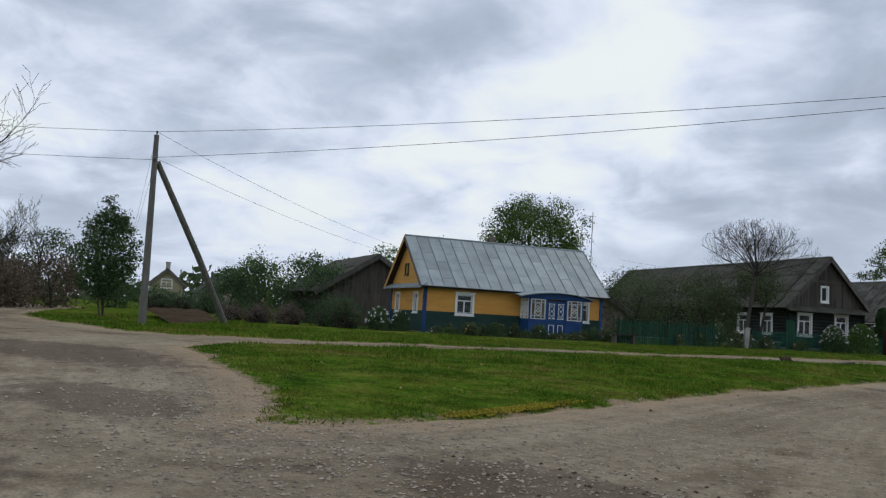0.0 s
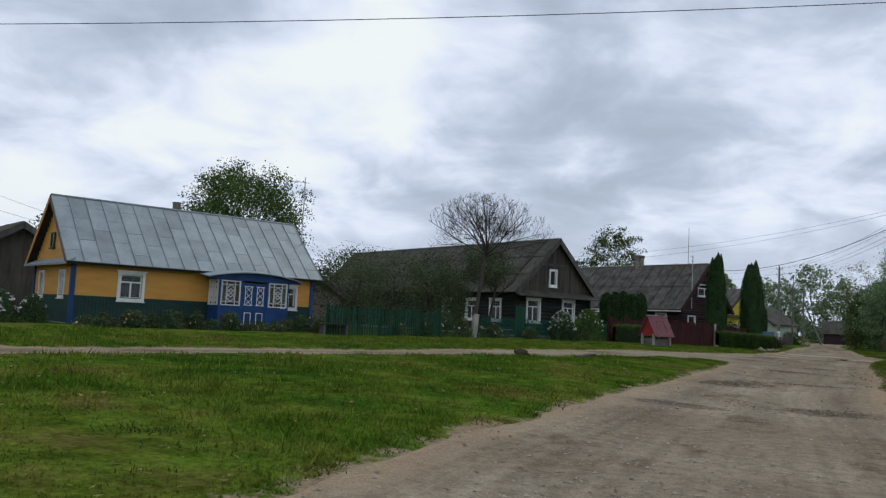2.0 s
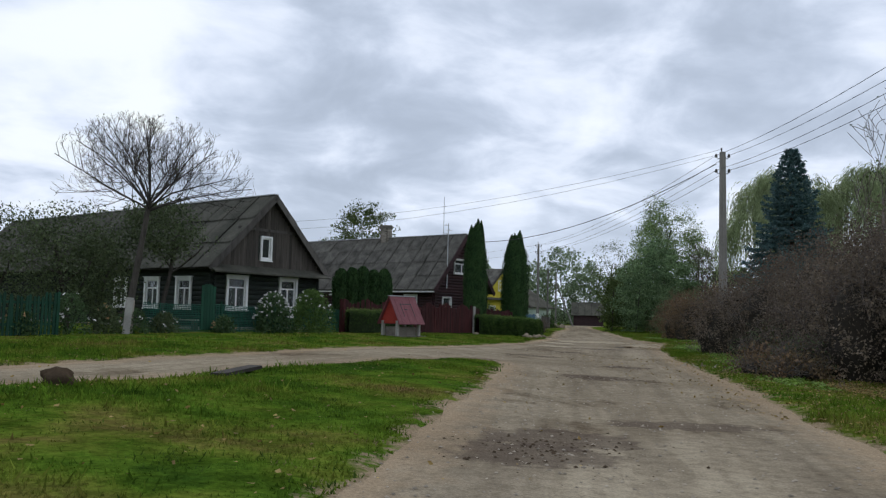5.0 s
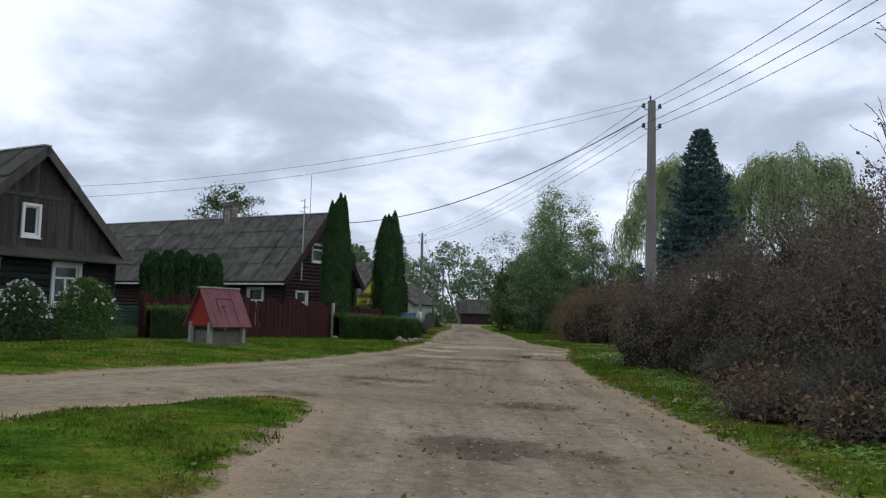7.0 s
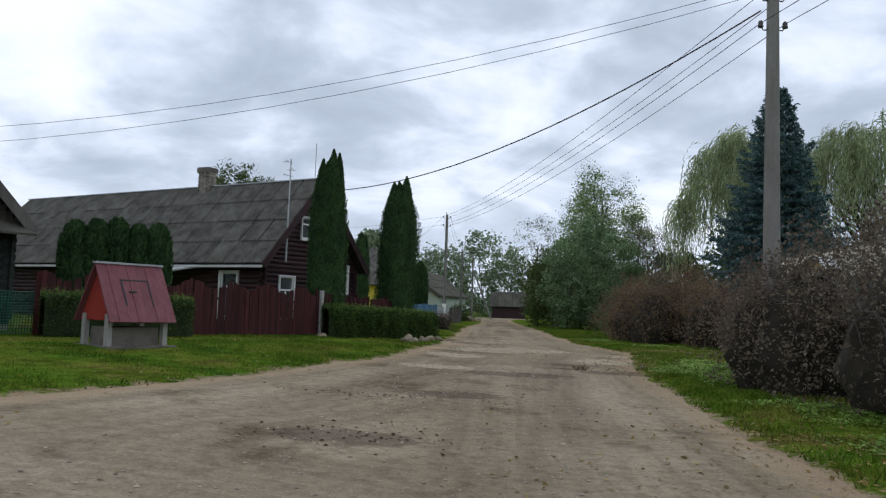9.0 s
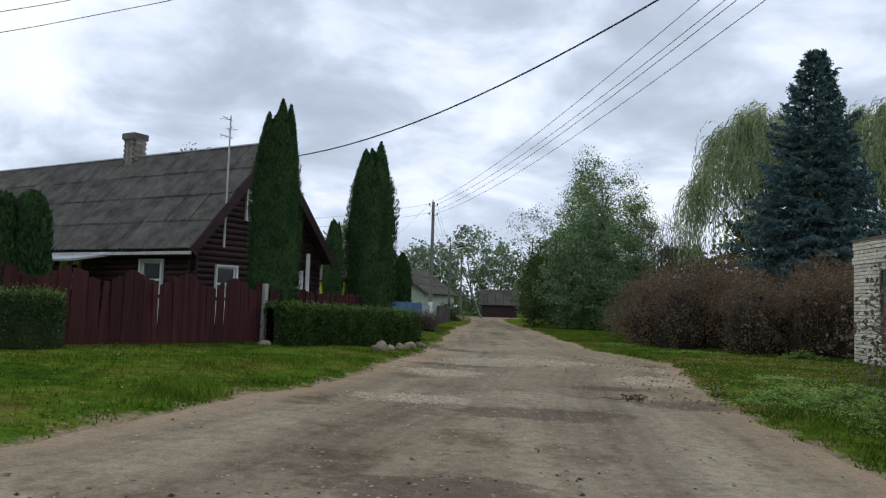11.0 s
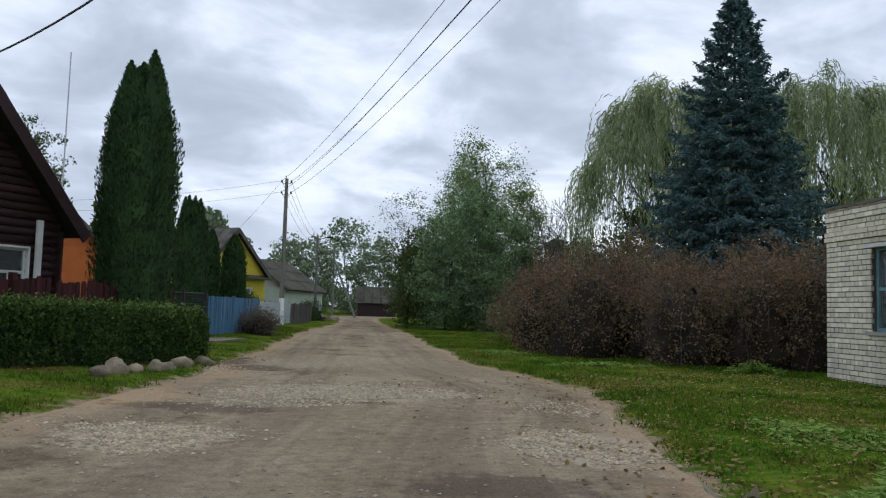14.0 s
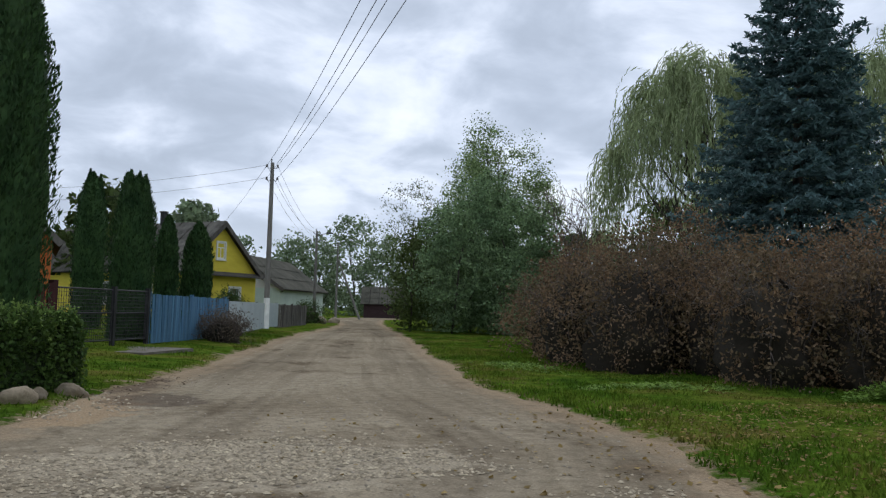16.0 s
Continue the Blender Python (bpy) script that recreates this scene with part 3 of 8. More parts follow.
        for key, val in (("From Min", 1.66), ("From Max", 1.38), ("To Min", 0.0), ("To Max", 0.85 if pale else 0.6)):
            where.inputs[key].default_value = val
        l.new(edge.outputs[0], where.inputs[0])
        c = mix(where.outputs[0], c, mix(1.0, grit, (0.36, 0.262, 0.165) if pale == 2 else (0.385, 0.330, 0.245) if pale else (0.088, 0.067, 0.055), "MULTIPLY"))
    l.new(c, p.inputs["Base Color"])
    p.inputs["Roughness"].default_value, p.inputs["Specular IOR Level"].default_value = 1.0, 0.0
    b1, b2 = n.new("ShaderNodeBump"), n.new("ShaderNodeBump")
    b1.inputs["Strength"].default_value, b1.inputs["Distance"].default_value = 0.55, 0.07
    b2.inputs["Strength"].default_value, b2.inputs["Distance"].default_value = 0.6, 0.012
    l.new(tex(1.6, 6, 0.6), b1.inputs["Height"])
    l.new(tex(45, 3, 0.7), b2.inputs["Height"])
    l.new(b1.outputs[0], b2.inputs["Normal"])
    l.new(b2.outputs[0], p.inputs["Normal"])
    return m


road_mesh = bpy.data.meshes.new("road")
road_mesh.from_pydata(rv, [], rf)
road_mesh.materials.append(road_material())
road_mesh.shade_smooth()
rvx = np.array(rv)
road_mesh.attributes.new("edge_depth", "FLOAT", "POINT").data.foreach_set("value", np.minimum(signed(OUTER, rvx[:, 0], rvx[:, 1]), -signed(ISLAND, rvx[:, 0], rvx[:, 1])).astype(np.float32))
tagged(new("road", road_mesh), "packed sandy dirt road with gravel and shallow potholes", "road", kind="structure")

# ---- house builders ----


def cut(u0, u1, z0, z1, openings):
    """The stretches of one course that the openings leave."""
    spans = [(u0, u1)]
    for a, b, c, d in openings:
        if c < z1 - 0.02 and d > z0 + 0.02:
            spans = [s for p, q in spans for s in ((p, min(q, a)), (max(p, b), q)) if s[1] - s[0] > 0.03]
    return spans


def slab(bm, along, u0, u1, z0, z1, v0, v1):
    if along == "x":
        box(bm, u0, u1, v0, v1, z0, z1)
    else:
        box(bm, v0, v1, u0, u1, z0, z1)


def wall_core(house, mat, along, u0, u1, z0, z1, v0, v1, openings, name="wall"):
    """One wall with its openings cut right through."""
    bm = bmesh.new()
    zs = sorted({z0, z1, *[min(max(z, z0), z1) for o in openings for z in o[2:]]})
    us = sorted({u0, u1, *[min(max(u, u0), u1) for o in openings for u in o[:2]]})
    for a, b in zip(zs, zs[1:]):
        for p, q in zip(us, us[1:]):
            mu, mz = (p + q) / 2, (a + b) / 2
            if not any(o[0] < mu < o[1] and o[2] < mz < o[3] for o in openings):
                slab(bm, along, p, q, a, b, v0, v1)
    bmesh.ops.remove_doubles(bm, verts=bm.verts[:], dist=0.0005)
    return part(name, bm, mat, house)


def course_outline(v, out, z0, z1, roundness):
    """Section of a log or board: v is the wall's face, out the way outwards (+1 or -1)."""
    r = roundness
    if r < 0.02:
        return [(v, z0 + 0.004), (v + out * r, z0 + 0.004), (v + out * r * 0.8, z1 - 0.006), (v, z1 - 0.006)]
    return [(v, z0), (v + out * r * 0.6, z0 + 0.12 * (z1 - z0)), (v + out * r, z0 + 0.4 * (z1 - z0)), (v + out * r, z0 + 0.62 * (z1 - z0)), (v + out * r * 0.6, z0 + 0.9 * (z1 - z0)), (v, z1)]


def courses(parent, name, mat, along, u0, u1, z0, z1, v, out, step, roundness, openings=(), top=None, joined=False):
    """Logs or boards laid one on another; top(z) narrows them to a gable."""
    all_bm = bmesh.new() if joined else None
    k = 0
    while z0 + k * step < z1 - 0.03:
        a, b = z0 + k * step, min(z0 + (k + 1) * step, z1)
        p, q = (u0, u1) if top is None else top(b)
        if q - p > 0.1:
            for s, e in cut(p, q, a, b, openings):
                bm = all_bm if joined else bmesh.new()
                prism(bm, course_outline(v, out, a, b, roundness), s, e, along)
                if not joined:
                    part(name, bm, mat, parent)
        k += 1
    if joined:
        tagged(part(name, all_bm, mat, parent), kind="stuff")


def ring(bm, x0, x1, z0, z1, t, y0, y1):
    """A rectangular frame in one piece: outside x0..x1, z0..z1, t wide."""
    rows_ = []
    for y in (y0, y1):
        for a in (0, t):
            rows_.append([bm.verts.new(v) for v in ((x0 + a, y, z0 + a), (x1 - a, y, z0 + a), (x1 - a, y, z1 - a), (x0 + a, y, z1 - a))])
    fo, fi, bo, bi = rows_
    for k in range(4):
        j = (k + 1) % 4
        bm.faces.new((fo[k], fo[j], fi[j], fi[k]))
        bm.faces.new((bo[j], bo[k], bi[k], bi[j]))
        bm.faces.new((fo[j], fo[k], bo[k], bo[j]))
        bm.faces.new((fi[k], fi[j], bi[j], bi[k]))


def window(parent, m, w, h, casing=0.11, mat=None, frame_mat=None, bars=(0.5,), cross=(0.68,), curtain=True, head=0.0):
    """A casement in its casing; x across, z up, -y outwards."""
    mat, frame_mat = mat or white_paint, frame_mat or mat or white_paint
    bm = bmesh.new()
    c = casing
    ring(bm, -w / 2 - c, w / 2 + c, -c, h + c, c, -0.06, 0.02)
    win = part("window", bm, mat, parent, m=m)
    bm = bmesh.new()
    box(bm, -w / 2 - c - 0.03, w / 2 + c + 0.03, -0.10, 0.02, -c - 0.04, -c)
    part("window_sill", bm, mat, win)
    if head:
        bm = bmesh.new()
        box(bm, -w / 2 - c - 0.05, w / 2 + c + 0.05, -0.10, 0.02, h + c, h + c + head)
        part("head_moulding", bm, mat, win)
    bm = bmesh.new()
    s = 0.05
    ring(bm, -w / 2, w / 2, 0, h, s, 0.02, 0.07)
    top = h * cross[0] if cross else h
    for b in bars:
        x = (b - 0.5) * w
        box(bm, x - 0.03, x + 0.03, 0.022, 0.068, s, top)
    for z in cross:
        box(bm, -w / 2 + s, w / 2 - s, 0.024, 0.066, h * z - 0.03, h * z + 0.03)
    part("sash", bm, frame_mat, win)
    bm = bmesh.new()
    box(bm, -w / 2 + s * 0.5, w / 2 - s * 0.5, 0.042, 0.048, s * 0.5, h - s * 0.5)
    part("pane", bm, glass, win)
    if curtain:
        for a, b in ((-w / 2, -w / 2 + 0.18 * w), (w / 2 - 0.18 * w, w / 2)):
            bm = bmesh.new()
            n = 8
            pts = [(a + (b - a) * i / n, 0.16 + 0.015 * (i % 2)) for i in range(n + 1)]
            for (p, y0), (q, y1) in zip(pts, pts[1:]):
                vs = [bm.verts.new(v) for v in ((p, y0, 0), (q, y1, 0), (q, y1, h), (p, y0, h))]
                bm.faces.new(vs)
            part("curtain", bm, curtain_mat, win)
    return win


def wavy_sheet(w, l, waves, amp, sag=0.0):
    n = waves * 2
    v = []
    for j in (0, 1):
        for i in range(n + 1):
            v.append((w * i / n, l * j, (amp if i % 2 else -amp) + (0.012 if j else 0.0)))
    f = [(i, i + 1, n + 2 + i, n + 1 + i) for i in range(n)]
    return v, f


def slope_frame(parent_side, length, half, zr, ze, x0=0.0):
    """Local pose of a roof slope: u along the ridge, v down the slope, w out of it. parent_side +1: falls towards +y."""
    down = Vector((0, parent_side * half, ze - zr))
    run = down.length
    d = down.normalized()
    u = Vector((1, 0, 0))
    w = u.cross(d)
    if w.z < 0:
        w = -w
    return Matrix(((u.x, d.x, w.x, x0), (u.y, d.y, w.y, 0), (u.z, d.z, w.z, zr), (0, 0, 0, 1))), run


def wavy_roof(roof, side, length, half, zr, ze, mat, w=1.05, rows=3, waves=6, amp=0.022, x0=0.0, seed=1, tilt=0.5):
    m, run = slope_frame(side, length, half, zr, ze, x0)
    rnd = random.Random(seed)
    l = run / rows
    n = max(1, round(length / w))
    w = length / n
    v, f = wavy_sheet(w * 0.945, l * 1.06, waves, amp)
    me = bpy.data.meshes.new("roof_sheet")
    me.from_pydata(v, [], f)
    me.materials.append(mat)
    me.shade_smooth()
    for r in range(rows):
        for k in range(n):
            lift = 0.05 + 0.018 * (rows - r) * 0.3 + rnd.uniform(0, 0.012) + 0.006 * (k % 2)
            piece("roof_sheet", me, roof, m @ pose(k * w, r * l - 0.02, lift, 0.9 + rnd.gauss(0, 0.3), rnd.gauss(0, 0.35), rnd.gauss(0, tilt)))


def gable_roof(house, length, half, zr, ze, mat, x0=0.0, thick=0.10):
    """The deck of both slopes, one roof part to which the sheets belong."""
    bm = bmesh.new()
    k = thick * 1.2
    outline = [(-half, ze), (0, zr), (half, ze), (half, ze - 0.05), (0, zr - k), (-half, ze - 0.05)]
    prism(bm, outline, x0, x0 + length, "x")
    return part("roof", bm, dark_log, house, "dark boarding under the sheets")


def gable_fill(house, x, half, zr, ze, mat, thick=0.08, name="gable"):
    bm = bmesh.new()
    prism(bm, [(-half, ze), (half, ze), (0, zr)], x, x + thick, "x")
    return part(name, bm, mat, house)


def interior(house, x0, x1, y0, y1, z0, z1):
    """Floor and cross-wall added behind the panes, coloured near-black for the unlit rooms."""
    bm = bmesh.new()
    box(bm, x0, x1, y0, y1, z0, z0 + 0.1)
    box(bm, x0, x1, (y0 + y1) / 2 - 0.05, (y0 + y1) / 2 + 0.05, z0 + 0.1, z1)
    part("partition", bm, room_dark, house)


def frame_of(x, y, ang, base):
    return pose(x, y, base, 0, 0, ang)


# ---- the ochre house with the blue porch ----
def ochre_house():
    b = 0.36
    L, half, zr, ze = 10.77, 2.83, 5.26 - b, 2.62 - b
    h = thing("house", frame_of(-23.83, 34.62, 54.1, b), "ochre yellow wooden cottage with blue porch and grey tin roof", "house")
    yf, yb, xl, xr = -2.47, 2.45, 0.34, 10.45
    top = ze - 0.02
    band = 1.03
    front_open = [(2.06, 2.88, 1.05, 1.95), (9.02, 9.62, 1.02, 1.86)]
    gable_open = [(-1.55, -1.05, 1.05, 1.92), (1.15, 1.65, 1.05, 1.92)]
    wall_core(h, ochre_board, "x", xl, xr, 0, top, yf, yf + 0.16, front_open)
    wall_core(h, ochre_board, "x", xl, xr, 0, top, yb - 0.16, yb, [])
    wall_core(h, ochre_board, "y", yf + 0.16, yb - 0.16, 0, top, xl, xl + 0.16, gable_open)
    wall_core(h, ochre_board, "y", yf + 0.16, yb - 0.16, 0, top, xr - 0.16, xr, [])
    interior(h, xl + 0.2, xr - 0.2, yf + 0.2, yb - 0.2, 0.0, top)
    courses(h, "siding", ochre_board, "x", xl, xr, band, top, yf, -1, 0.125, 0.018, front_open, joined=True)
    courses(h, "siding", ochre_board, "y", yf, yb, band, top, xl, -1, 0.125, 0.018, gable_open, joined=True)
    courses(h, "siding", ochre_board, "y", yf, yb, band, top, xr, 1, 0.125, 0.018, [], joined=True)
    for along, u0, u1, v, out in (("x", xl - 0.03, xr + 0.03, yf, -1), ("y", yf, yb, xl, -1), ("y", yf, yb, xr, 1)):
        bm = bmesh.new()
        u = u0
        while u < u1 - 0.02:
            e = min(u + 0.13, u1)
            slab(bm, along, u + 0.004, e - 0.004, 0.06, band, min(v, v + out * 0.03), max(v, v + out * 0.03))
            u = e
        slab(bm, along, u0, u1, band, band + 0.045, min(v, v + out * 0.05), max(v, v + out * 0.05))
        part("dado", bm, dark_green_paint, h, "dark green vertical boards")
    bm = bmesh.new()
    box(bm, xl - 0.02, xr + 0.02, yf - 0.02, yb + 0.02, -0.4, 0.06)
    part("plinth", bm, concrete, h)
    for x, y in ((xl, yf), (xr, yf), (xl, yb), (xr, yb)):
        bm = bmesh.new()
        box(bm, x - 0.07 if x < 5 else x - 0.09, x + 0.09 if x < 5 else x + 0.07, y - 0.07 if y < 0 else y - 0.09, y + 0.09 if y < 0 else y + 0.07, 0.02, top - 0.02)
        part("corner_board", bm, blue_paint, h)
    window(h, pose(2.47, yf, 1.05), 0.82, 0.90, head=0.04, curtain=False)
    window(h, pose(9.32, yf, 1.02), 0.60, 0.84, head=0.04, curtain=False)
    for y in (-1.3, 1.4):
        window(h, pose(xl, y, 1.05, 0, 0, -90), 0.50, 0.87, casing=0.10, bars=(0.5,), cross=(0.7,), curtain=False)
    # gable above the skirt roof
    gx_ = 0.30
    gable_fill(h, gx_, half - 0.32, zr - 0.14, ze + 0.02, ochre_board, 0.1)
    bm = bmesh.new()
    n = 26
    for i in range(n):
        y = -half + 0.4 + (2 * half - 0.8) * i / n
        w = (2 * half - 0.8) / n
        t = ze + (zr - ze - 0.15) * (1 - (abs(y + w / 2)) / (half - 0.3))
        if t > ze + 0.2:
            box(bm, gx_ - 0.016, gx_, y + 0.003, y + w - 0.003, ze + 0.05, t)
    part("gable_boards", bm, ochre_board, h)
    window(h, pose(gx_ - 0.02, 0.1, 3.0 - 0.05, 0, 0, -90), 0.34, 0.46, casing=0.07, mat=dark_green_paint, frame_mat=white_paint, cross=(), curtain=False)
    bm = bmesh.new()
    prism(bm, [(-0.06, ze - 0.02), (gx_, ze + 0.20), (gx_, ze + 0.12), (-0.06, ze - 0.09)], -half + 0.02, half - 0.02, "y")
    part("skirt_roof", bm, metal_roof, h, "narrow tin skirt roof under the gable")
    # tin roof in standing sheets
    roof = gable_roof(h, L, half, zr, ze, metal_roof)
    cols = 17
    cw = L / cols
    for side in (1, -1):
        m, run = slope_frame(side, L, half, zr, ze)
        bm = bmesh.new()
        l = run / 3
        box(bm, 0, cw - 0.012, 0, l - 0.012, 0.0, 0.012)
        box(bm, cw - 0.03, cw - 0.006, 0, l, 0.012, 0.04)
        sheet = mesh_of("tin_sheet", bm, metal_roof)
        bm = bmesh.new()
        box(bm, 0, cw - 0.012, 0, l / 2 - 0.012, 0.0, 0.012)
        box(bm, cw - 0.03, cw - 0.006, 0, l / 2, 0.012, 0.04)
        half_sheet = mesh_of("tin_sheet", bm, metal_roof)
        rnd = random.Random(5)
        for c in range(cols):
            rows = [(0, sheet), (l, sheet), (2 * l, sheet)] if c % 2 else [(0, half_sheet), (l / 2, sheet), (1.5 * l, sheet), (2.5 * l, half_sheet)]
            for v, me in rows:
                piece("tin_sheet", me, roof, m @ pose(c * cw, v, 0.012 + rnd.uniform(0, 0.008)))
        bm = bmesh.new()
        box(bm, 0, L, run - 0.01, run + 0.02, -0.06, 0.05, m)
        part("eaves_trim", bm, dark_metal, roof)
    bm = bmesh.new()
    tube(bm, [(0, 0, zr + 0.035), (L, 0, zr + 0.035)], [0.05, 0.05], 6)
    part("ridge_cap", bm, metal_roof, roof)
    for side in (1, -1):
        bm = bmesh.new()
        m, run = slope_frame(side, L, half, zr, ze)
        box(bm, -0.03, 0.0, 0, run, -0.14, 0.03, m)
        part("bargeboard", bm, ochre_board if side > 0 else grey_board, roof)
        bm = bmesh.new()
        box(bm, L, L + 0.03, 0, run, -0.14, 0.03, m)
        part("bargeboard", bm, grey_board, roof)
    bm = bmesh.new()
    box(bm, 5.00, 5.26, 0.10, 0.36, zr - 0.5, zr + 0.36)
    box(bm, 4.98, 5.28, 0.08, 0.38, zr + 0.36, zr + 0.40)
    part("chimney", bm, old_concrete, h, "small grey-green rendered chimney")
    # porch
    px0, px1, py = 5.62, 8.78, yf - 0.92
    pz = 2.02
    bm = bmesh.new()
    box(bm, px0, px1, py, py + 0.06, pz - 0.02, pz + 0.14)
    porch = part("porch", bm, blue_paint, h, "blue boarded porch with white lattice windows")
    wall_core(porch, blue_paint, "x", px0, 6.64, 0.05, 0.95, py, py + 0.06, [], "panel")
    wall_core(porch, blue_paint, "x", 7.76, px1, 0.05, 0.95, py, py + 0.06, [], "panel")
    wall_core(porch, blue_paint, "y", py + 0.06, yf, 0.05, 0.95, px0, px0 + 0.06, [], "panel")
    wall_core(porch, blue_paint, "y", py + 0.06, yf, 0.05, 0.95, px1 - 0.06, px1, [], "panel")
    for x in (px0, 6.58, 7.74, px1 - 0.08):
        bm = bmesh.new()
        box(bm, x, x + 0.08, py - 0.01, py + 0.07, 0.05, pz)
        part("post", bm, blue_paint, porch)

    def lattice(x0, x1, z0, z1, m):
        bm = bmesh.new()
        s = 0.045
        box(bm, x0, x0 + s, -0.03, 0.03, z0, z1)
        box(bm, x1 - s, x1, -0.03, 0.03, z0, z1)
        box(bm, x0, x1, -0.032, 0.028, z0, z0 + s)
        box(bm, x0, x1, -0.032, 0.028, z1 - s, z1)
        w, hh = x1 - x0, z1 - z0
        for fx in (0.28, 0.72):
            box(bm, x0 + w * fx - 0.014, x0 + w * fx + 0.014, -0.02, 0.02, z0 + s, z1 - s)
        for fz in (0.16, 0.84):
            box(bm, x0 + s, x1 - s, -0.018, 0.018, z0 + hh * fz - 0.014, z0 + hh * fz + 0.014)
        cx_ = (x0 + x1) / 2
        for lo in (0.16, 0.33, 0.50):
            hi = lo + 0.34
            pts = [(cx_, z0 + hh * lo), (x0 + w * 0.72, z0 + hh * (lo + hi) / 2), (cx_, z0 + hh * hi), (x0 + w * 0.28, z0 + hh * (lo + hi) / 2)]
            for a, c in zip(pts, pts[1:] + pts[:1]):
                tube(bm, [(a[0], 0, a[1]), (c[0], 0, c[1])], [0.021, 0.021], 4)
        for v in bm.verts:
            v.co = m @ v.co
        lat = part("lattice_window", bm, white_paint, porch)
        bm = bmesh.new()
        box(bm, x0 + 0.01, x1 - 0.01, 0.034, 0.040, z0, z1, m)
        part("pane", bm, glass, lat)

    lattice(5.72, 6.56, 0.97, 1.98, pose(0, py, 0))
    lattice(7.84, 8.70, 0.97, 1.98, pose(0, py, 0))
    for x in (px0, px1):
        for a, c in ((0.05, 0.47), (0.49, 0.90)):
            lattice(a, c, 0.97, 1.98, pose(x, yf, 0, 0, 0, -90) if x < 7 else pose(x, py, 0, 0, 0, 90))
    bm = bmesh.new()
    for x0, x1 in ((6.67, 7.195), (7.205, 7.73)):
        box(bm, x0, x1, py + 0.01, py + 0.05, 0.06, 1.92)
    door = part("porch_door", bm, blue_paint, h, "blue double door with white trim")
    bm = bmesh.new()
    for x0, x1 in ((6.72, 7.15), (7.25, 7.68)):
        for z0, z1 in ((0.22, 0.72),):
            box(bm, x0 + 0.06, x0 + 0.09, py - 0.006, py + 0.01, z0, z1)
            box(bm, x1 - 0.09, x1 - 0.06, py - 0.006, py + 0.01, z0, z1)
            box(bm, x0 + 0.06, x1 - 0.06, py - 0.006, py + 0.01, z0, z0 + 0.03)
            box(bm, x0 + 0.06, x1 - 0.06, py - 0.006, py + 0.01, z1 - 0.03, z1)
        z0, z1 = 1.02, 1.78
        for z in (z0, z1):
            box(bm, x0 + 0.02, x1 - 0.02, py - 0.008, py + 0.01, z - 0.014, z + 0.014)
        for x in (x0 + 0.07, x1 - 0.07):
            box(bm, x - 0.012, x + 0.012, py - 0.006, py + 0.01, z0 + 0.014, z1 - 0.014)
        cells, wide = 3, (x1 - x0 - 0.16) / 2
        cx_ = (x0 + x1) / 2
        for i in range(cells):
            lo, hi = z0 + (z1 - z0) * i / cells, z0 + (z1 - z0) * (i + 1) / cells
            tube(bm, [(cx_ - wide, py, lo), (cx_ + wide, py, hi)], [0.011, 0.011], 4)
            tube(bm, [(cx_ + wide, py, lo), (cx_ - wide, py, hi)], [0.011, 0.011], 4)
    part("door_trim", bm, white_paint, door)
    bm = bmesh.new()
    n = 12
    arc = [(px0 - 0.55 + (px1 - px0 + 1.1) * i / n, pz + 0.10 + 0.26 * math.sin(math.pi * i / n) ** 0.8) for i in range(n + 1)]
    for (xa, za), (xc, zc) in zip(arc, arc[1:]):
        vs = [bm.verts.new(v) for v in ((xa, py - 0.25, za - 0.06), (xc, py - 0.25, zc - 0.06), (xc, yf + 0.2, zc + 0.10), (xa, yf + 0.2, za + 0.10))]
        ws = [bm.verts.new(v.co + Vector((0, 0, 0.035))) for v in vs]
        bm.faces.new(vs[::-1])
        bm.faces.new(ws)
        for k in range(4):
            bm.faces.new((vs[k], vs[(k + 1) % 4], ws[(k + 1) % 4], ws[k]))
    bmesh.ops.remove_doubles(bm, verts=bm.verts[:], dist=0.0005)
    part("porch_roof", bm, metal_roof, porch, "arched tin porch roof")
    bm = bmesh.new()
    prism(bm, [(x, z - 0.07) for x, z in arc] + [(x, pz - 0.02) for x, z in arc[::-1]], py - 0.02, py + 0.02, "y")
    part("tympanum", bm, blue_paint, porch)
    bm = bmesh.new()
    box(bm, 6.4, 8.0, py - 0.75, py, -0.3, 0.06)
    part("porch_step", bm, concrete, h)


ochre_house()


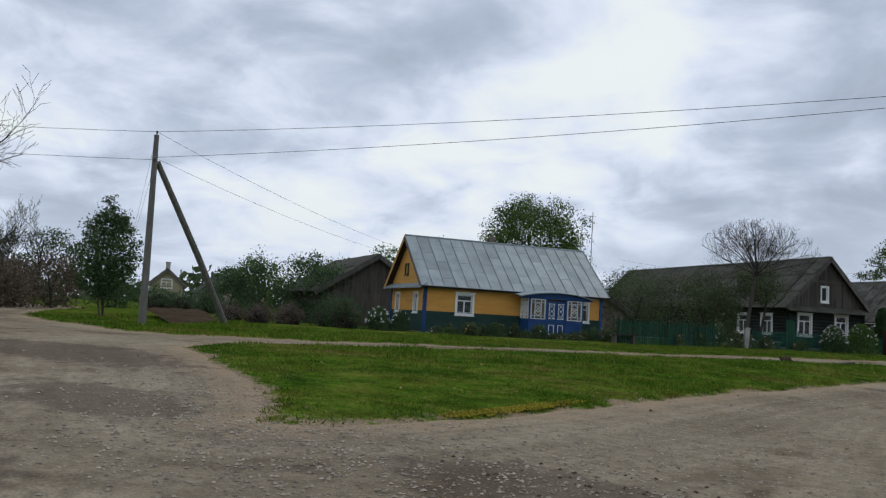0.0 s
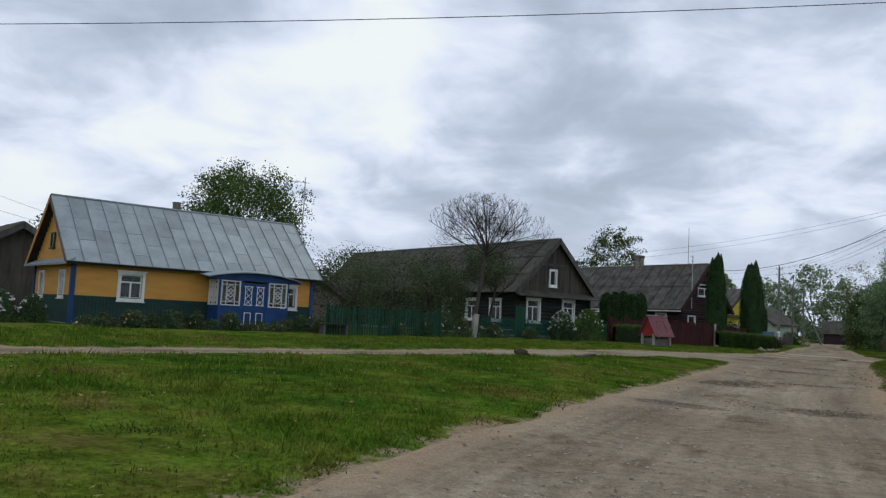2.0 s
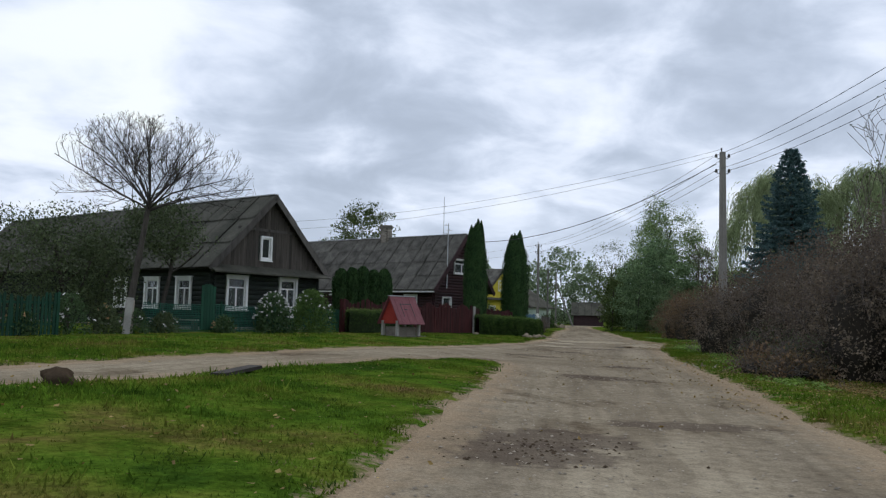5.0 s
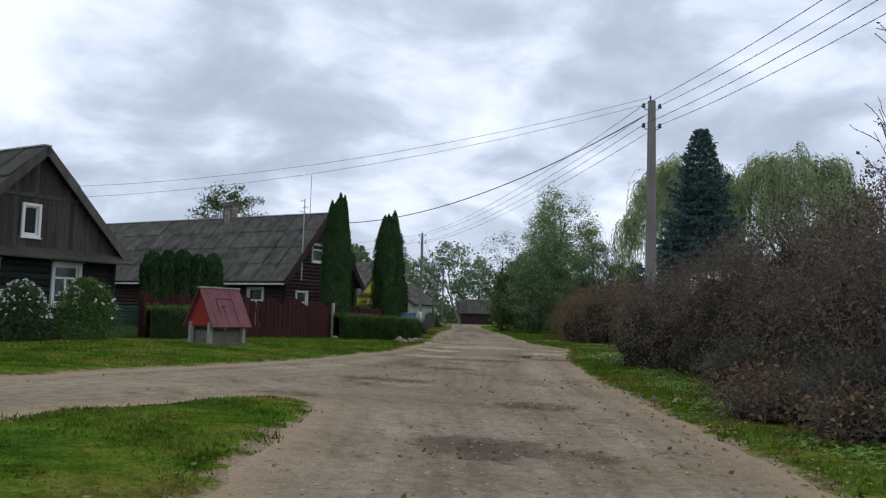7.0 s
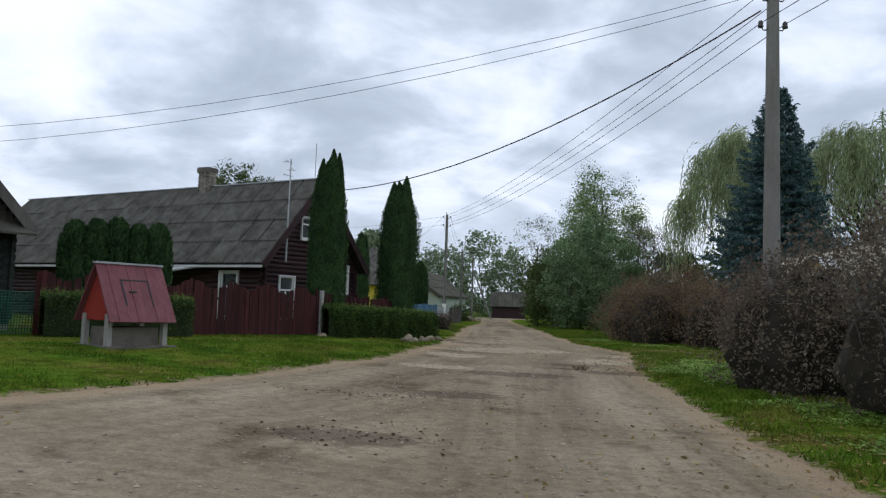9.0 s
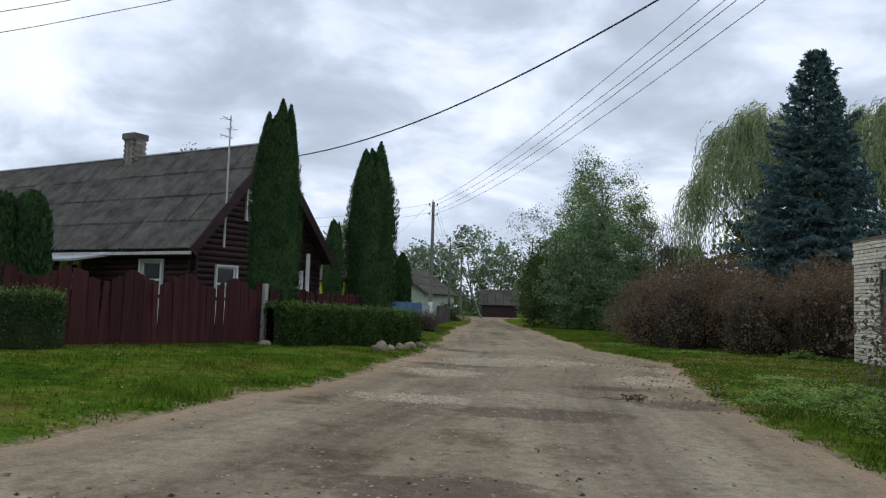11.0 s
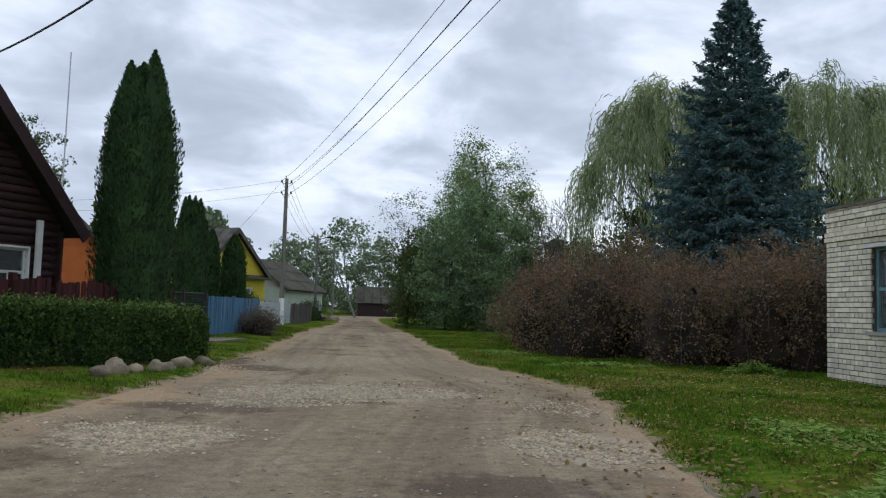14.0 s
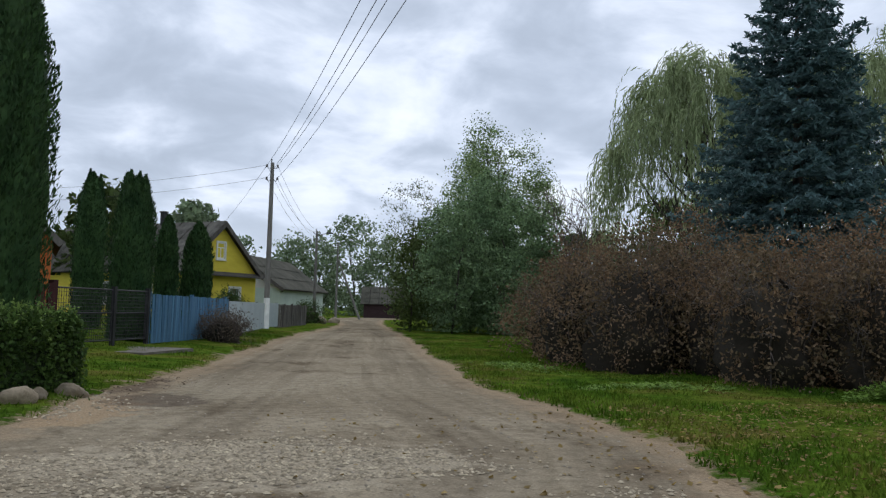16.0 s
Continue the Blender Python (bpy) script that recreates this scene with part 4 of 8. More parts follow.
# ---- the long dark log house ----
def log_house():
    b = 0.42
    L, half, zr, ze = 24.3, 3.33, 6.24 - b, 2.90 - b
    h = thing("house", frame_of(-6.1, 56.09, 139.4, b), "long dark weathered log house with mossy roof", "house")
    yn, yf, x0, x1 = 2.92, -2.92, 0.32, 24.0
    z_top = ze + 0.12
    near = [(1.78, 2.66, 0.90, 2.02), (4.08, 4.98, 0.90, 2.02), (6.6, 7.4, 0.90, 2.02)]
    gab = [(1.25, 2.15, 0.90, 2.12), (-1.55, -0.70, 0.95, 2.15)]
    wall_core(h, green_log, "x", x0, x1, 0, z_top, yn - 0.2, yn - 0.06, near)
    wall_core(h, green_log, "x", x0, x1, 0, z_top, yf + 0.06, yf + 0.2, [])
    wall_core(h, green_log, "y", yf + 0.2, yn - 0.2, 0, z_top, x0 + 0.06, x0 + 0.2, gab)
    wall_core(h, green_log, "y", yf + 0.2, yn - 0.2, 0, z_top, x1 - 0.2, x1 - 0.06, [])
    interior(h, x0 + 0.3, x1 - 0.3, yf + 0.3, yn - 0.3, 0, z_top)
    courses(h, "log", green_log, "x", x0 - 0.12, x1, 0.08, z_top, yn - 0.06, 1, 0.21, 0.07, near)
    courses(h, "log", green_log, "y", yf - 0.12, yn + 0.12, 0.185, z_top, x0 + 0.06, -1, 0.21, 0.07, gab)
    courses(h, "log", green_log, "x", x0 - 0.12, x1, 0.08, z_top, yf + 0.06, -1, 0.21, 0.07, [], joined=True)
    bm = bmesh.new()
    box(bm, x0 - 0.05, x1, yf - 0.02, yn + 0.02, -0.4, 0.08)
    part("plinth", bm, concrete, h)
    for a, c, z0, z1 in near:
        window(h, pose((a + c) / 2, yn + 0.02, z0, 0, 0, 180), c - a, z1 - z0, casing=0.11, head=0.04, curtain=False)
    for a, c, z0, z1 in gab:
        window(h, pose(x0 - 0.02, (a + c) / 2, z0, 0, 0, -90), c - a, z1 - z0, casing=0.11, head=0.04, curtain=False)
    # boarded gable with its small window
    gable_fill(h, x0 + 0.02, half - 0.2, zr - 0.16, ze + 0.05, green_log, 0.12)
    rnd = random.Random(3)
    n = 38
    for i in range(n):
        y = -half + 0.3 + (2 * half - 0.6) * i / n
        w = (2 * half - 0.6) / n
        t = ze + (zr - ze - 0.2) * (1 - abs(y + w / 2) / (half - 0.1))
        low = ze + 0.12
        for a, c in cut(low, t, 0, 1, [(2.98, 4.02, 0, 1)] if -0.15 < y + w / 2 < 0.62 else []):
            bm = bmesh.new()
            box(bm, x0 - 0.015 - rnd.uniform(0, 0.012), x0 + 0.02, y + 0.004, y + w - 0.004, a, c)
            part("gable_board", bm, barn_board, h)
    window(h, pose(x0 - 0.02, 0.22, 3.05, 0, 0, -90), 0.46, 0.88, casing=0.09, cross=(), bars=(), curtain=False)
    bm = bmesh.new()
    box(bm, x0 - 0.05, x0 - 0.01, -1.75, 1.75, 4.22, 4.34)
    part("tie_board", bm, grey_board, h)
    bm = bmesh.new()
    prism(bm, [(-0.30, ze - 0.12), (x0, ze + 0.20), (x0, ze + 0.12), (-0.30, ze - 0.18)], -half + 0.15, half - 0.05, "y")
    part("skirt_roof", bm, mossy_roof, h, "mossy board skirt roof under the gable")
    roof = gable_roof(h, L, half, zr, ze, mossy_roof, 0.0, 0.12)
    for side in (1, -1):
        wavy_roof(roof, side, L, half, zr, ze, mossy_roof, 1.1, 3, 5, 0.02, seed=3 + side)
        m, run = slope_frame(side, L, half, zr, ze)
        bm = bmesh.new()
        box(bm, -0.04, 0.0, 0, run + 0.05, -0.20, 0.06, m)
        part("bargeboard", bm, grey_board, roof)
    bm = bmesh.new()
    box(bm, 0, L, -0.13, 0.13, zr + 0.03, zr + 0.075)
    part("ridge_cap", bm, tin, roof)


log_house()


# ---- the maroon log house ----
def maroon_house():
    b = 0.30
    L, half, zr, ze = 19.0, 2.95, 5.86 - b, 2.57 - b
    h = thing("house", frame_of(3.24, 67.1, 139.0, b), "dark maroon log house with grey slate-sheet roof", "house")
    yn, yf, x0, x1 = 2.55, -2.55, 0.36, 18.7
    z_top = ze + 0.25
    near = [(1.55, 2.38, 0.40, 1.98), (5.2, 6.0, 0.85, 1.95)]
    gab = [(1.0, 1.72, 0.40, 1.90), (-1.75, -1.06, 0.40, 1.90), (-0.80, 0.70, 3.34, 4.12)]
    wall_core(h, maroon_log, "x", x0, x1, 0, z_top, yn - 0.2, yn - 0.05, near)
    wall_core(h, maroon_log, "x", x0, x1, 0, z_top, yf + 0.05, yf + 0.2, [])
    wall_core(h, maroon_log, "y", yf + 0.2, yn - 0.2, 0, z_top, x0 + 0.05, x0 + 0.2, gab)
    wall_core(h, maroon_log, "y", yf + 0.2, yn - 0.2, 0, z_top, x1 - 0.2, x1 - 0.05, [])
    interior(h, x0 + 0.3, x1 - 0.3, yf + 0.3, yn - 0.3, 0, z_top)
    bm = bmesh.new()
    slope = (zr - ze) / half
    z0 = z_top
    for p, q in ((0.70, half - 0.35), (-half + 0.35, -0.80)):
        prism(bm, [(p, z0), (q, z0), (q, max(z0 + 0.01, zr - 0.15 - slope * abs(q))), (p, max(z0 + 0.01, zr - 0.15 - slope * abs(p)))], x0 + 0.06, x0 + 0.15, "x")
    box(bm, x0 + 0.06, x0 + 0.15, -0.80, 0.70, z0, 3.34)
    prism(bm, [(-0.80, 4.12), (0.70, 4.12), (0.70, zr - 0.15 - slope * 0.70), (0, zr - 0.15), (-0.80, zr - 0.15 - slope * 0.80)], x0 + 0.06, x0 + 0.15, "x")
    part("gable", bm, maroon_log, h)
    courses(h, "log", maroon_log, "x", x0 - 0.12, x1, 0.10, z_top - 0.2, yn - 0.05, 1, 0.165, 0.06, near)
    reach = lambda z: (max(-2.65, -(zr - 0.2 - z) / slope), min(2.65, (zr - 0.2 - z) / slope))
    courses(h, "log", maroon_log, "y", -2.65, 2.65, 0.02, zr - 0.25, x0 + 0.05, -1, 0.165, 0.06, gab, top=reach)
    courses(h, "log", maroon_log, "x", x0 - 0.12, x1, 0.10, z_top - 0.2, yf + 0.05, -1, 0.165, 0.06, [], joined=True)
    bm = bmesh.new()
    box(bm, x0 - 0.05, x1, yf - 0.02, yn + 0.02, -0.4, 0.10)
    part("plinth", bm, old_concrete, h)
    for a, c, z0, z1 in near:
        window(h, pose((a + c) / 2, yn + 0.02, z0, 0, 0, 180), c - a, z1 - z0, casing=0.07, curtain=False)
    for a, c, z0, z1 in gab:
        window(h, pose(x0 - 0.02, (a + c) / 2, z0, 0, 0, -90), c - a, z1 - z0, casing=0.045, curtain=False)
    roof = gable_roof(h, L, half, zr, ze, slate_roof, 0.0, 0.12)
    for side in (1, -1):
        wavy_roof(roof, side, L, half, zr, ze, slate_roof, 0.95, 4, 6, 0.034, seed=8 + side, tilt=0.6)
        m, run = slope_frame(side, L, half, zr, ze)
        bm = bmesh.new()
        box(bm, -0.05, 0.0, 0, run + 0.03, -0.20, 0.05, m)
        part("bargeboard", bm, maroon_log, roof)
    bm = bmesh.new()
    box(bm, 0, L, half - 0.03, half + 0.01, ze - 0.13, ze - 0.045)
    part("fascia", bm, white_paint, roof, "white painted eaves board")
    bm = bmesh.new()
    box(bm, 0, L, -0.12, 0.12, zr + 0.05, zr + 0.09)
    part("ridge_cap", bm, tin, roof)
    chim = bmesh.new()
    box(chim, 6.0, 6.62, -0.30, 0.30, zr - 0.6, zr + 0.62)
    core = part("chimney", chim, mortar, h, "weathered pale brick chimney with a wider cap")
    bm = bmesh.new()
    box(bm, 0, 0.24, 0, 0.11, 0, 0.065)
    bmesh.ops.bevel(bm, geom=bm.edges[:], offset=0.006, segments=1)
    me = mesh_of("brick", bm, chimney_brick)
    for k in range(14):
        z = zr - 0.45 + k * 0.075
        for j in range(2):
            o = 0.06 * (k % 2)
            piece("brick", me, core, pose(5.99 + o + j * 0.27, -0.42 + 0.10, z))
            piece("brick", me, core, pose(5.99 + o + j * 0.27, 0.21, z))
            piece("brick", me, core, pose(6.01, -0.30 + o + j * 0.27, z, 0, 0, 90))
            piece("brick", me, core, pose(6.72, -0.30 + o + j * 0.27, z, 0, 0, 90))
    bm = bmesh.new()
    box(bm, 5.91, 6.71, -0.385, 0.385, zr + 0.58, zr + 0.78)
    bmesh.ops.bevel(bm, geom=bm.edges[:], offset=0.03, segments=1)
    part("cap", bm, old_concrete, core)
    core.matrix_local = Matrix.Translation((6.2, 0.1, zr)) @ Matrix.Diagonal((0.76, 0.76, 1.06, 1)) @ Matrix.Translation((-6.31, 0, -zr))
    bm = bmesh.new()
    box(bm, x0 - 0.12, x0 - 0.07, -2.04, -1.90, 0.9, 2.50)
    part("downpipe_board", bm, white_paint, h, "white painted upright board")
    # lean-to roof over the entrance on the road side
    bm = bmesh.new()
    prism(bm, [(yn - 0.1, ze - 0.02), (yn + 1.5, ze - 0.30), (yn + 1.5, ze - 0.36), (yn - 0.1, ze - 0.08)], 3.4, 7.0, "x")
    part("lean_to_roof", bm, tin, h)
    for x in (3.6, 6.8):
        bm = bmesh.new()
        box(bm, x - 0.05, x + 0.05, yn + 1.35, yn + 1.45, -0.2, ze - 0.32)
        part("lean_to_post", bm, maroon_log, h)


maroon_house()


# ---- simpler buildings behind ----
def plain_house(x, y, ang, L, half, zr, ze, b, wall_mat, roof_mat, gable_mat, label, windows=(), gable_windows=(), roof_rows=3, chimney=None, trim=None, wavy=True):
    h = thing("house", frame_of(x, y, ang, b), label, "house")
    zr, ze = zr - b, ze - b
    yn, x0, x1 = half - 0.35, 0.35, L - 0.3
    zt = ze + 0.1
    side_open = [(u - w / 2, u + w / 2, z, z + hh) for u, z, w, hh in windows]
    low = [(u - w / 2, u + w / 2, z, z + hh) for u, z, w, hh in gable_windows if z + hh < zt]
    wall_core(h, wall_mat, "x", x0, x1, -0.3, zt, yn - 0.15, yn, side_open)
    wall_core(h, wall_mat, "x", x0, x1, -0.3, zt, -yn, -yn + 0.15, [])
    wall_core(h, wall_mat, "y", -yn + 0.15, yn - 0.15, -0.3, zt, x0, x0 + 0.15, low)
    wall_core(h, wall_mat, "y", -yn + 0.15, yn - 0.15, -0.3, zt, x1 - 0.15, x1, [])
    interior(h, x0 + 0.2, x1 - 0.2, -yn + 0.2, yn - 0.2, 0, zt)
    for u, z, w, hh in windows:
        window(h, pose(u, yn, z, 0, 0, 180), w, hh, casing=0.1)
    gable_fill(h, x0 + 0.02, half - 0.25, zr - 0.15, zt, gable_mat, 0.1)
    gable_fill(h, x1 - 0.12, half - 0.25, zr - 0.15, zt, gable_mat, 0.1)
    courses(h, "gable_siding", gable_mat, "y", -half, half, zt, zr - 0.2, x0 + 0.02, -1, 0.14, 0.018,
            [(u - w / 2, u + w / 2, z, z + hh) for u, z, w, hh in gable_windows], top=lambda z: (-(zr - 0.2 - z) / ((zr - ze) / half), (zr - 0.2 - z) / ((zr - ze) / half)), joined=True)
    for u, z, w, hh in gable_windows:
        window(h, pose(x0 - 0.01, u, z, 0, 0, -90), w, hh, casing=0.1)
    roof = gable_roof(h, L, half, zr, ze, roof_mat)
    if wavy:
        for side in (1, -1):
            wavy_roof(roof, side, L, half, zr, ze, roof_mat, 1.2, roof_rows, 5, 0.022, seed=11 + side)
    for side in (1, -1):
        m, run = slope_frame(side, L, half, zr, ze)
        bm = bmesh.new()
        box(bm, -0.04, 0.0, 0, run + 0.03, -0.20, 0.05, m)
        part("bargeboard", bm, trim or grey_board, roof)
    if chimney:
        u, w, top = chimney
        bm = bmesh.new()
        box(bm, u - w / 2, u + w / 2, -w / 2, w / 2, zr - 0.5, zr + top)
        box(bm, u - w / 2 - 0.05, u + w / 2 + 0.05, -w / 2 - 0.05, w / 2 + 0.05, zr + top, zr + top + 0.08)
        part("chimney", bm, dark_metal if w < 0.35 else concrete, h)
    return h


lemon = plain_house(10.54, 106.3, 134.2, 15.0, 3.53, 6.21, 2.99, 0.25, yellow_wall, slate_roof, yellow_wall, "lemon yellow cottage with grey slate-sheet roof", windows=[(3.0, 0.9, 0.9, 1.2), (6.5, 0.9, 0.9, 1.2)],
                    gable_windows=[(0.0, 3.75, 0.62, 0.95), (-1.3, 0.85, 0.9, 1.15), (1.4, 0.85, 0.9, 1.15)], chimney=(5.4, 0.3, 0.75))
bm = bmesh.new()
prism(bm, [(-0.12, 2.72), (0.36, 2.95), (0.36, 2.88), (-0.12, 2.66)], -3.3, 3.3, "y")
part("skirt_roof", bm, grey_board, lemon)
plain_house(11.8, 116.4, 66, 12.0, 3.5, 4.9, 2.4, 0.1, mint_wall, mossy_roof, plaster, "pale mint plastered house with dark sheet roof")
plain_house(-28.0, 38.2, 144, 10.5, 3.7, 4.55, 2.2, 0.4, barn_board, mossy_roof, barn_board, "old dark barn with sagging dark roof", roof_rows=3)
plain_house(-17.2, 44.6, 128, 5.0, 2.3, 3.5, 1.95, 0.35, beige_wall, slate_roof, beige_wall, "small beige outbuilding behind the cottage", wavy=True)
plain_house(-68.0, 56.3, 140, 7.0, 2.0, 4.5, 2.7, 0.4, yellow_cream, brown_roof, yellow_cream, "small cream house with a brown pointed gable", gable_windows=[(0, 2.2, 1.0, 0.8)], chimney=(2.0, 0.45, 0.7))
plain_house(-72, 69, 150, 9.0, 3.0, 4.5, 2.3, 0.4, beige_wall, mossy_roof, grey_board, "low dark roofed house beyond the gardens", chimney=(2.0, 0.5, 0.8))
plain_house(-62, 26, 150, 18.0, 4.5, 5.0, 2.4, 0.4, beige_wall, mossy_roof, grey_board, "long low barn with a dark roof")
plain_house(29.4, 159.0, -14, 5.6, 2.8, 3.9, 1.7, 0.0, maroon_log, mossy_roof, dark_log, "dark brown barn at the road's bend")
plain_house(0.5, 88.6, 100, 10.0, 3.6, 7.0, 3.4, 0.3, orange_wall, bright_red, orange_wall, "orange brick house with a red roof behind the tall thujas", windows=[(2.5, 0.9, 0.8, 1.2)], gable_windows=[(0.4, 0.9, 0.9, 1.3), (0, 4.1, 0.8, 1.0)], wavy=False)


# ---- poles and wires ----
def pole(x, y, base, top, mat, label, lean=(0, 0), r=0.13, painted=0.0, arms=(0.25, 0.85), side=(1, 0)):
    """A tapered pole with pin insulators on hooks; returns the wire ends."""
    t = thing("utility_pole", pose(x, y, base), label, "utility pole")
    h = top - base
    bm = bmesh.new()
    tube(bm, [(0, 0, -0.4), (0, 0, 0.1), (lean[0] * 0.5, lean[1] * 0.5, h * 0.5), (lean[0], lean[1], h)], [r * 1.1, r * 1.1, r * 0.9, r * 0.68], 8)
    part("post", bm, mat, t)
    if painted:
        bm = bmesh.new()
        tube(bm, [(0, 0, -0.1), (0, 0, painted)], [r * 1.16, r * 1.10], 8)
        part("painted_foot", bm, white_paint, t, "white painted foot")
    ends = []
    sx, sy = side
    for i, dz in enumerate(arms):
        for k in (-1, 1):
            cx_, cy_, cz_ = lean[0], lean[1], h - dz
            bm = bmesh.new()
            tube(bm, [(cx_, cy_, cz_), (cx_ + k * sx * 0.20, cy_ + k * sy * 0.20, cz_ - 0.02), (cx_ + k * sx * 0.25, cy_ + k * sy * 0.25, cz_ + 0.08)], [0.014] * 3, 5)
            hook = part("hook", bm, dark_metal, t)
            bm = bmesh.new()
            px_, py_ = cx_ + k * sx * 0.25, cy_ + k * sy * 0.25
            tube(bm, [(px_, py_, cz_ + 0.03), (px_, py_, cz_ + 0.06), (px_, py_, cz_ + 0.09), (px_, py_, cz_ + 0.12), (px_, py_, cz_ + 0.17)], [0.05, 0.062, 0.04, 0.056, 0.03], 8)
            part("insulator", bm, porcelain, hook, smooth=True)
            ends.append(Vector((x + px_, y + py_, base + cz_ + 0.12)))
    bm = bmesh.new()
    tube(bm, [(lean[0] - sx * 0.04, lean[1] - sy * 0.04, h - 0.05), (lean[0] - sx * 0.04, lean[1] - sy * 0.04, h + 0.10), (lean[0] - sx * 0.04, lean[1] - sy * 0.04, h + 0.16)], [0.014, 0.03, 0.03], 6)
    part("top_pin", bm, porcelain, t)
    ends.append(Vector((x + lean[0], y + lean[1], top + 0.12)))
    return t, ends


def cable(a, b, sag, r=0.008, label="thin overhead electric wire", name="wire"):
    bm = bmesh.new()
    n = 18
    pts = [a.lerp(b, i / n) - Vector((0, 0, 4 * sag * (i / n) * (1 - i / n))) for i in range(n + 1)]
    tube(bm, pts, [r] * (n + 1), 5)
    return solo(name, bm, wire_mat, label, "overhead wire", group="overhead wires")


p_west, w_west = pole(-23.3, 18.4, 0.45, 6.95, old_pole_wood, "old wooden utility pole with a slanted brace, on grass", lean=(-0.2, 0.1), side=(0.75, -0.66), arms=(0.95,))
bm = bmesh.new()
tube(bm, [(-1.55, 5.3, -0.15), (-0.9, 3.0, 2.5), (-0.16, 0.2, 5.55)], [0.125, 0.12, 0.10], 8)
part("brace", bm, old_pole_wood, p_west)
_, w_one = pole(11.95, 51.42, 0.0, 7.9, pole_concrete, "grey concrete utility pole with double insulators", r=0.17, side=(0.98, -0.12))
_, w_near = pole(9.1, 24.2, 0.0, 7.8, pole_concrete, "grey concrete utility pole beside the bushes", r=0.17, side=(0.98, -0.12))
_, w_two = pole(12.15, 94.2, 0.12, 7.95, old_pole_wood, "grey utility pole with a white painted foot", painted=1.45, side=(0.98, -0.12))
p_three, w_three = pole(18.0, 120.6, 0.0, 7.3, old_pole_wood, "slim grey utility pole by the road", side=(0.98, -0.12))
p_four, w_four = pole(23.3, 142.3, 0.0, 8.1, old_pole_wood, "far grey utility pole with a slanted brace", side=(0.9, -0.3))
bm = bmesh.new()
tube(bm, [(2.3, -1.6, 0), (0.1, 0, 6.3)], [0.13, 0.10], 6)
part("brace", bm, old_pole_wood, p_four)
bm = bmesh.new()
tube(bm, [(0, 0, 6.9), (0.9, 0.0, 7.15)], [0.03, 0.03], 5)
box(bm, 0.8, 1.3, -0.08, 0.08, 7.10, 7.20)
part("street_light", bm, dark_metal, p_three)
for a, b in ((w_near, w_one), (w_one, w_two), (w_two, w_three), (w_three, w_four)):
    for i in range(4):
        cable(a[i], b[i], 0.6)
cable(w_west[2], w_near[4] - Vector((0, 0, 0.2)), 0.34)
cable(w_west[1], w_near[0] + Vector((0, 0, 0.05)), 0.34)
cable(w_west[2], Vector((-62, 3, 9.6)), 0.5)
cable(w_west[0], Vector((-62, 3, 8.6)), 0.5)
cable(w_west[2], Vector((-25.4, 39.6, 4.5)), 0.35, 0.006)
cable(w_west[1], Vector((-25.2, 39.4, 4.1)), 0.35, 0.006)
for i in (0, 2):
    cable(w_west[i] + Vector((0, 0, -0.1)), Vector((-48, 36, 3.2)), 0.2, 0.005)
cable(w_one[0] - Vector((0, 0, 0.35)), Vector((3.30, 67.0, 5.45)), 0.85, 0.017, "thick twisted service cable to the maroon house")
cable(w_one[4], Vector((-23.4, 66.0, 6.8)), 2.0, 0.006)
cable(w_one[0], Vector((-23.6, 66.4, 6.3)), 2.0, 0.006)
cable(w_two[0], Vector((-2, 101, 6.6)), 0.3, 0.007)
cable(w_two[2], Vector((-2, 101, 6.0)), 0.3, 0.007)
cable(w_two[0], Vector((10.2, 106.6, 5.9)), 0.1, 0.007)


def mast(x, y, base, top, label, arms):
    t = thing("antenna", pose(x, y, base), label, "antenna")
    h = top - base
    bm = bmesh.new()
    tube(bm, [(0, 0, 0), (0.02, 0, h)], [0.035, 0.022], 6)
    part("mast", bm, tin, t)
    for dz, l, ang in arms:
        bm = bmesh.new()
        c, s = math.cos(ang), math.sin(ang)
        tube(bm, [(-c * l * 0.8, -s * l * 0.8, h - dz + 0.05), (c * l * 0.3, s * l * 0.3, h - dz - 0.02)], [0.012, 0.012], 5)
        n = max(2, int(l / 0.16))
        for i in range(n):
            u = -0.75 + 1.0 * i / n
            tube(bm, [(c * l * u - s * 0.16, s * l * u + c * 0.16, h - dz), (c * l * u + s * 0.16, s * l * u - c * 0.16, h - dz)], [0.006, 0.006], 4)
        part("aerial", bm, tin, t)
    return t


mast(-16.75, 42.6, 0.4, 7.45, "tall thin antenna mast behind the ochre cottage", [(0.25, 0.75, 0.35), (0.6, 0.5, 1.9)])
mast(2.05, 65.75, 2.7, 6.35, "thin antenna mast fixed to the maroon house", [(0.12, 0.3, 0.8), (0.4, 0.25, 2.0), (0.6, 0.3, 0.2)])
mast(2.75, 83.0, 0.3, 10.35, "tall thin mast behind the maroon house", [])

# ---- fences ----


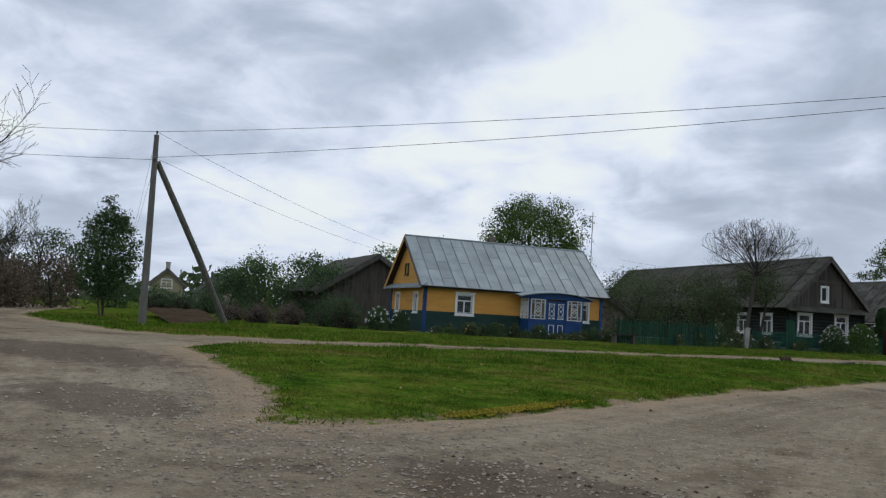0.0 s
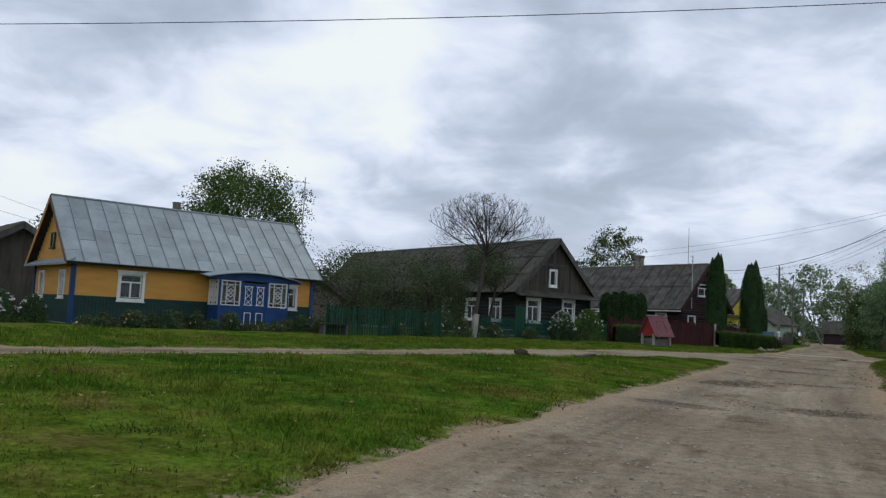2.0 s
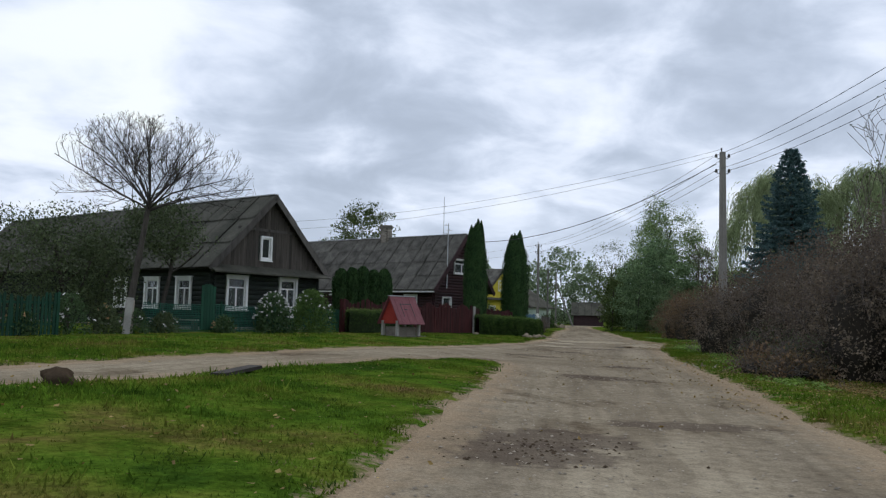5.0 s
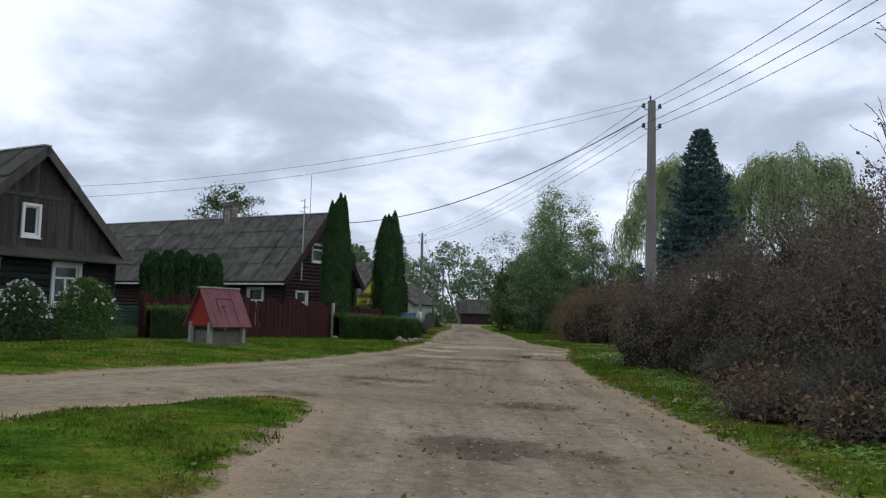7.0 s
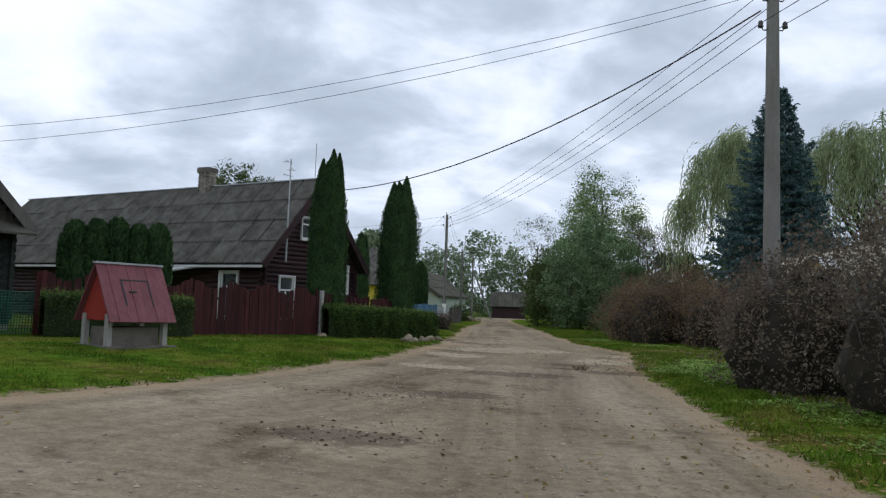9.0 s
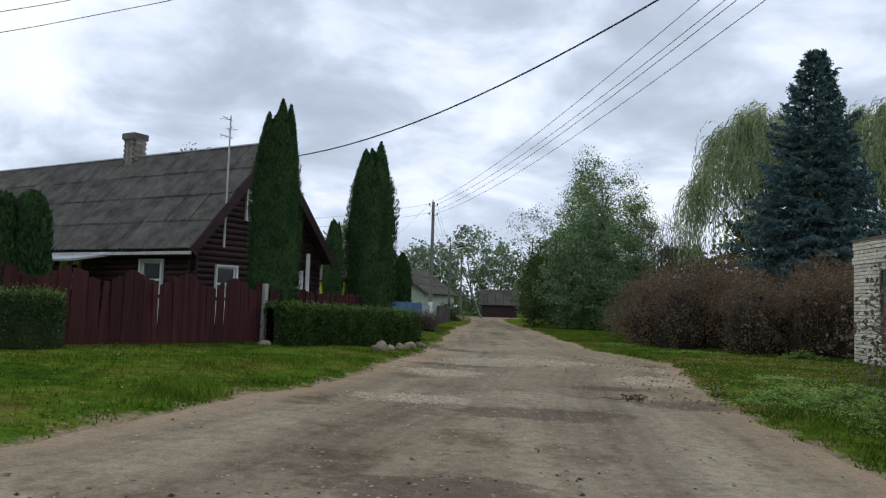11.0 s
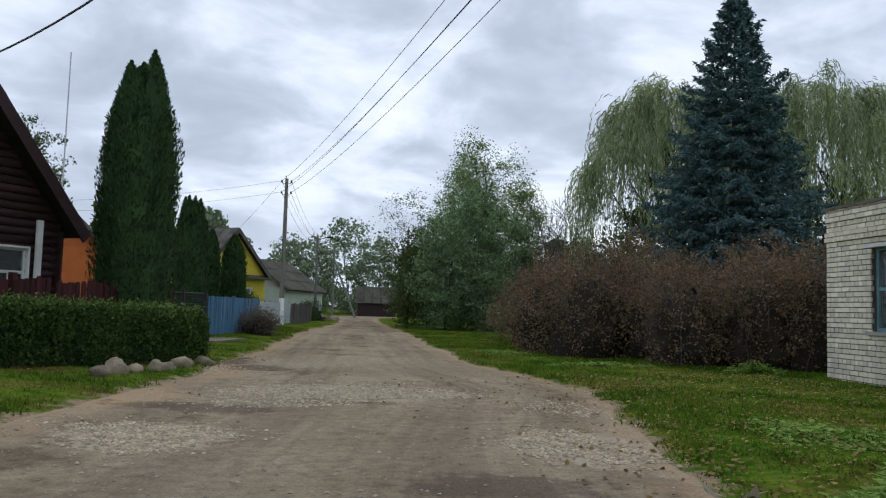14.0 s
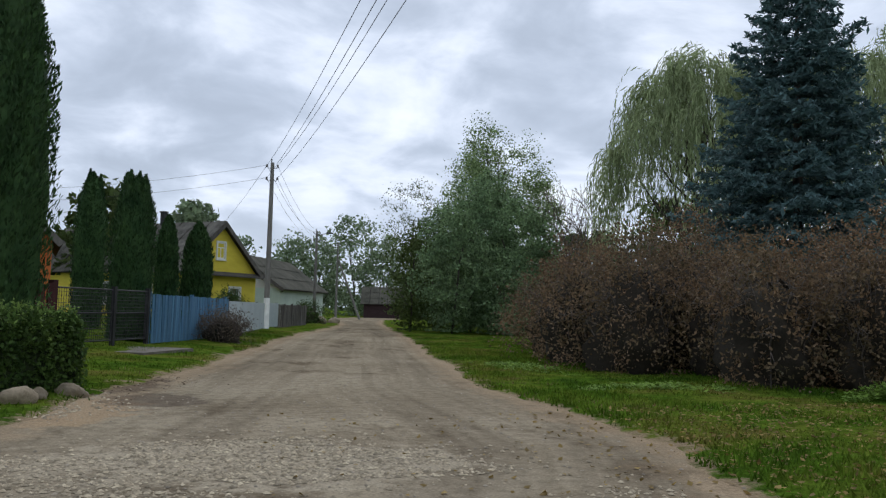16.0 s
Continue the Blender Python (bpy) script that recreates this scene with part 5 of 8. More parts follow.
def picket_fence(points, mat, height_, label, step=0.13, width=0.09, wave=0.0, wave_len=1.6, rails=(0.3, 0.9), post_mat=None, post_every=2.2, jitter=0.03, category="fence", top="pointed", seed=4, on_ground=True, thick=0.022, post_h=1.05):
    """Pickets on rails between posts along a line; each picket is a part."""
    rnd = random.Random(seed)
    f = thing("fence", pose(points[0][0], points[0][1], ground_at(*points[0])), label, category)
    ox, oy, oz = points[0][0], points[0][1], ground_at(*points[0])
    bm = bmesh.new()
    w, hh = width, height_
    if top == "pointed":
        outline = [(-w / 2, 0.05), (w / 2, 0.05), (w / 2, hh - 0.05), (0, hh), (-w / 2, hh - 0.05)]
    elif top == "round":
        outline = [(-w / 2, 0.05), (w / 2, 0.05), (w / 2, hh - 0.035), (w / 4, hh - 0.008), (-w / 4, hh - 0.008), (-w / 2, hh - 0.035)]
    else:
        outline = [(-w / 2, 0.05), (w / 2, 0.05), (w / 2, hh), (-w / 2, hh)]
    prism(bm, outline, -thick, 0, "y")
    me = mesh_of("picket", bm, mat)
    run = 0.0
    for (ax, ay), (bx, by) in zip(points, points[1:]):
        l = math.hypot(bx - ax, by - ay)
        ang = math.degrees(math.atan2(by - ay, bx - ax))
        n = int(l / step)
        for i in range(n):
            s = (i + 0.5) / n
            x, y = ax + s * (bx - ax), ay + s * (by - ay)
            scale = 1 + wave * math.cos(2 * math.pi * (run + s * l) / wave_len) + rnd.uniform(-jitter, jitter) * 0.6
            m = Matrix.Translation((x - ox, y - oy, ground_at(x, y) - oz)) @ pose(0, 0, 0, rnd.gauss(0, 1.0), rnd.gauss(0, 1.2), ang) @ Matrix.Diagonal((1, 1, scale, 1))
            piece("picket", me, f, m)
        for z in rails:
            bm = bmesh.new()
            za, zb = ground_at(ax, ay) - oz + z, ground_at(bx, by) - oz + z
            k = Matrix.Translation((ax - ox, ay - oy, 0)) @ pose(0, 0, 0, 0, 0, ang)
            vs = box(bm, 0, l, 0.0, 0.045, 0, 0.07, k)
            for j, v in enumerate(vs):
                v.co.z += za if j < 4 else zb
            part("rail", bm, mat, f)
        m_ = max(1, int(l / post_every))
        for i in range(m_ + 1):
            x, y = ax + (bx - ax) * i / m_, ay + (by - ay) * i / m_
            bm = bmesh.new()
            k = Matrix.Translation((x - ox, y - oy, ground_at(x, y) - oz)) @ pose(0, 0, 0, 0, 0, ang)
            box(bm, -0.05, 0.05, 0.045, 0.14, -0.3, height_ * post_h, k)
            part("post", bm, post_mat or mat, f)
        run += l
    return f


picket_fence([(-3.1, 56.6), (-0.2, 59.2), (3.25, 62.85)], maroon_picket, 1.42, "dark maroon wooden picket fence with a wavy top", 0.125, 0.1235, wave=0.085, wave_len=1.35, top="round", rails=(0.35, 1.0))
picket_fence([(3.45, 63.1), (7.0, 69.0)], maroon_picket, 1.35, "dark maroon wooden picket fence behind the hedge", 0.13, 0.11, wave=0.03, wave_len=1.4, top="round", seed=6)
bm = bmesh.new()
box(bm, -0.05, 0.05, -0.05, 0.05, -0.3, 1.45)
solo("fence_post", bm, concrete, "pale concrete fence post at the maroon fence's end", "fence post", pose(3.33, 62.88, ground_at(3.33, 62.88), 0, 1, 45))
picket_fence([(-13.2, 37.6), (-11.9, 40.2), (-10.3, 44.2)], green_picket, 1.18, "green painted wooden picket fence with pointed slats", 0.14, 0.085, wave=0.04, wave_len=2.4, jitter=0.08)
picket_fence([(7.95, 77.3), (10.0, 83.0)], blue_board, 1.28, "faded blue board fence", 0.125, 0.12, top="flat", jitter=0.015, seed=9)
picket_fence([(12.9, 96.5), (15.5, 106.0)], grey_board, 1.2, "dark brown board fence along the verge", 0.15, 0.13, top="flat", seed=12)


def sheet_fence(a, b, h, mat, label):
    l = math.dist(a, b)
    t = thing("fence", pose(a[0], a[1], ground_at(*a), 0, 0, math.degrees(math.atan2(b[1] - a[1], b[0] - a[0]))), label, "fence")
    n = max(1, round(l / 2.4))
    for i in range(n):
        bm = bmesh.new()
        u0, u1 = l * i / n, l * (i + 1) / n
        k = 24
        for j in range(k):
            p, q = u0 + (u1 - u0) * j / k, u0 + (u1 - u0) * (j + 1) / k
            y0, y1 = 0.012 * (j % 2), 0.012 * ((j + 1) % 2)
            vs = [bm.verts.new(v) for v in ((p, y0, 0.08), (q, y1, 0.08), (q, y1, h), (p, y0, h))]
            bm.faces.new(vs)
        bmesh.ops.remove_doubles(bm, verts=bm.verts[:], dist=0.0005)
        part("sheet", bm, mat, t)
        bm = bmesh.new()
        box(bm, u0 - 0.03, u0 + 0.03, 0.02, 0.08, -0.2, h + 0.03)
        part("post", bm, dark_metal, t)
    return t


sheet_fence((10.05, 83.1), (12.0, 93.4), 1.22, pale_sheet, "pale blue corrugated sheet fence")
sheet_fence((12.25, 94.9), (12.9, 96.4), 1.22, pale_sheet, "short pale sheet panel beside the pole")


def mesh_gate():
    a, b = (6.0, 73.4), (7.85, 77.15)
    l = math.dist(a, b)
    g = thing("gate", pose(a[0], a[1], ground_at(*a), 0, 0, math.degrees(math.atan2(b[1] - a[1], b[0] - a[0]))), "dark metal gate of wire mesh in a thin frame", "gate")
    for u0, u1 in ((0.06, l * 0.62), (l * 0.66, l - 0.06)):
        bm = bmesh.new()
        for z in (0.12, 0.75, 1.28):
            tube(bm, [(u0, 0, z), (u1, 0, z)], [0.02, 0.02], 5)
        for u in (u0, u1):
            tube(bm, [(u, 0, 0.1), (u, 0, 1.3)], [0.022, 0.022], 5)
        leaf = part("gate_leaf", bm, dark_metal, g)
        bm = bmesh.new()
        n = int((u1 - u0) / 0.08)
        for i in range(n):
            u = u0 + (u1 - u0) * i / n
            tube(bm, [(u, 0, 0.12), (u, 0, 1.28)], [0.006, 0.006], 3)
        for i in range(14):
            z = 0.16 + i * 0.08
            tube(bm, [(u0, 0, z), (u1, 0, z)], [0.006, 0.006], 3)
        tagged(part("wire_mesh", bm, dark_metal, leaf), kind="stuff")
    for u in (0, l * 0.64, l):
        bm = bmesh.new()
        box(bm, u - 0.045, u + 0.045, -0.045, 0.045, -0.2, 1.36)
        part("gate_post", bm, dark_metal, g)


mesh_gate()


def net_fence(points, h, label):
    """Green netting hung between posts."""
    x0, y0 = points[0]
    z0 = ground_at(x0, y0)
    t = thing("fence", pose(x0, y0, z0), label, "fence")
    for (ax, ay), (bx, by) in zip(points, points[1:]):
        l = math.dist((ax, ay), (bx, by))
        bm = bmesh.new()
        n, k = int(l / 0.07), int(h / 0.07)
        at = lambda s, z: (ax - x0 + (bx - ax) * s + 0.03 * math.sin(9 * s + z * 3), ay - y0 + (by - ay) * s, z + ground_at(ax + (bx - ax) * s, ay + (by - ay) * s) - z0 - 0.05 * math.sin(math.pi * s) * z)
        for i in range(n + 1):
            tube(bm, [at(i / n, 0.05), at(i / n, h)], [0.013, 0.013], 3, False)
        for j in range(k + 1):
            z = 0.05 + (h - 0.05) * j / k
            tube(bm, [at(s / 6, z) for s in range(7)], [0.013] * 7, 3, False)
        tagged(part("net", bm, net_mat, t), kind="stuff")
        bm = bmesh.new()
        tube(bm, [(bx - x0, by - y0, -0.3), (bx - x0, by - y0, h + 0.12)], [0.03, 0.03], 6)
        part("post", bm, green_picket, t)
    return t


net_fence([(-9.2, 48.3), (-7.2, 51.0), (-5.5, 53.5), (-4.2, 55.4), (-2.85, 57.4)], 1.05, "dark green garden netting on thin posts")
gate_ = thing("garden_gate", pose(-7.75, 50.2, ground_at(-7.7, 50.2), 0, 0, 50), "tall green painted board gate by the log house", "gate")
for i in range(5):
    bm = bmesh.new()
    box(bm, i * 0.125, i * 0.125 + 0.115, -0.02, 0, 0.1, 1.72 + 0.05 * math.sin(i))
    part("board", bm, green_picket, gate_)
for z in (0.4, 1.3):
    bm = bmesh.new()
    box(bm, 0, 0.62, 0, 0.04, z, z + 0.08)
    part("rail", bm, green_picket, gate_)

# pale post leaning in front of the bare tree, and a plank bench by the wall
bm = bmesh.new()
box(bm, -0.11, 0.11, -0.09, 0.09, -0.3, 1.18)
bmesh.ops.bevel(bm, geom=bm.edges[:], offset=0.02, segments=1)
solo("gate_post", bm, concrete, "leaning pale concrete post by the verge", "post", pose(-9.2, 46.6, ground_at(-9.2, 46.6), 0, 4, 20))


def bench(x, y, ang, l, label, mat):
    t = thing("bench", pose(x, y, ground_at(x, y), 0, 0, ang), label, "bench")
    bm = bmesh.new()
    box(bm, 0, l, -0.16, 0.16, 0.42, 0.47)
    part("seat", bm, mat, t)
    for u in (0.25, l - 0.25):
        bm = bmesh.new()
        box(bm, u - 0.06, u + 0.06, -0.12, 0.12, -0.1, 0.42)
        part("leg", bm, grey_board, t)


bench(-13.4, 36.9, 58, 1.6, "low dark plank bench in front of the garden", dark_log)
bench(-11.4, 55.1, -40.6, 4.0, "long grey plank bench along the log house", concrete)


# ---- the well ----
def well():
    x, y = -0.52, 53.6
    t = thing("well", pose(x, y, ground_at(x, y), 0, 0, 43), "covered village well with a faded red gabled roof on concrete", "well")
    z = -ground_at(x, y)
    zr, ze, half, l = 1.92 + z, 0.80 + z, 0.66, 1.42
    bm = bmesh.new()
    box(bm, -0.50, 0.50, -0.38, 0.38, -0.2, ze - 0.10)
    bmesh.ops.bevel(bm, geom=bm.edges[:], offset=0.025, segments=2)
    part("well_curb", bm, old_concrete, t, "stained grey-brown concrete curb", smooth=False)
    bm = bmesh.new()
    box(bm, -0.72, 0.72, -0.74, 0.62, -0.1, 0.06)
    part("slab", bm, old_concrete, t)
    for u in (-l / 2 + 0.12, l / 2 - 0.12):
        bm = bmesh.new()
        prism(bm, [(-half + 0.06, ze + 0.03), (half - 0.06, ze + 0.03), (0, zr - 0.06)], u - 0.015, u + 0.015, "x")
        part("gable", bm, bright_red, t, "bright red gable boards")
        for v in (-0.42, 0.42):
            bm = bmesh.new()
            box(bm, u - 0.05, u + 0.05, v - 0.06, v + 0.06, -0.1, ze + 0.15)
            part("corner_post", bm, concrete, t)
    for side in (1, -1):
        m, run = slope_frame(side, l, half, zr, ze, -l / 2)
        bm = bmesh.new()
        k = 7
        box(bm, 0, l, 0, run, -0.012, 0.006, m)
        roof = part("roof_slope", bm, well_red, t, "faded pinkish red tin over boards")
        for i in range(k):
            bm = bmesh.new()
            box(bm, l * i / k + 0.003, l * (i + 1) / k - 0.003, 0, run, 0.006, 0.020 + 0.005 * (i % 2), m)
            part("board", bm, well_red, roof)
        if side == -1:
            bm = bmesh.new()
            for a, b, c, d in ((0.42, 1.02, 0.36, 0.39), (0.42, 0.45, 0.39, 0.95), (0.99, 1.02, 0.39, 0.95)):
                box(bm, a, b, c, d, 0.022, 0.030, m)
            box(bm, 0.55, 0.70, 0.62, 0.655, 0.022, 0.045, m)
            part("hatch_edge", bm, dark_metal, roof)
    bm = bmesh.new()
    box(bm, -l / 2 - 0.02, l / 2 + 0.02, -0.06, 0.06, zr - 0.005, zr + 0.035)
    part("ridge_cap", bm, tin, t, "pale tin ridge strip")


well()


# ---- the sand-lime brick shop ----
def brick_shop():
    b = -0.14
    ang = 258.5
    h = thing("shop", pose(20.1, 64.4, b, 0, 0, ang), "single-storey pale sand-lime brick building with teal windows", "building")
    # x runs south along the road front from the north-west corner; -y faces the road
    L, D, H = 9.0, 6.0, 3.72
    openings = [(1.48, 3.30, 1.18, 2.80), (5.2, 7.0, 1.18, 2.80)]
    wall_core(h, mortar, "x", 0.02, L, 0, H, 0.02, 0.32, openings)
    wall_core(h, mortar, "x", 0.02, L, 0, H, D - 0.3, D - 0.02, [])
    wall_core(h, mortar, "y", 0.32, D - 0.3, 0, H, 0.02, 0.3, [])
    wall_core(h, mortar, "y", 0.32, D - 0.3, 0, H, L - 0.3, L, [])
    bm = bmesh.new()
    box(bm, 0.3, L - 0.3, 0.35, D - 0.3, H - 0.35, H - 0.2)
    part("roof", bm, concrete, h)
    # wall added behind the windows, its dark colour standing for an unlit room
    bm = bmesh.new()
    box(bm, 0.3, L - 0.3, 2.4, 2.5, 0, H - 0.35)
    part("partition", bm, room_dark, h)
    bm = bmesh.new()
    box(bm, -0.03, L, -0.03, D, -0.5, 0.08)
    part("plinth", bm, concrete, h)
    bw, bh, gap = 0.25, 0.086, 0.017
    bm = bmesh.new()
    box(bm, 0, bw, 0, 0.10, 0, bh)
    bmesh.ops.bevel(bm, geom=[e for e in bm.edges], offset=0.006, segments=1)
    full = mesh_of("brick", bm, sand_brick)
    bm = bmesh.new()
    box(bm, 0, 0.119, 0, 0.10, 0, bh)
    bmesh.ops.bevel(bm, geom=[e for e in bm.edges], offset=0.006, segments=1)
    header = mesh_of("brick", bm, sand_brick)
    rnd = random.Random(2)
    rest = bmesh.new()
    front = wall_core(h, mortar, "x", 0.03, L - 0.01, 0.09, 0.1, 0.01, 0.02, [], "brick_facing")
    for k in range(35):
        z = 0.09 + k * 0.104
        corbel = 0.05 if k in (28, 29) else (0.03 if k > 31 else 0.0)
        heads = k % 3 == 1
        x0 = 0.0
        first = True
        while x0 < L - 0.1:
            w, me = (0.119, header) if heads or (first and k % 2) else (bw, full)
            for p, q in cut(x0, x0 + w, z, z + bh, openings):
                if q - p > w - 0.01 and x0 < 1.45:
                    piece("brick", me, front, pose(x0, -0.012 - corbel + rnd.uniform(-0.003, 0.003), z, 0, 0, rnd.gauss(0, 0.2)))
                elif q - p > 0.03:
                    box(rest, p, q, -0.012 - corbel, 0.05, z, z + bh)
            x0 += w + gap
            first = False
        y0 = 0.11
        while y0 < 3:
            box(rest, -0.012, 0.05, y0, y0 + bw, z, z + bh)
            y0 += bw + gap
    tagged(part("brick_rest", rest, sand_brick, front), kind="stuff")
    for a, c, z0, z1 in openings:
        w, hh = c - a, z1 - z0
        bm = bmesh.new()
        s = 0.07
        box(bm, a, a + s, 0.10, 0.18, z0, z1)
        box(bm, c - s, c, 0.10, 0.18, z0, z1)
        box(bm, a + s, c - s, 0.10, 0.18, z0, z0 + s)
        box(bm, a + s, c - s, 0.10, 0.18, z1 - s, z1)
        bmesh.ops.remove_doubles(bm, verts=bm.verts[:], dist=0.001)
        win = part("window", bm, teal_paint, h, "faded teal wooden window frame")
        for u in (0.22, 0.72):
            bm = bmesh.new()
            box(bm, a + w * u - 0.04, a + w * u + 0.04, 0.105, 0.175, z0 + s, z1 - s)
            part("mullion", bm, teal_paint, win)
        bm = bmesh.new()
        box(bm, a + s, a + w * 0.22 - 0.04, 0.11, 0.17, z0 + hh * 0.48, z0 + hh * 0.48 + 0.07)
        part("transom", bm, teal_paint, win)
        bm = bmesh.new()
        box(bm, a + 0.04, a + w * 0.22, 0.138, 0.144, z0 + 0.04, z1 - 0.04)
        part("pane", bm, glass, win)
        bm = bmesh.new()
        box(bm, a + w * 0.72, c - 0.04, 0.138, 0.144, z0 + 0.04, z1 - 0.04)
        part("pane", bm, glass, win)
        bm = bmesh.new()
        for i in range(7):
            turn = radians(86 - 12 * i)
            tube(bm, [(a + w * 0.27, 0.2, z0 + 0.05), (a + w * 0.27 + math.cos(turn) * w * 0.44, 0.2, z0 + 0.05 + math.sin(turn) * hh * 0.82)], [0.007, 0.007], 4)
        part("window_grille", bm, rust_iron, win)
        bm = bmesh.new()
        box(bm, a - 0.14, c + 0.10, -0.05, 0.10, z0 - 0.07, z0)
        part("window_sill", bm, concrete, win)
        bm = bmesh.new()
        box(bm, a - 0.22, c + 0.22, -0.035, 0.10, z1, z1 + 0.06)
        part("lintel_strip", bm, white_paint, win)
    # shallow arched canopy over the door further along
    bm = bmesh.new()
    n = 10
    arc = [(2.9 + 2.2 * i / n, 3.0 + 0.42 * math.sin(math.pi * i / n)) for i in range(n + 1)]
    for (xa, za), (xc, zc) in zip(arc, arc[1:]):
        vs = [bm.verts.new(v) for v in ((xa, -0.62, za), (xc, -0.62, zc), (xc, 0.0, zc), (xa, 0.0, za))]
        ws = [bm.verts.new(v.co + Vector((0, 0, 0.03))) for v in vs]
        bm.faces.new(vs[::-1])
        bm.faces.new(ws)
        for j in range(4):
            bm.faces.new((vs[j], vs[(j + 1) % 4], ws[(j + 1) % 4], ws[j]))
    canopy = part("canopy", bm, tin, h, "shallow arched tin canopy with a yellow front")
    bm = bmesh.new()
    prism(bm, [(x, z - 0.02) for x, z in arc] + [(arc[-1][0], 2.97), (arc[0][0], 2.97)], -0.58, -0.56, "y")
    part("canopy_front", bm, mustard_paint, canopy)
    bm = bmesh.new()
    box(bm, -0.05, L, -0.08, 0.3, H - 0.06, H)
    part("parapet_cap", bm, old_concrete, h)


brick_shop()


# ---- plants ----
def unit(v):
    return v / np.maximum(np.linalg.norm(v, axis=-1, keepdims=True), 1e-9)


def diamonds(c, u, v, a, b):
    """Pointed leaves round the centres c: half-length a along u, half-width b along v."""
    a, b = np.reshape(a, (-1, 1)), np.reshape(b, (-1, 1))
    bend = np.cross(u, v) * (a * 0.18)
    verts = np.stack([c - u * a, c + v * b + bend, c + u * a, c - v * b + bend], 1).reshape(-1, 3)
    return verts, np.arange(len(verts)).reshape(-1, 4)


def scatter(g, c, size, aspect=0.5, droop=0.0, out=None):
    """Leaves in random directions, or roughly facing outwards."""
    n = len(c)
    u = g.normal(size=(n, 3))
    u[:, 2] -= droop
    if out is not None:
        u = u + 1.2 * out
    u = unit(u)
    v = unit(np.cross(u, g.normal(size=(n, 3))))
    a = size * g.uniform(0.6, 1.25, n) / 2
    return diamonds(c, u, v, a, a * aspect)


def join(*sets):
    vs, fs, k = [], [], 0
    for v, f in sets:
        vs.append(v)
        fs.append(f + k)
        k += len(v)
    return np.concatenate(vs), np.concatenate(fs)


def sticks(segs, sides=4):
    """Tapered prisms for all branch segments (x, y, z, X, Y, Z, r, R)."""
    s = np.asarray(segs, float)
    p, q, r0, r1 = s[:, :3], s[:, 3:6], s[:, 6:7], s[:, 7:8]
    d = unit(q - p)
    u = unit(np.cross(d, np.where(np.abs(d[:, 2:3]) > 0.9, [[1.0, 0.2, 0]], [[0, 0, 1.0]])))
    w = np.cross(d, u)
    ring = [2 * math.pi * k / sides for k in range(sides)]
    verts = np.stack([p + r0 * (math.cos(a) * u + math.sin(a) * w) for a in ring] + [q + r1 * (math.cos(a) * u + math.sin(a) * w) for a in ring], 1)
    base = np.arange(len(s))[:, None] * 2 * sides
    faces = np.stack([np.concatenate([base + k, base + (k + 1) % sides, base + sides + (k + 1) % sides, base + sides + k], 1) for k in range(sides)], 1)
    return verts.reshape(-1, 3), faces.reshape(-1, 4)


def grow(g, base, direction, length, radius, levels, kids, spread, up=0.25, ratio=0.62, bend=0.12, steps=4, first=0.35):
    """A branching skeleton: all segments and the outer points."""
    segs, tips = [], []
    todo = [(np.array(base, float), unit(np.array(direction, float)), length, radius, levels)]
    while todo:
        p, d, l, r, lev = todo.pop()
        thin = r * 0.55 if lev else r * 0.3
        path = [p]
        for k in range(steps):
            d = unit(d + g.normal(size=3) * bend + np.array([0, 0, up * 0.15]))
            q = path[-1] + d * l / steps
            ra, rb = r + (thin - r) * k / steps, r + (thin - r) * (k + 1) / steps
            segs.append((*path[-1], *q, ra, rb))
            path.append(q)
        if lev <= 1:
            tips += path[1:]
        if lev:
            n = kids[len(kids) - lev] if lev <= len(kids) else kids[0]
            for k in range(n):
                s = first + (1 - first) * (k + g.uniform(0, 0.9)) / n
                i = min(int(s * steps), steps - 1)
                at = path[i] + (path[i + 1] - path[i]) * (s * steps - i)
                side = unit(np.cross(d, g.normal(size=3)))
                nd = unit(d * (1 - spread) + side * spread + np.array([0, 0, up]))
                todo.append((at, nd, l * ratio * g.uniform(0.7, 1.15) * (1.15 - 0.45 * s), max(r * 0.5 * (1.1 - 0.5 * s), 0.004), lev - 1))
    return segs, np.array(tips)


def place(name, x, y, label, category, group="", dz=0.0):
    return thing(name, pose(x, y, ground_at(x, y) + dz), label, category, group)


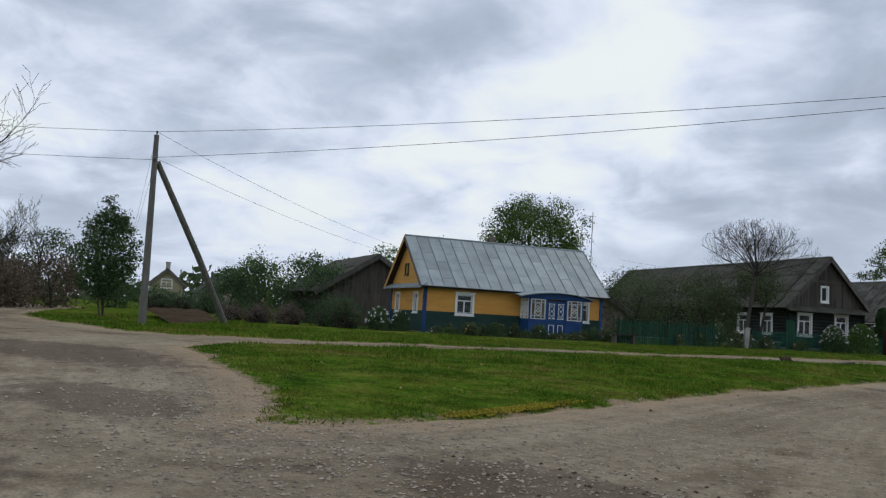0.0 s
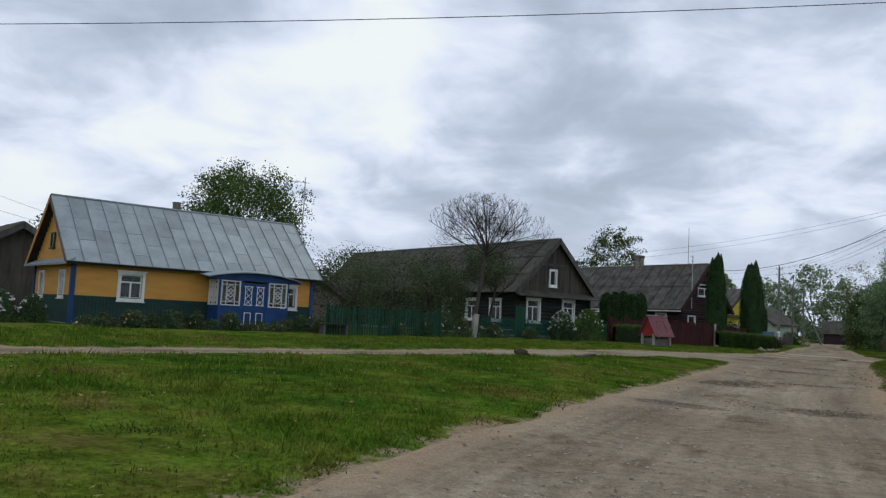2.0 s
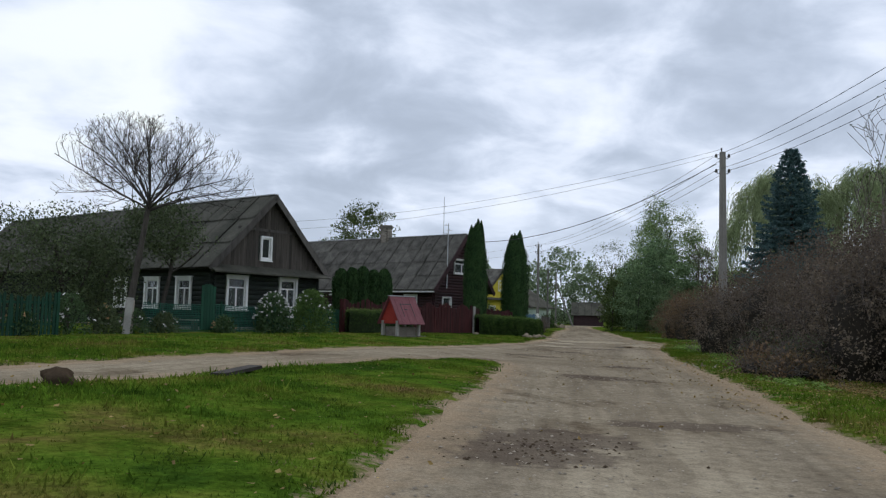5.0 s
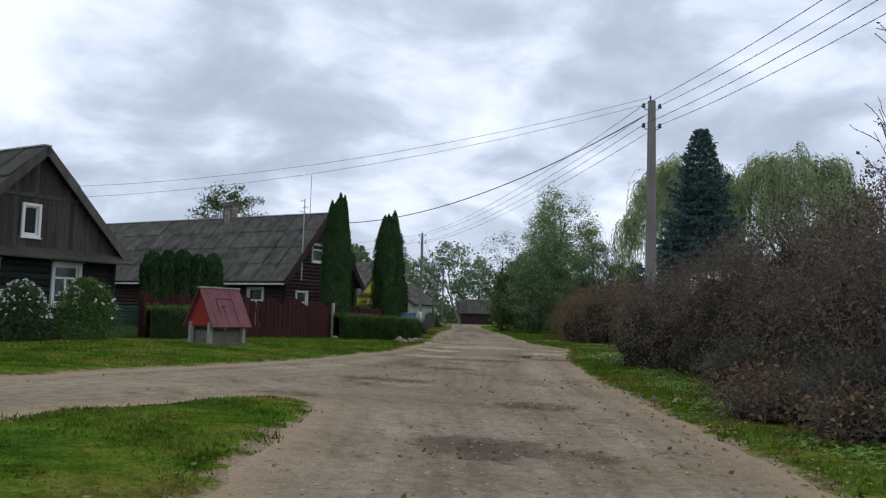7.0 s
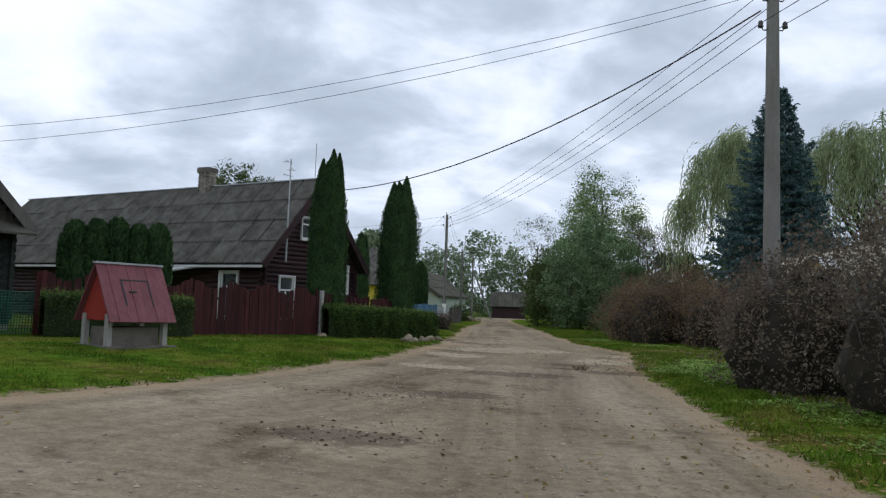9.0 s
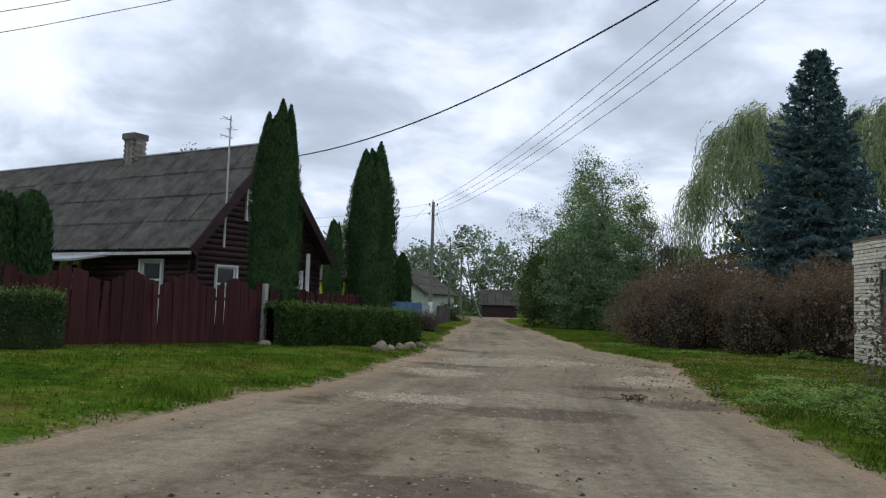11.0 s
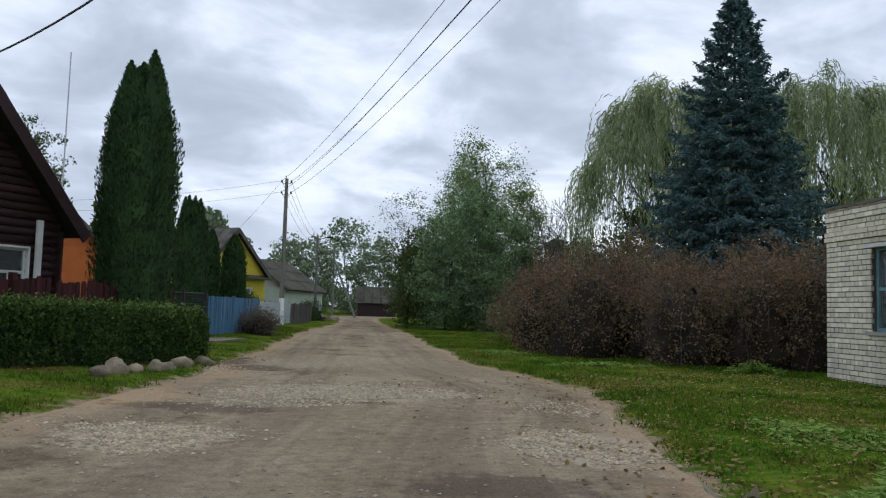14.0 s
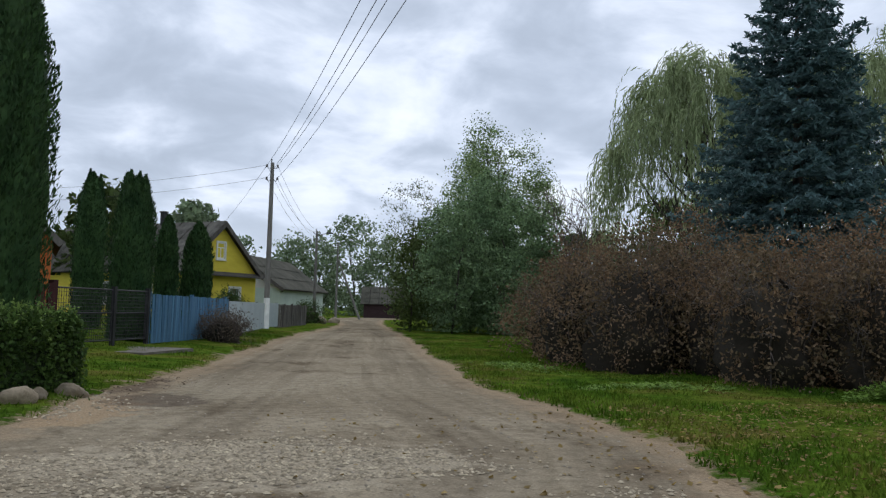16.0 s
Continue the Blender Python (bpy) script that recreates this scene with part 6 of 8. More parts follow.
def leafy_tree(x, y, h, crown_r, label, mat, n_leaves, leaf=0.16, trunk=0.12, crown_low=0.3, seed=1, bark=None, name="tree", levels=3, kids=(7, 6, 5), spread=0.55, up=0.2, clump=0.35, aspect=0.55, droop=0.2):
    g = np.random.default_rng(seed)
    t = place(name, x, y, label, "tree" if h > 2.2 else "bush")
    segs, tips = grow(g, (0, 0, -0.15), (g.normal() * 0.05, g.normal() * 0.05, 1), h * 0.78, trunk, levels, kids, spread, up, 0.55, 0.10, 5, crown_low)
    # keep the skeleton inside an uneven crown
    mid, ht = h * (crown_low + 1) / 2, h * (1 - crown_low) / 2
    segs = np.array(segs)
    ends = segs[:, 3:6]
    k = np.sqrt((ends[:, 0] ** 2 + ends[:, 1] ** 2) / crown_r ** 2 + (np.maximum(ends[:, 2] - mid, 0) / ht) ** 2)
    segs = segs[k < 0.95]
    v, f = sticks([s for s in segs if s[6] > 0.014 + 0.0018 * h], 3)
    part("trunk", array_mesh("trunk", v, f, bark or bark_mat, True), None, t)
    # clumps through the crown's volume, most towards its skin, with gaps between
    n_leaves = int(n_leaves * 1.7)
    leaf *= 0.77
    n_cl = max(150, n_leaves // 48)
    az, cz = g.uniform(0, 2 * math.pi, n_cl), g.uniform(-1, 1, n_cl)
    rr = g.uniform(0.25, 1.0, n_cl) ** 0.5
    lump = 1 + 0.17 * np.sin(3 * az + seed) * np.cos(4 * cz) + 0.10 * np.sin(7 * az + 2 * seed + 5 * cz)
    flat = np.sqrt(1 - cz ** 2 * 0.97)
    cl = np.stack([np.cos(az) * flat * crown_r * rr * lump, np.sin(az) * flat * crown_r * rr * lump, mid + cz * ht * lump], 1) * np.array([0.93, 0.93, 1]) 
    size_ = clump * g.uniform(0.55, 1.25, n_cl)
    pick = g.integers(0, n_cl, n_leaves)
    d = unit(g.normal(size=(n_leaves, 3))) * (g.uniform(0, 1, (n_leaves, 1)) ** 0.5) * 1.35
    c = cl[pick] + d * size_[pick][:, None] * np.array([1, 1, 0.7])
    c[:, 2] = np.maximum(c[:, 2], h * crown_low * 0.6)
    v, f = scatter(g, c, leaf, aspect, droop)
    part("crown", array_mesh("crown", v, f, mat), None, t)
    return t


def bare_tree(x, y, h, label, seed, trunk=0.11, kids=(6, 7, 6, 4), spread=0.6, fork=0.55, up=0.12, levels=4, length=0.85, mat=None, leaf_n=0, leaf_mat=None, steps=4, ratio=0.62, min_r=0.006, limbs=0, wide=0.9):
    """A leafless tree; with limbs, a short trunk that forks into that many spreading boughs."""
    g = np.random.default_rng(seed)
    t = place("tree", x, y, label, "tree")
    if limbs:
        segs, tips = [], []
        top_ = np.array([0.05, 0.02, h * fork])
        segs += [(0, 0, -0.1, 0.03, -0.02, h * fork * 0.5, trunk, trunk * 0.85), (0.03, -0.02, h * fork * 0.5, *top_, trunk * 0.85, trunk * 0.7)]
        for k in range(limbs):
            a = 2 * math.pi * (k + g.uniform(-0.2, 0.2)) / limbs * 1.618 * 2
            rise = g.uniform(0.25, 1.6)
            s, p = grow(g, top_ - np.array([0, 0, 0.5 * g.uniform(0, 1)]), (math.cos(a) * wide, math.sin(a) * wide, rise), h * (1 - fork) * g.uniform(0.9, 1.15), trunk * 0.30, levels, kids, spread, up, ratio, 0.12, steps, 0.2)
            segs += s
            tips.append(p)
        tips = np.concatenate(tips)
    else:
        segs, tips = grow(g, (0, 0, -0.1), (0.04, 0.02, 1), h * length, trunk, levels, kids, spread, up, ratio, 0.13, steps, fork)
    segs = np.array(segs)
    segs[:, 6:] = np.maximum(segs[:, 6:], min_r)
    v, f = sticks(segs, 4)
    part("bough_skeleton", array_mesh("bough_skeleton", v, f, mat or bare_twig, True), None, t)
    if leaf_n:
        c = tips[g.integers(0, len(tips), leaf_n)] + g.normal(size=(leaf_n, 3)) * 0.06
        v, f = scatter(g, c, 0.09, 0.6)
        part("last_foliage", array_mesh("last_foliage", v, f, leaf_mat or leaf_mid), None, t)
    return t


def apple_tree(x, y, h, spread, label, seed, lean=(0.45, 0.1)):
    """A leafless old apple tree: a leaning whitewashed trunk forks into boughs that arch outwards into a wide low dome of fine twigs."""
    g = np.random.default_rng(seed)
    t = place("tree", x, y, label, "tree")
    zf = h * 0.60
    fork = np.array([lean[0], lean[1], zf])
    trunk = [(0, 0, -0.1), (0.10 * lean[0], 0.1 * lean[1], 1.1), (0.55 * lean[0], 0.5 * lean[1], zf * 0.62), tuple(fork)]
    bm = bmesh.new()
    tube(bm, trunk, [0.13, 0.115, 0.095, 0.08], 8)
    part("trunk", bm, bark_mat, t)
    bm = bmesh.new()
    tube(bm, [(0, 0, -0.05), (0.05 * lean[0], 0.05 * lean[1], 0.55), (0.10 * lean[0], 0.1 * lean[1], 1.1)], [0.152, 0.140, 0.132], 10)
    part("whitewash", bm, beige_wall, t, "whitewashed foot of the trunk")
    segs = []

    def bough(p, d, length, radius, level, curl, many=10):
        steps = 7 if level == 0 else 5 if level == 1 else 3
        thin = radius * (0.35 if level < 2 else 0.6)
        q0, way = np.array(p, float), unit(np.array(d, float))
        path = [q0]
        for i in range(steps):
            way = unit(way + g.normal(size=3) * 0.07 + np.array([0, 0, curl]))
            q = path[-1] + way * length / steps
            ra = max(0.0042, radius + (thin - radius) * i / steps)
            rb = max(0.0042, radius + (thin - radius) * (i + 1) / steps)
            segs.append((*path[-1], *q, ra, rb))
            path.append(q)
        if level == 3:
            return
        kids = (many, 5, 3)[level]
        for i in range(kids):
            s = 0.22 + 0.75 * (i + g.uniform(0, 0.8)) / kids
            j = min(int(s * steps), steps - 1)
            at = path[j] + (path[j + 1] - path[j]) * (s * steps - j)
            fw = unit(path[j + 1] - path[j])
            sd = unit(np.cross(fw, g.normal(size=3)))
            if sd[2] < 0 and g.uniform() < 0.6:
                sd = -sd
            bough(at, fw * 0.72 + sd * g.uniform(0.6, 1.0), length * (0.52 if level == 0 else 0.55) * g.uniform(0.7, 1.1) * (1.15 - 0.5 * s), radius * 0.45 * (1.1 - 0.4 * s), level + 1, 0.05)

    n = 21
    for k in range(n):
        a, q = k * 2.399963, (k + 0.5) / n
        out = spread * (1 - 0.88 * q ** 1.9)
        way = np.array([math.cos(a) * out, math.sin(a) * out, 0.10 + (h - zf - 0.10) * math.sqrt(max(0.0, 1 - (out / (spread * 1.06)) ** 2))])
        bough(fork - np.array([0, 0, 0.35 * (1 - q)]), way + np.array([0, 0, 0.30]), float(np.linalg.norm(way)) * g.uniform(0.85, 1.0), 0.036, 0, -0.03, 5 + int(5 * out / spread))
    # the crown ends in an even dome
    segs = [s for s in segs if math.hypot(s[3] - fork[0], s[4] - fork[1]) ** 2 / (spread * 1.05) ** 2 + (max(0.0, s[5] - zf - 0.5) / (h - zf - 0.5)) ** 2 < 1]
    v, f = sticks(segs, 3)
    part("bough_skeleton", array_mesh("bough_skeleton", v, f, bare_twig, True), None, t)
    ends = np.array([s[3:6] for s in segs if s[7] < 0.007])
    c = ends[g.integers(0, len(ends), 260)] + g.normal(size=(260, 3)) * 0.04
    v, f = scatter(g, c, 0.07, 0.6)
    part("last_foliage", array_mesh("last_foliage", v, f, leaf_mid), None, t)
    return t


def column_body(g, h, r, profile, lumps, n_az=22, n_z=26, shrink=0.86):
    az = np.linspace(0, 2 * math.pi, n_az, endpoint=False)
    zs = np.linspace(0.02, 0.985, n_z)
    v = []
    for z in zs:
        rad = r * profile(z) * lumps(az, z) * shrink
        v.append(np.stack([np.cos(az) * rad, np.sin(az) * rad, np.full(n_az, z * h)], 1))
    v = np.concatenate(v)
    idx = np.arange(n_az * n_z).reshape(n_z, n_az)
    nxt = np.roll(idx, -1, 1)
    f = np.stack([idx[:-1], nxt[:-1], nxt[1:], idx[1:]], -1).reshape(-1, 4)
    return v, f


def thuja(x, y, h, r, label, seed, n=12000, heads=1, flat_top=False, dz=0.0, size=0.15):
    """A columnar conifer of upright flat sprays over a dark inside; its heads end in a blunt cluster of tips."""
    g = np.random.default_rng(seed)
    t = place("thuja", x, y, label, "conifer", "thujas", dz)
    bm = bmesh.new()
    tube(bm, [(0, 0, -0.2), (0, 0, h * 0.5)], [0.09, 0.05], 6)
    part("trunk", bm, bark_mat, t)
    sets = []
    spots = [(0.0, 0.0, 1.0 if heads == 1 else 0.955, 1.0 if heads == 1 else 0.95)]
    for k in range(heads - 1):
        a = 2 * math.pi * (k + g.uniform(-0.2, 0.2)) / (heads - 1)
        off = r * g.uniform(0.30, 0.48)
        spots.append((math.cos(a) * off, math.sin(a) * off, g.uniform(0.93, 1.01), g.uniform(0.40, 0.50)))
    for ox, oy, hk, rk in spots:
        ph = g.uniform(0, 6, 4)
        if flat_top:
            profile = lambda z: np.clip(0.86 + 0.22 * z, 0, 1) * np.sqrt(np.clip(1.01 - np.clip((z - 0.72) / 0.28, 0, 1) ** 2.2, 0.01, 1))
        else:
            profile = lambda z: np.clip(0.90 + 0.4 * z, 0, 1) * np.clip(1.0 - np.clip((z - 0.42) / 0.58, 0, 1) ** 3.4, 0.012, 1) ** 0.78
        lumps = lambda a, z: 1 + 0.06 * np.sin(3 * a + 4 * z + ph[0]) + 0.05 * np.sin(6 * a - 9 * z + ph[1]) + 0.05 * np.sin(11 * a + 17 * z + ph[2])
        m = int(n * (0.5 if rk > 0.7 else 0.5 / max(1, heads - 1))) if heads > 1 else n
        v, f = column_body(g, h * hk, r * rk, profile, lumps)
        v[:, 0] += ox
        v[:, 1] += oy
        sets.append((v, f))
        z = g.uniform(0.0, 1.0, m) ** 0.92
        if rk < 0.7:
            z = 1 - 0.62 * g.uniform(0, 1, m) ** 1.3
        az = g.uniform(0, 2 * math.pi, m)
        tuft = g.integers(0, max(20, m // 16), m)
        az = np.where(g.uniform(0, 1, m) < 0.75, (tuft * 2.399963) % (2 * math.pi) + g.normal(size=m) * 0.10, az)
        rad = r * rk * profile(z) * lumps(az, z) * g.uniform(0.84, 1.06, m)
        c = np.stack([ox + np.cos(az) * rad, oy + np.sin(az) * rad, z * h * hk], 1)
        outward = np.stack([np.cos(az), np.sin(az), np.zeros(m)], 1)
        u = unit(np.array([0, 0, 1.0]) + outward * g.uniform(0.1, 0.6, (m, 1)) + g.normal(size=(m, 3)) * 0.25)
        w = unit(np.cross(u, outward) + g.normal(size=(m, 3)) * 0.5)
        a = size * g.uniform(0.6, 1.3, m) / 2
        sets.append(diamonds(c, u, w, a, a * 0.40))
    v, f = join(*sets)
    part("crown", array_mesh("crown", v, f, leaf_thuja), None, t)
    return t


def hedge(points, width, h, label, seed, n, mat=None, leaf=0.055, wob=0.06):
    """A clipped hedge along a line: a lumpy body clothed in small leaves."""
    g = np.random.default_rng(seed)
    x0, y0 = points[0]
    t = place("hedge", x0, y0, label, "hedge")
    z0 = ground_at(x0, y0)
    pts = np.array(points, float)
    seg = np.linalg.norm(np.diff(pts, axis=0), axis=1)
    total = seg.sum()
    cum = np.concatenate([[0], np.cumsum(seg)])

    def along(s):
        return np.stack([np.interp(s, cum, pts[:, 0]), np.interp(s, cum, pts[:, 1])], -1)

    def surface(s, a):
        """a: round the section, 0 at one foot over the top to 1 at the other."""
        c = along(s)
        tan = unit(along(np.minimum(s + 0.05, total)) - along(np.maximum(s - 0.05, 0)))
        nrm = np.stack([-tan[..., 1], tan[..., 0]], -1)
        th = math.pi * a
        ex = 0.36
        off = np.sign(np.cos(th)) * np.abs(np.cos(th)) ** ex * width / 2
        up_ = np.abs(np.sin(th)) ** ex * h
        endk = np.clip(np.minimum(s, total - s) / 0.25, 0.05, 1) ** 0.4
        k = (1 + wob * np.sin(5.1 * s + 4 * a) + wob * 0.7 * np.sin(11 * s - 7 * a + 1)) * endk
        p = np.concatenate([c + nrm * (off * k)[..., None], (up_ * (0.94 + 0.06 * k))[..., None]], -1)
        p[..., 2] += height(p[..., 0], p[..., 1]) - z0
        p[..., 0] -= x0
        p[..., 1] -= y0
        return p

    ns, na = max(8, int(total / 0.2)), 14
    S, A = np.meshgrid(np.linspace(0, total, ns), np.linspace(0, 1, na), indexing="ij")
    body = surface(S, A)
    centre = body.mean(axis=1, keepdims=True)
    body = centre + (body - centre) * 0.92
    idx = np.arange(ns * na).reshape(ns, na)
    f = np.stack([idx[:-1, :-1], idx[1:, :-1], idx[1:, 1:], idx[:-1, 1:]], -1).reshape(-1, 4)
    s, a = g.uniform(0, total, n), g.uniform(0, 1, n)
    a = np.where(g.uniform(0, 1, n) < 0.6, 0.5 * g.uniform(0, 1, n) ** 2.8, a)
    a = np.where(g.uniform(0, 1, n) < 0.5, a, 1 - a)
    c = surface(s, a) + g.normal(size=(n, 3)) * 0.03
    # body set inside the leaves, its colour carrying the shade there
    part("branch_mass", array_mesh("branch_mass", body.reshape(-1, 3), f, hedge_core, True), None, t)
    v, f2 = scatter(g, c, leaf, 0.6)
    part("foliage", array_mesh("foliage", v, f2, mat or leaf_hedge), None, t)
    # fresh shoots standing up from the crest, each a stalk of small leaves
    m = int(total * 240)
    sc = surface(g.uniform(0, total, m), np.clip(0.5 + 0.22 * g.normal(size=m), 0.04, 0.96))
    up_ = unit(np.array([0, 0, 1.0]) + g.normal(size=(m, 3)) * 0.35)
    tall = g.uniform(0.02, 0.14, (m, 1)) ** 1.3 * 2.2
    sets = []
    for s in (0.3, 0.65, 1.0):
        sets.append(scatter(g, sc + up_ * tall * s + g.normal(size=(m, 3)) * 0.012, leaf * 0.8, 0.5, -0.8))
    v, f2 = join(*sets)
    part("shoot_fringe", array_mesh("shoot_fringe", v, f2, shoot_leaf), None, t, "fresh lighter green shoots")
    return t


def thicket(mounds, label, seed, leaf_mat, leaf_n, stem_n, leaf=0.07, category="bush", twig=0.009, name="bush"):
    """A rank unclipped bush: a solid core coloured for the shade inside, arching stems and twigs, sprays of small
    leaves over an uneven dome. Mounds: x, y, radius, height.
    """
    for k, (x, y, r, h) in enumerate(mounds):
        g = np.random.default_rng(seed + k)
        t = place(name, x, y, label, category, "roadside bushes")
        ph = g.uniform(0, 6.28, 4)

        def dome(a, e):
            """Radius factor round the bush at the relative height e."""
            return np.sqrt(np.clip(1.01 - e ** 2.0, 0.0, 1)) * np.clip(0.84 + 0.7 * e, 0, 1) * (1 + 0.20 * np.sin(3 * a + ph[0] + 3 * e) + 0.16 * np.sin(6 * a + 7 * e + ph[1]) + 0.09 * np.sin(11 * a - 11 * e + ph[2]))

        # solid core whose dark colour stands in for the bush's inner shade
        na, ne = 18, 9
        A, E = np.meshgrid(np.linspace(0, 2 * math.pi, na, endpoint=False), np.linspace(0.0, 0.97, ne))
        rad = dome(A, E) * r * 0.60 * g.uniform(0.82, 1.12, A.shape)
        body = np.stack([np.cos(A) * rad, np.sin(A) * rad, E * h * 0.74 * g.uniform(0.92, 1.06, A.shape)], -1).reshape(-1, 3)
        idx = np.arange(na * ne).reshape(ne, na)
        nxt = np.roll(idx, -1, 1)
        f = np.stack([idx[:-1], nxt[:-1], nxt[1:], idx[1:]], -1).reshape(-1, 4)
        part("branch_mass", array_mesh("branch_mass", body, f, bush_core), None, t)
        n = int(stem_n * r)
        az, lean = g.uniform(0, 2 * math.pi, n), g.uniform(0.05, 1.0, n) ** 0.7
        ex = np.stack([np.cos(az), np.sin(az), np.zeros(n)], 1)
        base = ex * (r * 0.55 * lean * g.uniform(0.3, 1, n))[:, None]
        e_top = np.sqrt(np.clip(1 - 0.9 * lean ** 2, 0.04, 1)) * g.uniform(0.85, 1.06, n)
        top = ex * (r * lean * 1.0)[:, None] + np.array([0, 0, 1.0]) * (h * e_top)[:, None]
        segs, pts, last = [], [], base
        for s in (0.25, 0.5, 0.75, 1.0):
            bow = np.array([0, 0, 1]) * (h * 0.25 * math.sin(math.pi * s))
            q = base + (top - base) * s + bow * lean[:, None] + g.normal(size=(n, 3)) * 0.05 * r
            rr = 0.014 * (1.15 - s)
            segs.append(np.concatenate([last, q, np.full((n, 1), rr + 0.004), np.full((n, 1), rr)], 1))
            for _ in range(3):
                st = last + (q - last) * g.uniform(0, 1, (n, 1))
                out = unit(ex * 0.6 + np.array([0, 0, 0.35]) + g.normal(size=(n, 3)) * 0.7)
                en = st + out * g.uniform(0.15, 0.45, (n, 1)) * (0.55 + 0.45 * r / 2)
                segs.append(np.concatenate([st, en, np.full((n, 1), twig * 0.8), np.full((n, 1), twig * 0.3)], 1))
                pts.append(en)
            last = q
        v, f = sticks(np.concatenate(segs), 3)
        part("stem_tangle", array_mesh("stem_tangle", v, f, twig_mat), None, t)
        pts = np.concatenate(pts)
        m = int(leaf_n * r * h / 4)
        c = pts[g.integers(0, len(pts), m // 2)] + g.normal(size=(m // 2, 3)) * 0.08
        # sprays over the whole dome down to the ground, with hollows between
        m2 = int(m * 1.35)
        n2 = max(60, m2 // 15)
        a2, e2 = g.uniform(0, 2 * math.pi, n2), g.uniform(0.0, 1.0, n2) ** 0.9
        rad = r * dome(a2, e2) * g.uniform(0.62, 1.10, n2)
        spots = np.stack([np.cos(a2) * rad, np.sin(a2) * rad, e2 * h * g.uniform(0.80, 1.10, n2)], 1)
        wide_ = g.uniform(0.05, 0.20, n2)
        pick = g.integers(0, n2, m2)
        c2 = spots[pick] + g.normal(size=(m2, 3)) * wide_[pick][:, None]
        c = np.concatenate([c, c2])
        c[:, 2] = np.maximum(c[:, 2], 0.02)
        v, f = scatter(g, c, leaf, 0.55)
        part("foliage", array_mesh("foliage", v, f, leaf_mat), None, t)


def willow(x, y, h, r, label, seed, boughs=84, per=29):
    """A weeping willow: boughs arch over a broad dome and hang in curtains of long thin leaves."""
    g = np.random.default_rng(seed)
    t = place("tree", x, y, label, "tree")
    segs, tips = grow(g, (0, 0, -0.2), (0.03, 0, 1), h * 0.50, 0.42, 3, (7, 6, 4), 0.55, 0.3, 0.75, 0.12, 5, 0.35)
    v, f = sticks([s for s in segs if s[6] > 0.02], 5)
    part("trunk", array_mesh("trunk", v, f, bark_mat, True), None, t)
    nb = boughs
    k = np.arange(nb)
    ba = k * 2.399963 + g.normal(size=nb) * 0.25
    br = np.sqrt((k + 0.5) / nb) * (1 + 0.12 * np.sin(3 * ba + seed) + g.normal(size=nb) * 0.05)
    bz = h * (0.42 + 0.54 * np.sqrt(np.clip(1.0 - (br * 0.94) ** 2, 0.01, 1))) * g.uniform(0.86, 1.0, nb)
    size = g.uniform(0.75, 1.35, nb)
    n = nb * per
    pick = np.repeat(k, per)
    az = ba[pick] + g.normal(size=n) * 0.75
    outv = np.stack([np.cos(az), np.sin(az), np.zeros(n)], 1)
    start = np.stack([np.cos(ba) * r * br * 0.82, np.sin(ba) * r * br * 0.82, bz], 1)[pick] + g.normal(size=(n, 3)) * np.array([0.22, 0.22, 0.30])
    throw = (g.uniform(0.15, 1.0, n) * size[pick] * 1.15)[:, None, None]
    length = np.minimum(g.uniform(0.08, 0.34, n) * h * (0.65 + 0.5 * br[pick]) * size[pick], start[:, 2] - 1.4)
    m = 16
    s = np.linspace(0, 1, m)[None, :, None]
    sway = g.normal(size=(n, 1, 3)) * 0.18 * np.array([1, 1, 0])
    path = start[:, None] + outv[:, None] * throw * (1 - (1 - np.minimum(s * 1.8, 1)) ** 2) + np.array([0, 0, 1.0]) * (0.22 * throw * np.sin(np.pi * np.minimum(s * 2.6, 1)) - length[:, None, None] * s ** 1.35) + sway * s ** 2
    tan = np.gradient(path, axis=1)
    c = path.reshape(-1, 3) + g.normal(size=(n * m, 3)) * 0.035
    u = unit(unit(tan.reshape(-1, 3)) + g.normal(size=(n * m, 3)) * 0.26 + np.array([0, 0, -0.25]))
    w = unit(np.cross(u, g.normal(size=(n * m, 3))))
    a = 0.46 * g.uniform(0.55, 1.2, n * m) / 2
    v, f = diamonds(c, u, w, a, a * 0.15)
    part("crown", array_mesh("crown", v, f, leaf_willow), None, t)


